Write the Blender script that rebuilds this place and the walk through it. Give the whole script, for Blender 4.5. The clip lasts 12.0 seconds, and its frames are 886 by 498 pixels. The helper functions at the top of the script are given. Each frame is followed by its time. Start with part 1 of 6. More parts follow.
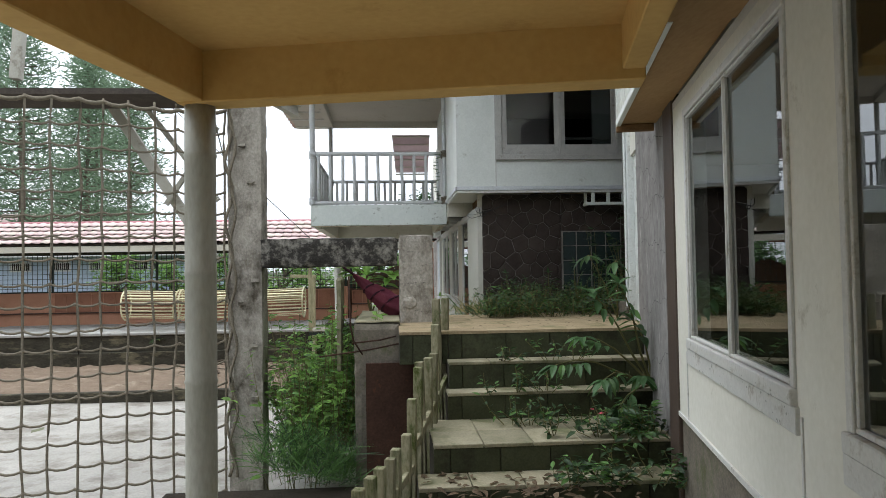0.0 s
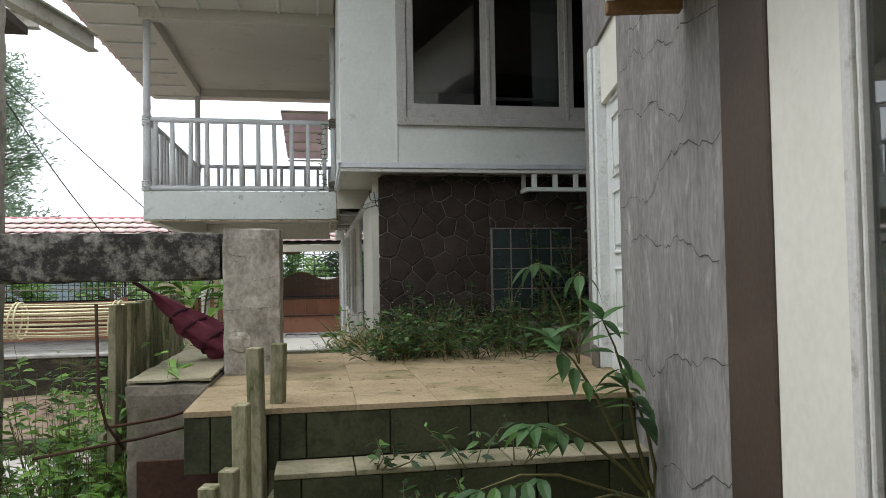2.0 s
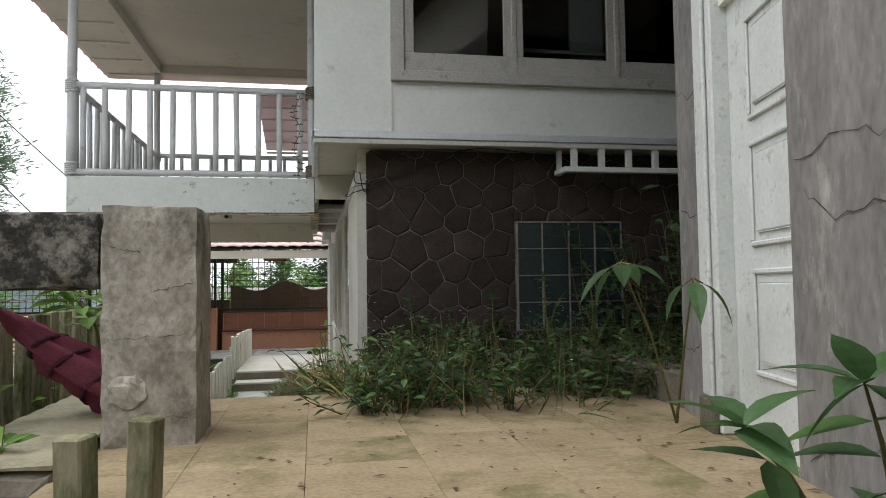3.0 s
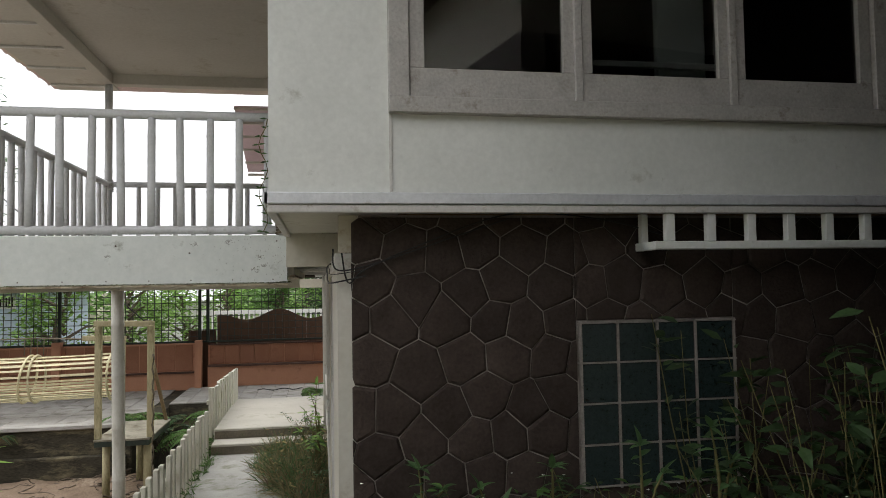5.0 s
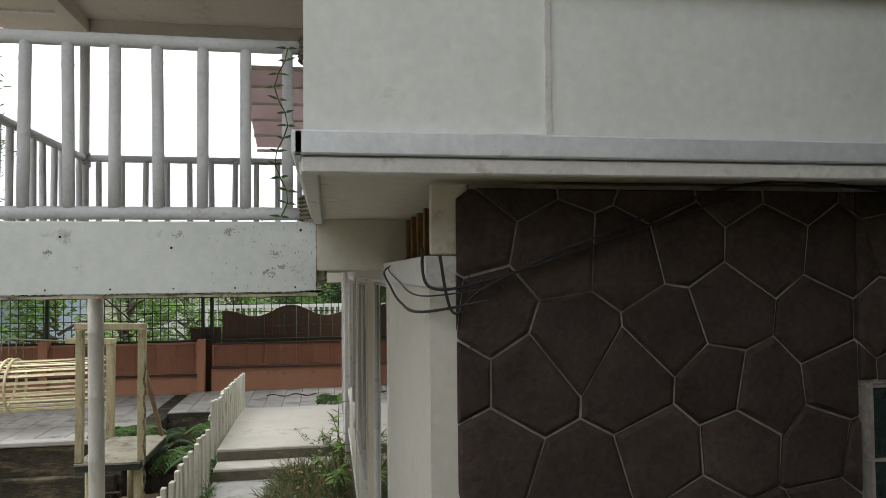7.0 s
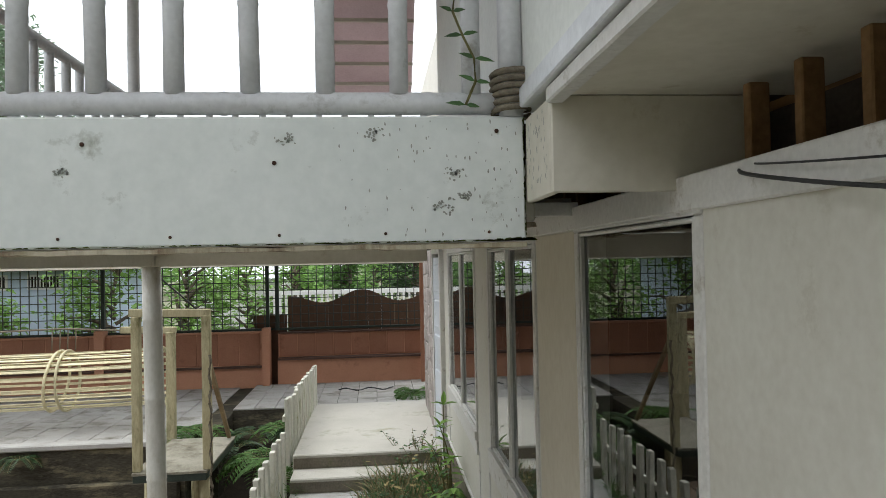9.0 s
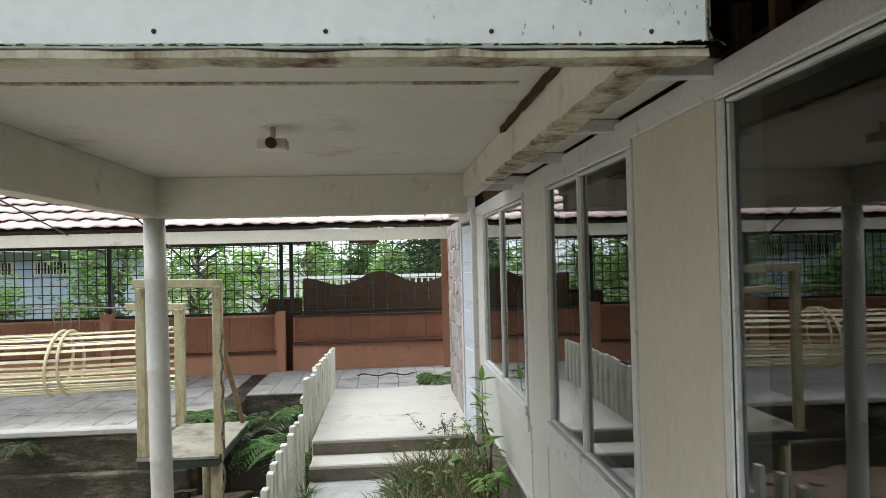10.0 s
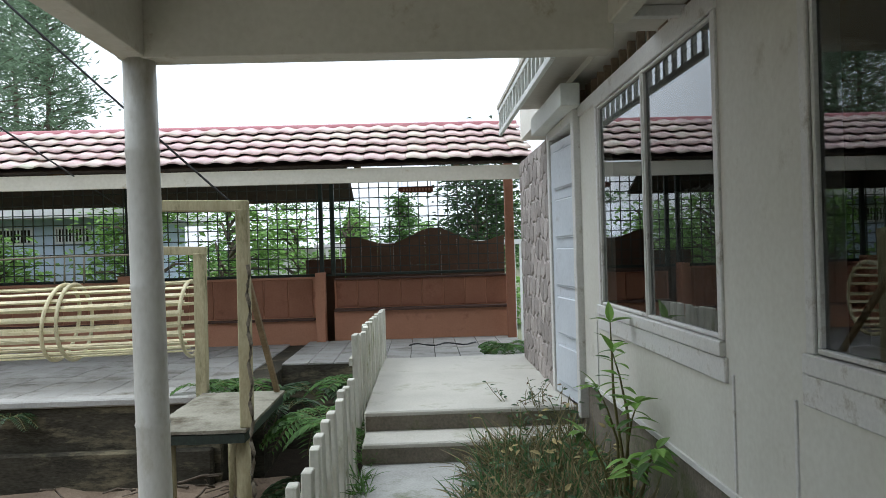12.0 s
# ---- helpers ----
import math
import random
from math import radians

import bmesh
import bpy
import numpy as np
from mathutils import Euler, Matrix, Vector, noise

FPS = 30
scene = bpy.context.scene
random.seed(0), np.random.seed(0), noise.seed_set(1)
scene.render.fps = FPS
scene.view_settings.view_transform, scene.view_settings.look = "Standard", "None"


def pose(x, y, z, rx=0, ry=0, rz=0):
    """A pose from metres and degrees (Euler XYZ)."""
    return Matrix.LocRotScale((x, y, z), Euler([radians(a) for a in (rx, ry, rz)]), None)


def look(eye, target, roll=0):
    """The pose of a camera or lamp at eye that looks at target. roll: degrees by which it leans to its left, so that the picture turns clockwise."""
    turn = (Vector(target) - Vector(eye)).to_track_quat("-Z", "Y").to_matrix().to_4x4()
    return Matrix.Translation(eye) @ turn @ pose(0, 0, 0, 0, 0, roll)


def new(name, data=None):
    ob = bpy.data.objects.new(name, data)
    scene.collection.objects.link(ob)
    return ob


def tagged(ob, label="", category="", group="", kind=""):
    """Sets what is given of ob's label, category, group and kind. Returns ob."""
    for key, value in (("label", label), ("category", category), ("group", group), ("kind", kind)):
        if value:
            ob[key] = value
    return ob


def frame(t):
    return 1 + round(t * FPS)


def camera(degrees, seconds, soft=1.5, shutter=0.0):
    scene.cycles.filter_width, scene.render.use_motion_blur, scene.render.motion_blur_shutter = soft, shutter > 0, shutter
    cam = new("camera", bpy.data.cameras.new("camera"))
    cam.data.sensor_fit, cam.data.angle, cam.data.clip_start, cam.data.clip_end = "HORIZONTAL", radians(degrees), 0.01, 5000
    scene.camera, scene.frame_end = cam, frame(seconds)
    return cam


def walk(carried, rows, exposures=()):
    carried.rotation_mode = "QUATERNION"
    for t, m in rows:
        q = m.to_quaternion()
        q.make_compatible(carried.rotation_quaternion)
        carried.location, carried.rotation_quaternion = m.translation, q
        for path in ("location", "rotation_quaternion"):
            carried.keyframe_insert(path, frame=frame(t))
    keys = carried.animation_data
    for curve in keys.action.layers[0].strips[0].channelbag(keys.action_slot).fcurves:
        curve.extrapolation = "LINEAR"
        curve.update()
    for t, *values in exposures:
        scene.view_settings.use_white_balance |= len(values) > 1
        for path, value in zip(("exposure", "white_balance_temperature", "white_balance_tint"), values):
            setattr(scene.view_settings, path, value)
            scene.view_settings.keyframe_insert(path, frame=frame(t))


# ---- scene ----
cam = camera(63.7, 12.0, soft=0.5)
PATH = [
    (0, (-0.075, 0.067, 1.38), (0.068, 2.061, 1.445), -0.9),
    (0.5, (0.181, 0.828, 1.393), (0.455, 2.807, 1.468), -0.9),
    (1, (0.296, 1.492, 1.437), (0.604, 3.466, 1.514), -0.7),
    (1.5, (0.492, 2.229, 1.469), (0.821, 4.201, 1.539), -0.8),
    (2, (0.604, 2.98, 1.466), (0.948, 4.948, 1.539), -0.9),
    (2.5, (0.716, 3.854, 1.424), (1.074, 5.82, 1.509), -1.0),
    (3, (0.811, 4.75, 1.454), (1.167, 6.715, 1.556), -0.8),
    (3.5, (0.894, 5.309, 1.59), (1.248, 7.274, 1.708), -0.8),
    (5.5, (1.052, 6.922, 2.227), (1.389, 8.892, 2.31), -0.9),
    (6, (0.99, 7.36, 2.245), (1.348, 9.327, 2.318), -0.8),
    (6.5, (0.941, 7.808, 2.249), (1.275, 9.778, 2.317), -0.6),
    (8.5, (0.538, 9.24, 2.145), (0.805, 11.221, 2.19), -1.3),
    (9, (0.427, 9.714, 2.102), (0.611, 11.705, 2.135), -1.2),
    (9.5, (0.31, 10.069, 1.995), (0.481, 12.062, 2.017), -1.4),
    (10, (0.272, 10.402, 1.804), (0.426, 12.396, 1.83), -1.4),
    (10.5, (0.22, 10.703, 1.614), (0.361, 12.698, 1.63), -1.4),
    (11, (0.213, 11.06, 1.469), (0.341, 13.055, 1.491), -1.4),
    (11.5, (0.12, 11.505, 1.311), (0.235, 13.501, 1.322), -1.4),
    (12, (-0.042, 12.049, 1.26), (0.016, 14.049, 1.265), -1.6),
]
EXPOSURES = [(0, 0.02, 6000, 8), (1, 0.08, 6100, 9), (2.5, 0.08, 6200, 10), (3.5, 0.03, 6400, 11), (5.5, -0.06, 6600, 12), (6.5, -0.05, 6500, 11), (8.5, -0.08, 6300, 10), (9.5, 0.42, 6200, 9), (10.3, 0.52, 5950, 9), (11, 0.22, 5800, 8), (12, -0.05, 5800, 7)]
walk(cam, [(t, look(eye, target, roll)) for t, eye, target, roll in PATH], EXPOSURES)

# ---- light: overcast daylight ----
world = bpy.data.worlds.new("overcast_sky")
scene.world = world
world.use_nodes = True
wn, wl = world.node_tree.nodes, world.node_tree.links
sky = wn.new("ShaderNodeTexSky")
sky.sky_type, sky.sun_disc = "NISHITA", False
sky.sun_elevation, sky.sun_rotation = radians(64), radians(286)
sky.dust_density, sky.ozone_density = 2.0, 1.0
pale = wn.new("ShaderNodeHueSaturation")
pale.inputs["Saturation"].default_value = 0.12
wl.new(sky.outputs[0], pale.inputs["Color"])
cloud = wn.new("ShaderNodeMix")
cloud.data_type = "RGBA"
cloud.inputs[0].default_value = 0.85
wl.new(pale.outputs[0], cloud.inputs[6])
# an overcast sky grows brighter towards the zenith
way = wn.new("ShaderNodeTexCoord")
split = wn.new("ShaderNodeSeparateXYZ")
rise = wn.new("ShaderNodeMapRange")
rise.inputs[3].default_value, rise.inputs[4].default_value = 0.78, 2.0
wl.new(way.outputs["Generated"], split.inputs[0])
wl.new(split.outputs["Z"], rise.inputs[0])
bright = wn.new("ShaderNodeVectorMath")
bright.operation = "SCALE"
bright.inputs[0].default_value = (8.0, 8.1, 8.3)
wl.new(rise.outputs[0], bright.inputs["Scale"])
wl.new(bright.outputs[0], cloud.inputs[7])
wl.new(cloud.outputs[2], wn["Background"].inputs["Color"])
wn["Background"].inputs["Strength"].default_value = 0.18
sun = new("sun", bpy.data.lights.new("sun", "SUN"))
sun.data.energy, sun.data.angle, sun.data.color = 0.9, radians(25), (1.0, 0.96, 0.9)
sun.matrix_world = look((0, 0, 0), (0.42, -0.12, -0.9))
# ---- materials ----
def mat(name, a, b, rough=0.8, scale=6.0, bump=0.15, fine=60.0, metal=0.0, stain=None, stain_amount=0.35, stain_scale=1.7,
        stretch=(1, 1, 1), rand=0.0, spec=0.4):
    """Two-scale variation between colours a and b, an optional stain colour with its own patches, and fine relief."""
    m = bpy.data.materials.new(name)
    m.use_nodes = True
    n, l = m.node_tree.nodes, m.node_tree.links
    p = n["Principled BSDF"]
    p.inputs["Metallic"].default_value = metal
    p.inputs["Specular IOR Level"].default_value = spec if rough < 0.68 else 0.12
    tc = n.new("ShaderNodeTexCoord")
    mp = n.new("ShaderNodeMapping")
    mp.inputs["Scale"].default_value = stretch
    l.new(tc.outputs["Object"], mp.inputs["Vector"])
    vec = mp.outputs[0]
    info = n.new("ShaderNodeObjectInfo")
    add = n.new("ShaderNodeVectorMath")
    add.operation = "ADD"
    mul = n.new("ShaderNodeMath")
    mul.operation = "MULTIPLY"
    mul.inputs[1].default_value = 37.0
    l.new(info.outputs["Random"], mul.inputs[0])
    l.new(vec, add.inputs[0])
    l.new(mul.outputs[0], add.inputs[1])
    vec = add.outputs[0]
    big = n.new("ShaderNodeTexNoise")
    big.inputs["Scale"].default_value, big.inputs["Detail"].default_value, big.inputs["Roughness"].default_value = scale, 6, 0.65
    l.new(vec, big.inputs["Vector"])
    small = n.new("ShaderNodeTexNoise")
    small.inputs["Scale"].default_value, small.inputs["Detail"].default_value = fine, 6
    l.new(vec, small.inputs["Vector"])
    mixf = n.new("ShaderNodeMix")
    mixf.inputs[0].default_value = 0.42
    l.new(big.outputs[0], mixf.inputs[2])
    l.new(small.outputs[0], mixf.inputs[3])
    ramp = n.new("ShaderNodeValToRGB")
    ramp.color_ramp.elements[0].position, ramp.color_ramp.elements[1].position = 0.32, 0.68
    ramp.color_ramp.elements[0].color, ramp.color_ramp.elements[1].color = (*a, 1), (*b, 1)
    l.new(mixf.outputs[0], ramp.inputs[0])
    col = ramp.outputs[0]
    if stain:
        st = n.new("ShaderNodeTexNoise")
        st.inputs["Scale"].default_value, st.inputs["Detail"].default_value, st.inputs["Roughness"].default_value = stain_scale, 8, 0.72
        l.new(vec, st.inputs["Vector"])
        sr = n.new("ShaderNodeMapRange")
        sr.inputs[1].default_value, sr.inputs[2].default_value = 0.66 - 0.35 * stain_amount, 0.78 - 0.2 * stain_amount
        l.new(st.outputs[0], sr.inputs[0])
        mx = n.new("ShaderNodeMix")
        mx.data_type = "RGBA"
        l.new(sr.outputs[0], mx.inputs[0])
        l.new(col, mx.inputs[6])
        mx.inputs[7].default_value = (*stain, 1)
        col = mx.outputs[2]
    if rand:
        hs = n.new("ShaderNodeHueSaturation")
        mr = n.new("ShaderNodeMapRange")
        mr.inputs[3].default_value, mr.inputs[4].default_value = 1 - rand, 1 + rand
        geo = n.new("ShaderNodeNewGeometry")
        sm = n.new("ShaderNodeMath")
        sm.operation = "ADD"
        l.new(info.outputs["Random"], sm.inputs[0])
        l.new(geo.outputs["Random Per Island"], sm.inputs[1])
        fr = n.new("ShaderNodeMath")
        fr.operation = "FRACT"
        l.new(sm.outputs[0], fr.inputs[0])
        l.new(fr.outputs[0], mr.inputs[0])
        l.new(mr.outputs[0], hs.inputs["Value"])
        l.new(col, hs.inputs["Color"])
        col = hs.outputs[0]
    l.new(col, p.inputs["Base Color"])
    rr = n.new("ShaderNodeMapRange")
    rr.inputs[3].default_value, rr.inputs[4].default_value = max(0.03, rough - 0.12), min(1, rough + 0.1)
    l.new(big.outputs[0], rr.inputs[0])
    l.new(rr.outputs[0], p.inputs["Roughness"])
    if bump:
        bp = n.new("ShaderNodeBump")
        bp.inputs["Strength"].default_value, bp.inputs["Distance"].default_value = bump, 0.02
        l.new(mixf.outputs[0], bp.inputs["Height"])
        l.new(bp.outputs[0], p.inputs["Normal"])
    return m


def leaf_mat(name, a, b, rough=0.5, rand=0.35):
    m = mat(name, a, b, rough=rough, scale=14, bump=0.05, rand=rand, spec=0.35)
    n, l = m.node_tree.nodes, m.node_tree.links
    p = n["Principled BSDF"]
    glow = n.new("ShaderNodeBsdfTranslucent")
    l.new(p.inputs["Base Color"].links[0].from_socket, glow.inputs["Color"])
    both = n.new("ShaderNodeMixShader")
    both.inputs[0].default_value = 0.38
    l.new(p.outputs[0], both.inputs[1])
    l.new(glow.outputs[0], both.inputs[2])
    l.new(both.outputs[0], n["Material Output"].inputs["Surface"])
    return m


M_WHITE = mat("white_painted_board", (0.62, 0.64, 0.60), (0.76, 0.78, 0.74), 0.55, 2.2, 0.05, 40, stain=(0.36, 0.36, 0.30), stain_amount=0.16, stain_scale=3.0)
M_LONGWALL = mat("aged_offwhite_wall_board", (0.50, 0.48, 0.41), (0.61, 0.60, 0.53), 0.55, 1.6, 0.05, 40, stain=(0.36, 0.33, 0.25), stain_amount=0.18, stain_scale=3.0)
M_YELLOWCREAM = mat("stained_yellow_cream_board", (0.50, 0.45, 0.35), (0.61, 0.57, 0.47), 0.6, 1.4, 0.04, 40, stain=(0.36, 0.28, 0.17), stain_amount=0.15, stain_scale=2.5, stretch=(1, 1, 0.6))
M_FASCIA = mat("stained_white_fascia", (0.62, 0.66, 0.63), (0.76, 0.79, 0.76), 0.5, 1.6, 0.06, 30, stain=(0.22, 0.23, 0.17), stain_amount=0.22, stain_scale=4.0)
M_CREAM = mat("cream_wall_board", (0.64, 0.62, 0.53), (0.76, 0.74, 0.66), 0.6, 1.5, 0.04, 30, stain=(0.33, 0.29, 0.2), stain_amount=0.14, stain_scale=2.5)
M_SILVER = mat("weathered_grey_white_paint", (0.50, 0.49, 0.46), (0.66, 0.65, 0.61), 0.5, 9, 0.12, 70, stain=(0.26, 0.22, 0.16), stain_amount=0.3, stain_scale=9)
M_OLDFRAME = mat("bare_grey_window_frame", (0.32, 0.31, 0.285), (0.52, 0.505, 0.475), 0.65, 9, 0.2, 70, stain=(0.20, 0.17, 0.13), stain_amount=0.3, stain_scale=9)
M_ALU = mat("brushed_metal_strip", (0.56, 0.58, 0.60), (0.74, 0.76, 0.78), 0.4, 12, 0.12, 50, metal=0.25, stain=(0.3, 0.29, 0.27), stain_amount=0.15, stain_scale=9)
M_OCHRE = mat("ochre_ceiling", (0.50, 0.31, 0.10), (0.60, 0.39, 0.14), 0.7, 1.4, 0.03, 25, stain=(0.38, 0.22, 0.06), stain_amount=0.2)
M_CEIL = mat("dull_beige_ceiling", (0.50, 0.47, 0.41), (0.60, 0.57, 0.51), 0.8, 1.2, 0.03, 30, stain=(0.34, 0.29, 0.2), stain_amount=0.2)
M_BEAMCREAM = mat("cream_painted_beam", (0.52, 0.49, 0.40), (0.64, 0.61, 0.52), 0.65, 1.8, 0.04, 30, stain=(0.3, 0.22, 0.1), stain_amount=0.2, stain_scale=3)
M_RUSTBEAM = mat("rust_streaked_beam", (0.40, 0.35, 0.24), (0.58, 0.54, 0.42), 0.75, 7, 0.3, 60, stain=(0.10, 0.05, 0.02), stain_amount=0.6, stain_scale=9, stretch=(1, 1, 0.25))
M_PLASTER = mat("cracked_grey_plaster", (0.145, 0.135, 0.128), (0.30, 0.285, 0.27), 0.9, 5, 0.8, 34, stain=(0.42, 0.40, 0.37), stain_amount=0.26, stain_scale=7.0, stretch=(1, 1, 0.45))
M_CRACK = mat("dark_crack", (0.05, 0.047, 0.043), (0.09, 0.085, 0.08), 0.95)
M_DOORPEEL = mat("peeling_white_door_paint", (0.54, 0.56, 0.54), (0.72, 0.74, 0.71), 0.6, 7, 0.25, 60, stain=(0.33, 0.31, 0.27), stain_amount=0.3, stain_scale=14)
M_MOULD = mat("grey_mould", (0.24, 0.25, 0.22), (0.42, 0.43, 0.39), 0.95, 40)
M_JOISTGREY = mat("aged_grey_joist", (0.16, 0.12, 0.08), (0.26, 0.20, 0.14), 0.85, 10)
M_BROWN = mat("dark_brown_painted_post", (0.045, 0.03, 0.022), (0.085, 0.058, 0.042), 0.6, 5, 0.1, 50)
M_CONC = mat("weathered_concrete", (0.20, 0.18, 0.15), (0.48, 0.44, 0.38), 0.9, 7, 0.9, 50, stain=(0.07, 0.058, 0.042), stain_amount=0.5, stain_scale=2.6, stretch=(1, 1, 0.75))
M_DARKCONC = mat("blackened_concrete_beam", (0.022, 0.02, 0.018), (0.07, 0.064, 0.056), 0.95, 9, 0.6, 60, stain=(0.30, 0.28, 0.24), stain_amount=0.55, stain_scale=9)
M_BLOCK = mat("mossy_concrete_block", (0.10, 0.09, 0.07), (0.22, 0.19, 0.15), 0.95, 5, 0.5, 50, stain=(0.08, 0.1, 0.035), stain_amount=0.4, stain_scale=3)
M_RUST = mat("rusty_steel_sheet", (0.035, 0.02, 0.015), (0.085, 0.045, 0.03), 0.85, 3, 0.2, 50, stain=(0.22, 0.085, 0.03), stain_amount=0.3, stain_scale=2)
M_TILE = mat("mud_stained_landing_tile", (0.22, 0.165, 0.095), (0.43, 0.34, 0.215), 0.75, 3.2, 0.15, 60, stain=(0.13, 0.125, 0.05), stain_amount=0.42, stain_scale=2.2, rand=0.05)
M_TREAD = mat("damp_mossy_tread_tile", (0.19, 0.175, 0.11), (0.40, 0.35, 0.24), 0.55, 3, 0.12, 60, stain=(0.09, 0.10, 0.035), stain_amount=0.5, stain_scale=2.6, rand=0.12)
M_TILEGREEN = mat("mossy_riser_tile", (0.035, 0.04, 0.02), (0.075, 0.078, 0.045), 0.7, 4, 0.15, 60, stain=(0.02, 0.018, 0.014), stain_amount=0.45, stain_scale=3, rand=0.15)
M_GROUT = mat("dark_grout", (0.05, 0.045, 0.035), (0.10, 0.09, 0.07), 0.95)
M_SLAB = mat("pale_concrete_slab", (0.40, 0.385, 0.33), (0.55, 0.53, 0.47), 0.85, 1.6, 0.15, 60, stain=(0.25, 0.25, 0.16), stain_amount=0.3, stain_scale=1.6)
M_PATH = mat("grey_path_concrete", (0.28, 0.28, 0.26), (0.45, 0.45, 0.42), 0.9, 3, 0.2, 60, stain=(0.14, 0.16, 0.08), stain_amount=0.35, stain_scale=2.5)
M_TERRACE = mat("terrace_floor_tile", (0.29, 0.28, 0.255), (0.43, 0.42, 0.39), 0.75, 2, 0.1, 60, stain=(0.13, 0.12, 0.09), stain_amount=0.4, rand=0.08)
M_RETAIN = mat("black_stained_retaining_wall", (0.02, 0.018, 0.014), (0.08, 0.072, 0.052), 0.95, 4.5, 0.5, 40, stain=(0.22, 0.19, 0.12), stain_amount=0.38, stain_scale=2.2, stretch=(0.5, 1, 1.6))
M_STONE = mat("dark_brown_stone", (0.03, 0.022, 0.018), (0.07, 0.054, 0.046), 0.7, 8, 0.8, 60, rand=0.2)
M_MORTAR = mat("grey_mortar", (0.17, 0.15, 0.135), (0.36, 0.33, 0.30), 0.95, 12, 0.4, 80, stain=(0.06, 0.05, 0.042), stain_amount=0.4, stain_scale=2.5)
M_PALESTONE = mat("pale_rough_stone_cladding", (0.25, 0.22, 0.2), (0.42, 0.38, 0.35), 0.9, 9, 0.6, 60, rand=0.2)
M_TERRA = mat("terracotta_painted_wall", (0.43, 0.215, 0.135), (0.55, 0.29, 0.19), 0.8, 2, 0.08, 50, stain=(0.28, 0.12, 0.075), stain_amount=0.25, stain_scale=2)
M_TERRADARK = mat("darker_terracotta_panel", (0.28, 0.13, 0.08), (0.38, 0.185, 0.12), 0.8, 2, 0.08, 50, stain=(0.16, 0.07, 0.045), stain_amount=0.25, rand=0.08)
M_LEDGE = mat("dark_red_ledge", (0.06, 0.03, 0.022), (0.11, 0.055, 0.04), 0.6, 5)
M_ROOFTILE = mat("weathered_pale_red_roof_tile", (0.48, 0.33, 0.32), (0.68, 0.54, 0.52), 0.7, 6, 0.2, 50, stain=(0.60, 0.58, 0.46), stain_amount=0.55, stain_scale=0.9, rand=0.12)
M_RIDGE = mat("pinkish_red_ridge", (0.42, 0.17, 0.19), (0.52, 0.26, 0.27), 0.7, 5, 0.2)
M_PINK = mat("faded_pink_sheet", (0.46, 0.37, 0.37), (0.58, 0.49, 0.49), 0.6, 4)
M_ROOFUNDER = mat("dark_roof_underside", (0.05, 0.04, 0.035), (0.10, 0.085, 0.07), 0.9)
M_GREENSTEEL = mat("dark_green_steel", (0.012, 0.02, 0.016), (0.03, 0.045, 0.035), 0.5, 20)
M_WIRE = mat("thin_dark_wire", (0.03, 0.035, 0.03), (0.07, 0.075, 0.065), 0.5, 20)
M_SCREEN = mat("brown_fence_board", (0.10, 0.06, 0.04), (0.16, 0.10, 0.07), 0.85, 4, 0.2, 60, rand=0.1)
M_BAMBOO = mat("pale_yellow_bamboo", (0.50, 0.44, 0.25), (0.72, 0.66, 0.44), 0.5, 8, 0.1, 60, stain=(0.38, 0.28, 0.12), stain_amount=0.25, stain_scale=6, rand=0.15)
M_BAMGREY = mat("grey_painted_bamboo", (0.52, 0.53, 0.54), (0.68, 0.69, 0.70), 0.5, 7, 0.08, 60, stain=(0.3, 0.29, 0.26), stain_amount=0.22, stain_scale=5)
M_PIPE = mat("painted_bamboo_column", (0.46, 0.45, 0.40), (0.60, 0.59, 0.55), 0.5, 4, 0.06, 60, stain=(0.30, 0.27, 0.17), stain_amount=0.3, stain_scale=2.5, stretch=(1, 1, 0.4))
M_PICKET = mat("mossy_timber_picket", (0.24, 0.215, 0.135), (0.42, 0.38, 0.27), 0.9, 9, 0.5, 70, stain=(0.065, 0.08, 0.02), stain_amount=0.7, stain_scale=9, stretch=(1, 1, 0.35), rand=0.2)
M_PICKETPALE = mat("pale_concrete_picket", (0.48, 0.47, 0.40), (0.64, 0.63, 0.55), 0.85, 6, 0.2, 70, stain=(0.2, 0.22, 0.08), stain_amount=0.32, stain_scale=5, stretch=(1, 1, 0.5), rand=0.1)
M_OLDWOOD = mat("weathered_brown_wood", (0.17, 0.12, 0.07), (0.32, 0.24, 0.15), 0.85, 8, 0.3, 70)
M_TIMBER = mat("yellowed_frame_timber", (0.33, 0.29, 0.17), (0.52, 0.47, 0.31), 0.8, 6, 0.25, 70, stain=(0.13, 0.12, 0.05), stain_amount=0.5, stain_scale=6, stretch=(1, 1, 0.3))
M_JOIST = mat("raw_brown_joist", (0.13, 0.075, 0.035), (0.25, 0.15, 0.075), 0.8, 10, 0.2, 60)
M_WOODSOFFIT = mat("brown_plywood_soffit", (0.30, 0.18, 0.08), (0.42, 0.27, 0.13), 0.7, 3, 0.05, 50, stretch=(1, 0.3, 1))
M_STEELBEAM = mat("painted_steel_beam", (0.36, 0.34, 0.28), (0.50, 0.48, 0.41), 0.6, 6, 0.1, 60, stain=(0.12, 0.08, 0.05), stain_amount=0.4, stain_scale=4)
M_ROPE = mat("dirty_hemp_rope", (0.11, 0.095, 0.07), (0.26, 0.225, 0.17), 0.95, 40, 0.5, 150)
# Near-black inner walls, darkened floors: the rooms' shade is put into colour.
M_DARK = mat("shade_dark_interior_wall", (0.018, 0.015, 0.013), (0.035, 0.03, 0.026), 0.9, 2, 0.0)
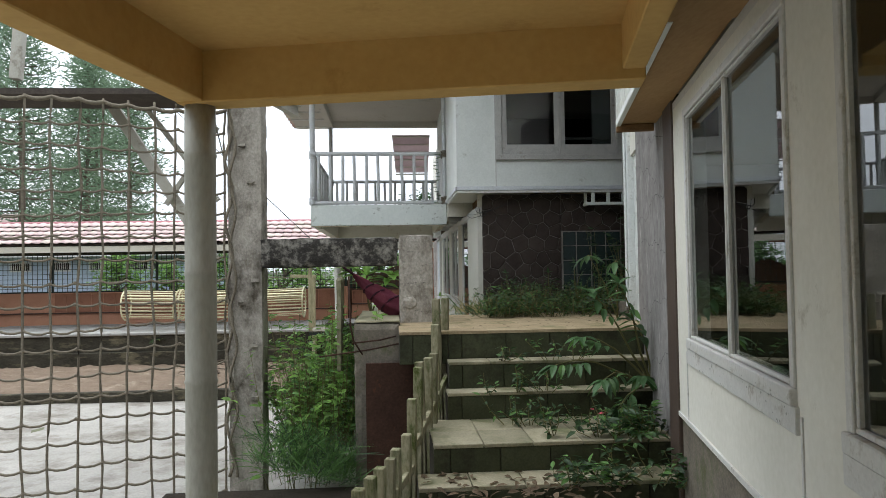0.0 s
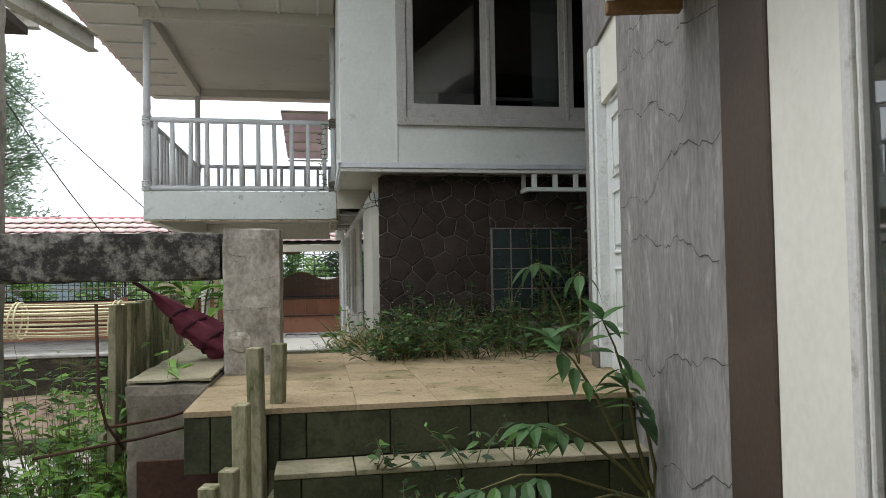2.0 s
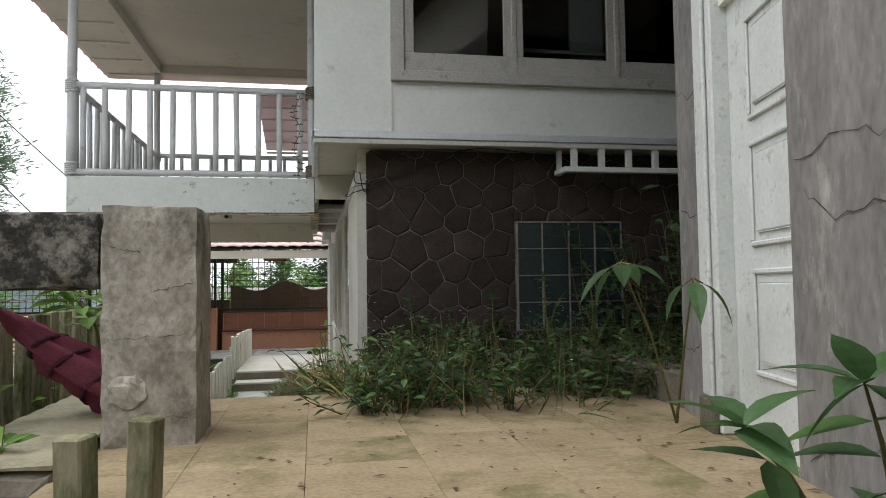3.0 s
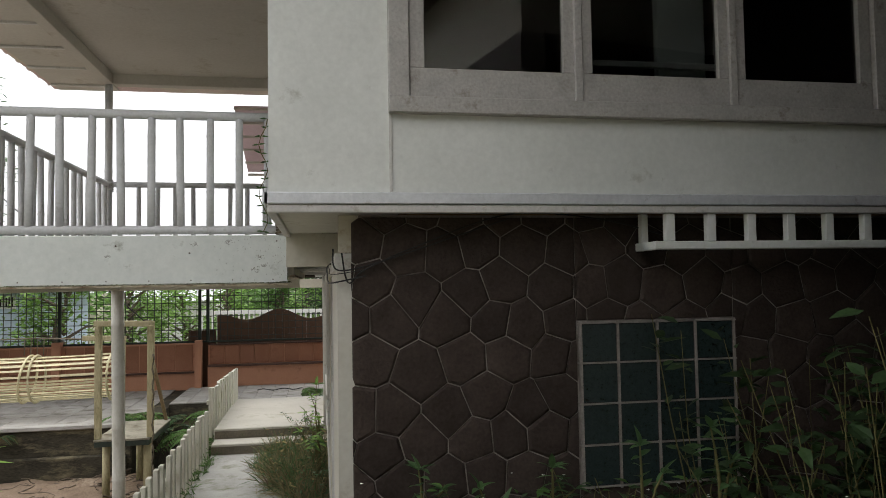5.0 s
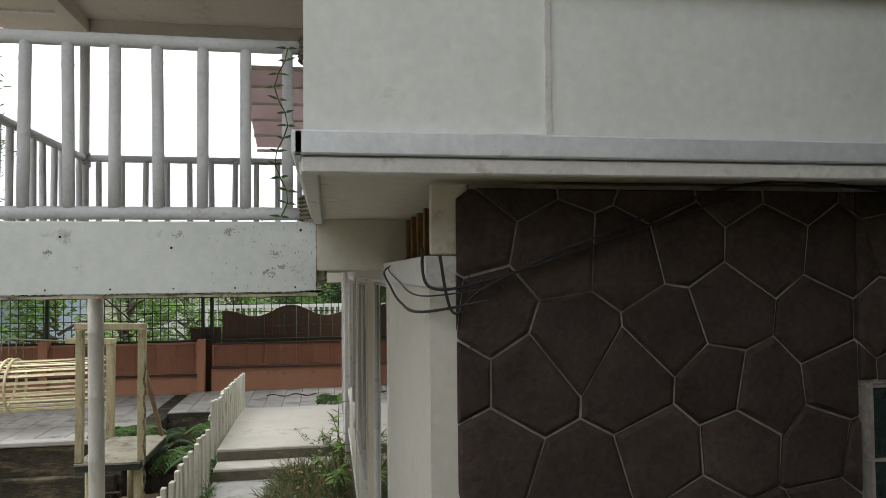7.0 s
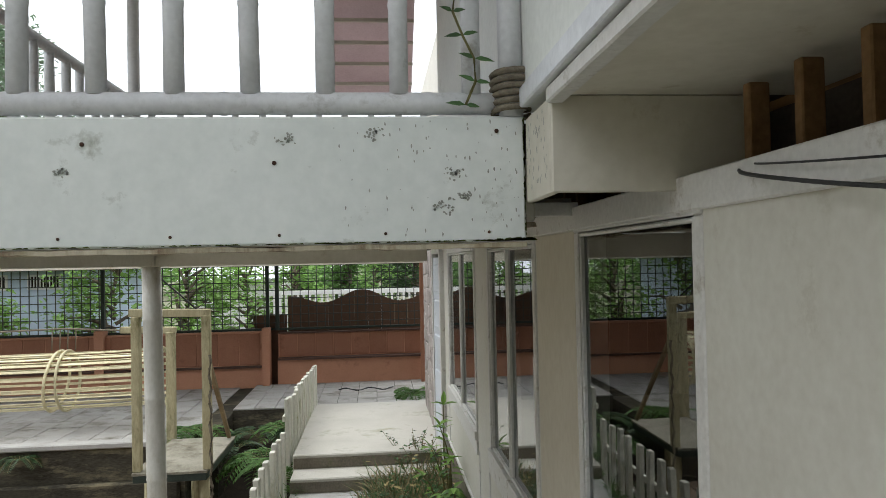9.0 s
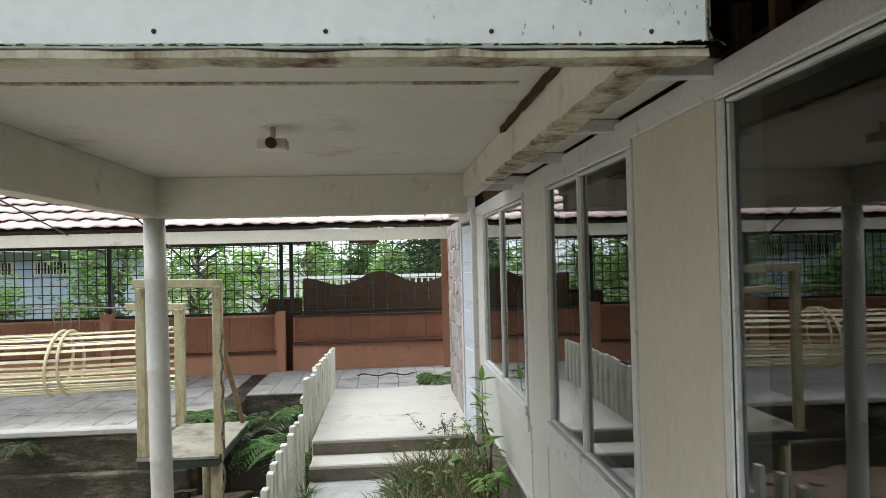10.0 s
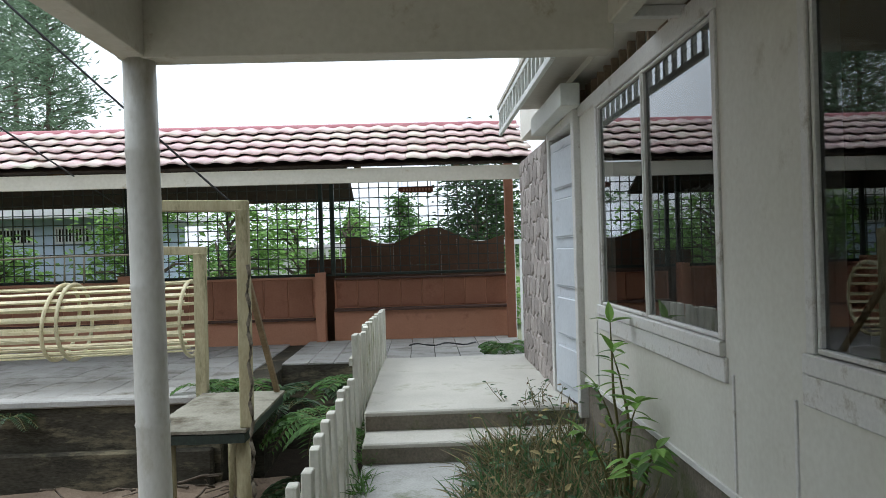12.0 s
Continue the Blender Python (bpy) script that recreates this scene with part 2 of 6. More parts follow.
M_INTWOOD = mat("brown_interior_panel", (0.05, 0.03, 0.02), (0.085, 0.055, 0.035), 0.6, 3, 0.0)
M_DIRT = mat("damp_brown_earth", (0.13, 0.095, 0.065), (0.24, 0.18, 0.13), 0.95, 3, 0.5, 40, stain=(0.33, 0.27, 0.2), stain_amount=0.3)
M_COURT = mat("wet_sandy_court", (0.29, 0.268, 0.23), (0.48, 0.45, 0.40), 0.62, 1.6, 0.2, 30, stain=(0.15, 0.125, 0.09), stain_amount=0.5, stain_scale=1.1)
M_UMB = mat("faded_maroon_fabric", (0.16, 0.035, 0.06), (0.24, 0.07, 0.10), 0.8, 6, 0.1, 90)
M_UMBDARK = mat("dark_maroon_strap", (0.05, 0.02, 0.03), (0.08, 0.03, 0.045), 0.8)
M_CABLE = mat("black_cable", (0.01, 0.01, 0.01), (0.025, 0.025, 0.025), 0.5)
M_BLUE = mat("pale_blue_house_wall", (0.42, 0.50, 0.60), (0.52, 0.60, 0.70), 0.8, 1, 0.02)
M_FARWHITE = mat("far_white_wall", (0.6, 0.6, 0.58), (0.75, 0.75, 0.73), 0.8, 1)
M_ASPHALT = mat("grey_far_ground", (0.12, 0.13, 0.08), (0.2, 0.2, 0.13), 0.95, 1)
M_RED = mat("dull_red_sign", (0.14, 0.05, 0.035), (0.2, 0.08, 0.055), 0.7)
L_MID = leaf_mat("mid_green_leaf", (0.065, 0.14, 0.03), (0.12, 0.23, 0.06))
L_BRIGHT = leaf_mat("bright_green_leaf", (0.15, 0.28, 0.05), (0.23, 0.39, 0.085))
L_DARK = leaf_mat("dark_green_leaf", (0.025, 0.055, 0.02), (0.055, 0.10, 0.035))
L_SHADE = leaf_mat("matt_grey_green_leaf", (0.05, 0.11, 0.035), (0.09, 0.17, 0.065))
L_DRY = leaf_mat("dry_straw_leaf", (0.29, 0.24, 0.11), (0.45, 0.38, 0.19), 0.8)
L_STRAW = leaf_mat("greyed_straw_leaf", (0.17, 0.145, 0.08), (0.33, 0.28, 0.15), 0.8)
# Needle colour is lightened to imitate haze over the distant pines.
L_PINE = leaf_mat("haze_paled_green_needles", (0.15, 0.22, 0.14), (0.23, 0.31, 0.20), 0.7)
# Far leaves: sunlight and haze are put into this raised base colour.
L_FAR = leaf_mat("painted_sunlit_far_leaves", (0.15, 0.27, 0.06), (0.24, 0.40, 0.11), 0.6)
L_BROWNLEAF = leaf_mat("fallen_brown_leaf", (0.10, 0.07, 0.045), (0.20, 0.15, 0.10), 0.8)
M_STEM = mat("green_brown_stem", (0.10, 0.10, 0.04), (0.18, 0.16, 0.07), 0.8, 20)
M_BARK = mat("grey_brown_bark", (0.09, 0.07, 0.05), (0.17, 0.14, 0.11), 0.95, 8, 0.5)


def glass_mat(name, tint=(0.9, 0.95, 0.93), rough=0.0):
    m = bpy.data.materials.new(name)
    m.use_nodes = True
    p = m.node_tree.nodes["Principled BSDF"]
    p.inputs["Base Color"].default_value = (*tint, 1)
    p.inputs["Roughness"].default_value = rough
    p.inputs["Transmission Weight"].default_value = 1.0
    p.inputs["IOR"].default_value = 1.75
    return m


M_GLASS = glass_mat("window_glass", (0.42, 0.45, 0.44))
M_GLASSBLOCK = mat("ribbed_glass_block", (0.012, 0.022, 0.022), (0.03, 0.048, 0.046), 0.15, 40, 0.5, 120, spec=0.8)
# Near-black earth: the void's shade below landing and path is painted in.
M_SHADEDEARTH = mat("earth_with_painted_shade", (0.018, 0.015, 0.011), (0.045, 0.036, 0.026), 0.95, 6, 0.5, 40)
# M_PIPE darkened: the shade under the porch roof is put into the paint.
M_PIPESHADED = mat("shade_toned_stained_bamboo", (0.27, 0.26, 0.215), (0.40, 0.39, 0.335), 0.55, 4, 0.06, 60, stain=(0.16, 0.15, 0.085), stain_amount=0.35, stain_scale=2.5, stretch=(1, 1, 0.3))
M_PLATFORM = mat("damp_grey_platform_board", (0.18, 0.17, 0.125), (0.33, 0.31, 0.25), 0.8, 3, 0.2, 60, stain=(0.09, 0.075, 0.05), stain_amount=0.45, stain_scale=2.5)
M_MOSS = mat("dark_green_moss", (0.04, 0.055, 0.015), (0.10, 0.12, 0.035), 0.95, 30, 0.5, 90)
M_DOORBLUE = mat("dull_blue_white_door_paint", (0.46, 0.49, 0.52), (0.58, 0.61, 0.64), 0.5, 3, 0.05, 40, stain=(0.3, 0.3, 0.29), stain_amount=0.25, stain_scale=4)
# ---- building helpers ----
def bm_new():
    return bmesh.new()


def box(bm, x0, x1, y0, y1, z0, z1, bevel=0.0, turn=None):
    """A box between the given limits, its edges bevelled, turned by a matrix if given."""
    vs = [bm.verts.new((x, y, z)) for x in (x0, x1) for y in (y0, y1) for z in (z0, z1)]
    fs = [bm.faces.new([vs[i] for i in q]) for q in ((0, 1, 3, 2), (4, 6, 7, 5), (0, 4, 5, 1), (2, 3, 7, 6), (0, 2, 6, 4), (1, 5, 7, 3))]
    if bevel:
        es = list({e for f in fs for e in f.edges})
        r = bmesh.ops.bevel(bm, geom=es, offset=bevel, segments=1, affect="EDGES")
        vs = list({v for f in r["faces"] for v in f.verts} | {v for v in vs if v.is_valid})
    if turn is not None:
        for v in vs:
            v.co = turn @ v.co
    return vs


def bar(bm, a, b, w, h, bevel=0.0, up=(0, 0, 1)):
    """A bar of width w and height h from a to b."""
    a, b = Vector(a), Vector(b)
    d = b - a
    y = d.normalized()
    x = y.cross(Vector(up))
    x = x.normalized() if x.length > 1e-4 else Vector((1, 0, 0))
    z = x.cross(y)
    m = Matrix((x, y, z)).transposed().to_4x4()
    m.translation = a
    return box(bm, -w / 2, w / 2, 0, d.length, -h / 2, h / 2, bevel, m)


def tube(bm, pts, radii, n=8, cap=True):
    """A tube through pts, with one radius or one for each point."""
    pts = [Vector(p) for p in pts]
    if not hasattr(radii, "__len__"):
        radii = [radii] * len(pts)
    rings = []
    ref = Vector((0, 0, 1))
    for i, p in enumerate(pts):
        d = (pts[min(i + 1, len(pts) - 1)] - pts[max(i - 1, 0)]).normalized()
        u = d.cross(ref)
        if u.length < 0.05:
            u = d.cross(Vector((1, 0, 0)))
        u.normalize()
        v = d.cross(u)
        rings.append([bm.verts.new(p + radii[i] * (math.cos(k * math.tau / n) * u + math.sin(k * math.tau / n) * v)) for k in range(n)])
    for r0, r1 in zip(rings, rings[1:]):
        for k in range(n):
            f = bm.faces.new((r0[k], r0[(k + 1) % n], r1[(k + 1) % n], r1[k]))
            f.smooth = True
    if cap:
        bm.faces.new(rings[0][::-1])
        bm.faces.new(rings[-1])


def quad(bm, *pts):
    return bm.faces.new([bm.verts.new(p) for p in pts])


def mesh_of(bm, name, material):
    bmesh.ops.recalc_face_normals(bm, faces=bm.faces)
    me = bpy.data.meshes.new(name)
    bm.to_mesh(me)
    bm.free()
    me.materials.append(material)
    return me


def thing(name, base, label, category, group="", kind=""):
    """An empty at the thing's base, to which its parts are joined."""
    ob = new(name)
    ob.empty_display_size = 0.1
    ob.location = base[:3]
    return tagged(ob, label, category, group, kind)


def attach(ob, parent):
    if parent is None:
        return ob
    ob.parent = parent
    off = parent.location
    ob.matrix_parent_inverse = Matrix.Translation(-off)
    return ob


def part(name, bm, material, parent=None, label=""):
    ob = new(name, mesh_of(bm, name, material))
    attach(ob, parent)
    return tagged(ob, label)


def solid(name, bm, material, label="", category="", kind="structure", group=""):
    return tagged(new(name, mesh_of(bm, name, material)), label, category, group, kind)


def piece(name, me, m, parent):
    """One of many alike pieces on a shared mesh, at the pose m."""
    ob = new(name, me)
    attach(ob, parent)
    ob.matrix_basis = m
    return ob


def one_box(name, lim, material, label="", category="", bevel=0.006, kind="structure", group=""):
    bm = bm_new()
    box(bm, *lim, bevel)
    return solid(name, bm, material, label, category, kind, group)


def rnd(a, b):
    return random.uniform(a, b)
def rough_box(bm, lim, cuts=6, amp=0.012, freq=7.0, seed=0.0):
    """A box with worn, uneven faces and edges."""
    x0, x1, y0, y1, z0, z1 = lim
    size = (x1 - x0, y1 - y0, z1 - z0)
    tmp = bmesh.new()
    box(tmp, *lim)
    n = [max(1, min(40, int(s / 0.06))) for s in size]
    for ax in range(3):
        es = [e for e in tmp.edges if abs(e.verts[0].co[ax] - e.verts[1].co[ax]) > size[ax] * 0.9]
        if n[ax] > 1:
            bmesh.ops.subdivide_edges(tmp, edges=es, cuts=n[ax] - 1, use_grid_fill=True)
    c = Vector(((x0 + x1) / 2, (y0 + y1) / 2, (z0 + z1) / 2))
    for v in tmp.verts:
        p = v.co
        on = sum(abs(abs(p[a] - c[a]) - size[a] / 2) < 1e-4 for a in range(3))
        d = noise.noise_vector((p * freq) + Vector((seed, seed, seed))) * amp
        if on >= 2:
            k = abs(noise.noise(p * freq * 1.3 + Vector((seed, 3, 1)))) * amp * 2.2 + amp * 0.4
            for a in range(3):
                if abs(abs(p[a] - c[a]) - size[a] / 2) < 1e-4:
                    d[a] -= math.copysign(k, p[a] - c[a])
        v.co = p + d
    me = bpy.data.meshes.new("tmp")
    tmp.to_mesh(me)
    tmp.free()
    bm.from_mesh(me)
    bpy.data.meshes.remove(me)


# ---- large structure ----
def frame_of(ox, oy, dx, dy):
    """Local frame of a wall: along, outward, up."""
    return Matrix(((dx, -dy, 0, ox), (dy, dx, 0, oy), (0, 0, 1, 0), (0, 0, 0, 1)))


WA = frame_of(0.791, 0.0, 0.2149, 0.9766)   # start wall, leaning away from the walk
WB = frame_of(1.12, 0.0, 0.0, 1.0)          # long window wall beside the lower path
WU = frame_of(0.0, 9.71, -1.0, 0.0)         # upper room's front (along runs to -x)


def wall_with(bm, a0, a1, z0, z1, b0, b1, holes, turn):
    """A wall slab between a0 and a1, with rectangular openings (a0, a1, z0, z1) through it."""
    cuts = sorted({a0, a1, *[h[0] for h in holes], *[h[1] for h in holes]})
    for s, e in zip(cuts, cuts[1:]):
        mid = (s + e) / 2
        over = sorted((h[2], h[3]) for h in holes if h[0] < mid < h[1])
        z = z0
        for lo, hi in over:
            if lo > z:
                box(bm, s, e, b0, b1, z, lo, 0, turn)
            z = hi
        if z < z1:
            box(bm, s, e, b0, b1, z, z1, 0, turn)


def window(name, turn, a0, a1, z0, z1, splits, label, rim=0.027, proud=0.014, sill=True, fmat=None, c=0.045, mull=0.009, foot=0.0):
    """A casement window in a wall's frame: casing, sashes, mullions, panes of real glass."""
    fmat = fmat or M_SILVER
    base = turn @ Vector(((a0 + a1) / 2, 0, z0))
    w = thing(name, base, label, "window", "", "structure")
    bm = bm_new()
    box(bm, a0 - c, a1 + c, -0.02, proud, z1, z1 + c, 0.004, turn)
    box(bm, a0 - c, a1 + c, -0.02, proud + 0.012, z0 - min(c, 0.06) - 0.015, z0, 0.004, turn)
    box(bm, a0 - c, a0, -0.02, proud - 0.003, z0, z1, 0.004, turn)
    box(bm, a1, a1 + c, -0.02, proud - 0.003, z0, z1, 0.004, turn)
    part("window_frame", bm, fmat, w)
    edges = [a0, *splits, a1]
    for s, e in zip(edges, edges[1:]):
        bm = bm_new()
        r = rim * 0.75
        foot = foot or r
        box(bm, s + 0.004, e - 0.004, -0.03, proud * 0.3, z1 - r, z1 - 0.003, 0.004, turn)
        box(bm, s + 0.004, e - 0.004, -0.03, proud * 0.3, z0 + 0.003, z0 + foot, 0.004, turn)
        box(bm, s + 0.004, s + r, -0.028, proud * 0.3 - 0.002, z0 + foot, z1 - r, 0.004, turn)
        box(bm, e - r, e - 0.004, -0.028, proud * 0.3 - 0.002, z0 + foot, z1 - r, 0.004, turn)
        sash = part("sash", bm, fmat, w)
        bm = bm_new()
        box(bm, s + r - 0.006, e - r + 0.006, -0.019, -0.014, z0 + foot - 0.006, z1 - r + 0.006, 0, turn)
        g = part("pane", bm, M_GLASS, sash)
        g.visible_shadow = False
    for s in splits:
        bm = bm_new()
        box(bm, s - mull, s + mull, -0.02, proud * 0.7, z0, z1, 0.004, turn)
        part("mullion", bm, fmat, w)
    if sill:
        bm = bm_new()
        box(bm, a0 - c - 0.02, a1 + c + 0.02, -0.01, 0.016, z0 - 0.16, z0 - c - 0.018, 0.004, turn)
        part("window_sill", bm, fmat, w)
    return w


# -- ground: one sheet with the sunken court, reaching far out
bm = bm_new()
box(bm, -400, 400, -300, 500, -1.35, -1.02)
solid("ground", bm, M_ASPHALT, "flat grey-green ground reaching to the horizon", "ground")
bm = bm_new()
n = 60
grid = [[bm.verts.new((-14 + 14.2 * i / n, -2 + 16.3 * j / n, -1.0 + 0.03 * noise.noise((i * 0.3, j * 0.3, 0)))) for j in range(n + 1)] for i in range(n + 1)]
for i in range(n):
    for j in range(n):
        bm.faces.new((grid[i][j], grid[i + 1][j], grid[i + 1][j + 1], grid[i][j + 1])).smooth = True
solid("court_ground", bm, M_COURT, "wet sandy court with shallow puddles", "ground")
bm = bm_new()
grid = [[bm.verts.new((-14 + 13.5 * i / n, 14.25 + 4.65 * j / n, -0.86 + 0.09 * noise.noise((i * 0.8, j * 0.4, 3)) + 0.05 * noise.noise((i * 2.0, j * 1.1, 9)))) for j in range(n + 1)] for i in range(n + 1)]
for i in range(n):
    for j in range(n):
        bm.faces.new((grid[i][j], grid[i + 1][j], grid[i + 1][j + 1], grid[i][j + 1])).smooth = True
solid("yard_earth", bm, M_DIRT, "damp brown earth with roots below the terrace", "ground")
one_box("court_kerb", (-14, -0.75, 14.12, 14.27, -1.1, -0.8), M_RETAIN, "dark mossy concrete kerb along the court", "kerb", 0.015)

# -- start floor and front steps
one_box("floor_start", (-0.95, 2.2, -4.0, 4.8, -0.4, -0.22), M_PATH, "worn concrete floor under the porch roof", "floor")
one_box("garden_strip", (-2.2, 0.3, 4.82, 6.9, -1.1, -0.62), M_SHADEDEARTH, "earth strip beside the steps, shade put into its colour", "ground", 0.02)

STEPS = [(4.82, 5.16, -0.045), (5.15, 6.02, 0.155), (6.0, 6.24, 0.375), (6.22, 6.46, 0.605)]
STEP_X = [0.08, 0.20, 0.37, 0.40]
LANDING_Z = 0.85


def wall_a_x(y):
    return 0.791 + 0.22 * y


for k, (y0, y1, z) in enumerate(STEPS):
    bm = bm_new()
    box(bm, STEP_X[k], wall_a_x(y0) + 0.06, y0 + 0.03, y1 + 0.02, -0.5, z - 0.03)
    solid("step_%d" % (k + 1), bm, M_GROUT, "mossy dark step with tiled nosing", "step")
bm = bm_new()
box(bm, 0.40, 2.75, 6.49, 9.05, 0.0, LANDING_Z - 0.03)
box(bm, -0.02, 0.40, 6.49, 9.05, 0.56, LANDING_Z - 0.03)
box(bm, 2.75, 4.6, 7.6, 9.95, 0.0, LANDING_Z - 0.03)
solid("landing", bm, M_GROUT, "broad concrete landing stained with orange mud", "landing")
DOWN = [(9.05, 9.5, 0.66), (9.5, 9.95, 0.47), (9.95, 10.4, 0.28), (10.4, 10.85, 0.09), (10.85, 11.3, -0.1)]
for k, (y0, y1, z) in enumerate(DOWN):
    one_box("down_step_%d" % (k + 1), (-0.5, 1.15, y0, y1 + 0.02, -0.5, z), M_PATH, "plain concrete step down to the path", "step")
one_box("path", (-0.52, 1.2, 11.25, 17.32, -0.5, -0.28), M_PATH, "grey cracked concrete path", "path", 0.01)
one_box("low_step", (-0.52, 1.14, 17.25, 17.7, -0.5, -0.13), M_SLAB, "pale concrete step below the slab", "step", 0.012)
one_box("slab", (-0.53, 1.14, 17.62, 20.42, -0.5, 0.02), M_SLAB, "pale concrete slab before the door", "slab", 0.012)
# Thin darker sheets over the front faces of the two pale steps.
for k, (x, z0, z1, y) in enumerate(((0, -0.275, -0.165, 17.243), (0, -0.125, -0.015, 17.612))):
    one_box("riser_%d" % (k + 1), (-0.52, 1.12, y - 0.004, y + 0.006, z0, z1), M_BLOCK, "dark riser face of the step", "step", 0.0)

# -- terrace and its retaining wall
bm = bm_new()
box(bm, -14, -2.0, 18.85, 22.6, -1.1, -0.06)
box(bm, -2.0, -1.72, 19.4, 22.6, -1.1, -0.06)
box(bm, -1.72, 1.3, 20.42, 22.6, -1.1, -0.03)
solid("terrace", bm, M_RETAIN, "raised terrace with black-stained retaining wall", "terrace")
one_box("terrace_edge", (-14, -2.0, 18.80, 18.99, -0.11, -0.035), M_TERRACE, "pale worn coping of the terrace", "terrace", 0.015)
one_box("retaining_ledge", (-14, -2.05, 18.74, 18.84, -1.1, -0.52), M_RETAIN, "projecting stained foot of the retaining wall", "wall", 0.02)
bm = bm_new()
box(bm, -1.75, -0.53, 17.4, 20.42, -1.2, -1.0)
solid("pit_floor", bm, M_SHADEDEARTH, "bottom of the gap beside the path, shade put into its colour", "ground")

# -- start building: wall A
HOLES_A = [(-0.55, 0.35, 0.93, 2.33), (0.45, 2.07, 0.90, 2.33), (2.60, 4.42, 0.95, 2.32)]
bm = bm_new()
wall_with(bm, -3.2, 4.86, 0.42, 2.45, -0.12, 0, HOLES_A, WA)
solid("wall_start", bm, M_CREAM, "cream-white boarded wall with large windows", "wall")
bm = bm_new()
box(bm, -3.2, 4.86, -0.14, -0.015, -0.4, 0.42, 0, WA)
solid("plinth_start", bm, M_BLOCK, "dirty grey-green plinth under the boarded wall", "wall")
bm = bm_new()
for u in (2.50, 4.55):
    box(bm, u, u + 0.018, -0.004, 0.006, 0.42, 0.86, 0.002, WA)
box(bm, -3.2, 4.86, -0.002, 0.012, 0.40, 0.43, 0.002, WA)
solid("trim_start", bm, M_SILVER, "thin joint strips on the boarded wall", "trim")
window("window_1", WA, 2.60, 4.42, 0.95, 2.32, [3.47], "tall two-pane window with peeling white frame and rotted sill")
window("window_2", WA, 0.45, 2.07, 0.90, 2.33, [1.2], "tall window in a weathered white frame")
bm = bm_new()
box(bm, 4.86, 5.22, -0.16, 0.012, -0.4, 2.75, 0.006, WA)
solid("brown_post", bm, M_BROWN, "flat dark brown painted post", "post")
bm = bm_new()
box(bm, 5.22, 6.90, -0.2, 0.0, -0.4, 2.95, 0.0, WA)
box(bm, 7.66, 8.07, -0.2, 0.0, -0.4, 4.0, 0.0, WA)
box(bm, 6.90, 7.66, -0.2, 0.0, 2.98, 4.0, 0.0, WA)
solid("wall_plaster", bm, M_PLASTER, "grey plaster wall with long cracks", "wall")
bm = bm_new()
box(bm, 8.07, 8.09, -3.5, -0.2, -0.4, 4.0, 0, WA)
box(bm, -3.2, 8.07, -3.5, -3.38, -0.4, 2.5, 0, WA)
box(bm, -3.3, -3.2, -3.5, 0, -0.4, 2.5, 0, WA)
solid("wall_start_inner", bm, M_DARK, "inner walls of the empty room, shade put into their colour", "wall")
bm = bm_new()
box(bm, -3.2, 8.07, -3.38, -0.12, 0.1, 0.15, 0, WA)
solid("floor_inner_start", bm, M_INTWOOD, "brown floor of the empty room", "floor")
bm = bm_new()
box(bm, -3.2, 8.05, -3.5, -0.21, 2.5, 2.56, 0, WA)
solid("ceiling_start_inner", bm, M_WOODSOFFIT, "brown board ceiling of the empty room", "ceiling")
bm = bm_new()
box(bm, -3.2, 4.86, -0.12, -0.0, 2.45, 2.5, 0, WA)
solid("top_plate_start", bm, M_SILVER, "weathered plate on top of the boarded wall", "trim")
bm = bm_new()
box(bm, -3.2, 8.05, -3.6, -0.02, 2.565, 5.08, 0, WA)
box(bm, 3.3, 5.56, -0.02, 0.262, 2.585, 5.08, 0, WA)
solid("wall_start_upper", bm, M_CREAM, "cream boarded upper storey above the start wall", "wall")

# door in the plaster wall
d = thing("door_1", WA @ Vector((7.2, 0, LANDING_Z)), "closed white panelled door with peeling paint", "door", "", "structure")
bm = bm_new()
box(bm, 7.52, 7.66, -0.1, 0.02, LANDING_Z, 2.95, 0.008, WA)
part("door_frame", bm, M_DOORPEEL, d)
bm = bm_new()
box(bm, 7.57, 7.68, 0.022, 0.04, LANDING_Z + 0.14, 2.95, 0.006, WA)
part("door_casing", bm, M_DOORPEEL, d)
bm = bm_new()
box(bm, 7.54, 7.70, 0.022, 0.05, LANDING_Z, LANDING_Z + 0.13, 0.004, WA)
part("door_block", bm, M_BLOCK, d, "bare mossy block at the foot of the frame")
bm = bm_new()
box(bm, 6.90, 7.52, -0.09, -0.05, LANDING_Z, 2.95, 0.004, WA)
leaf = part("door_leaf", bm, M_DOORPEEL, d)
for k in range(4):
    z = LANDING_Z + 0.28 + k * 0.47
    bm = bm_new()
    for a_, b_, c_, d_ in ((6.94, 7.32, z - 0.02, z), (6.94, 7.32, z + 0.35, z + 0.37), (7.30, 7.32, z, z + 0.35), (6.94, 6.96, z, z + 0.35)):
        box(bm, a_, b_, -0.05, -0.038, c_, d_, 0.005, WA)
    part("panel_moulding", bm, M_DOORPEEL, leaf)
    bm = bm_new()
    box(bm, 6.99, 7.27, -0.05, -0.040, z + 0.03, z + 0.32, 0.008, WA)
    part("door_panel", bm, M_DOORPEEL, leaf)

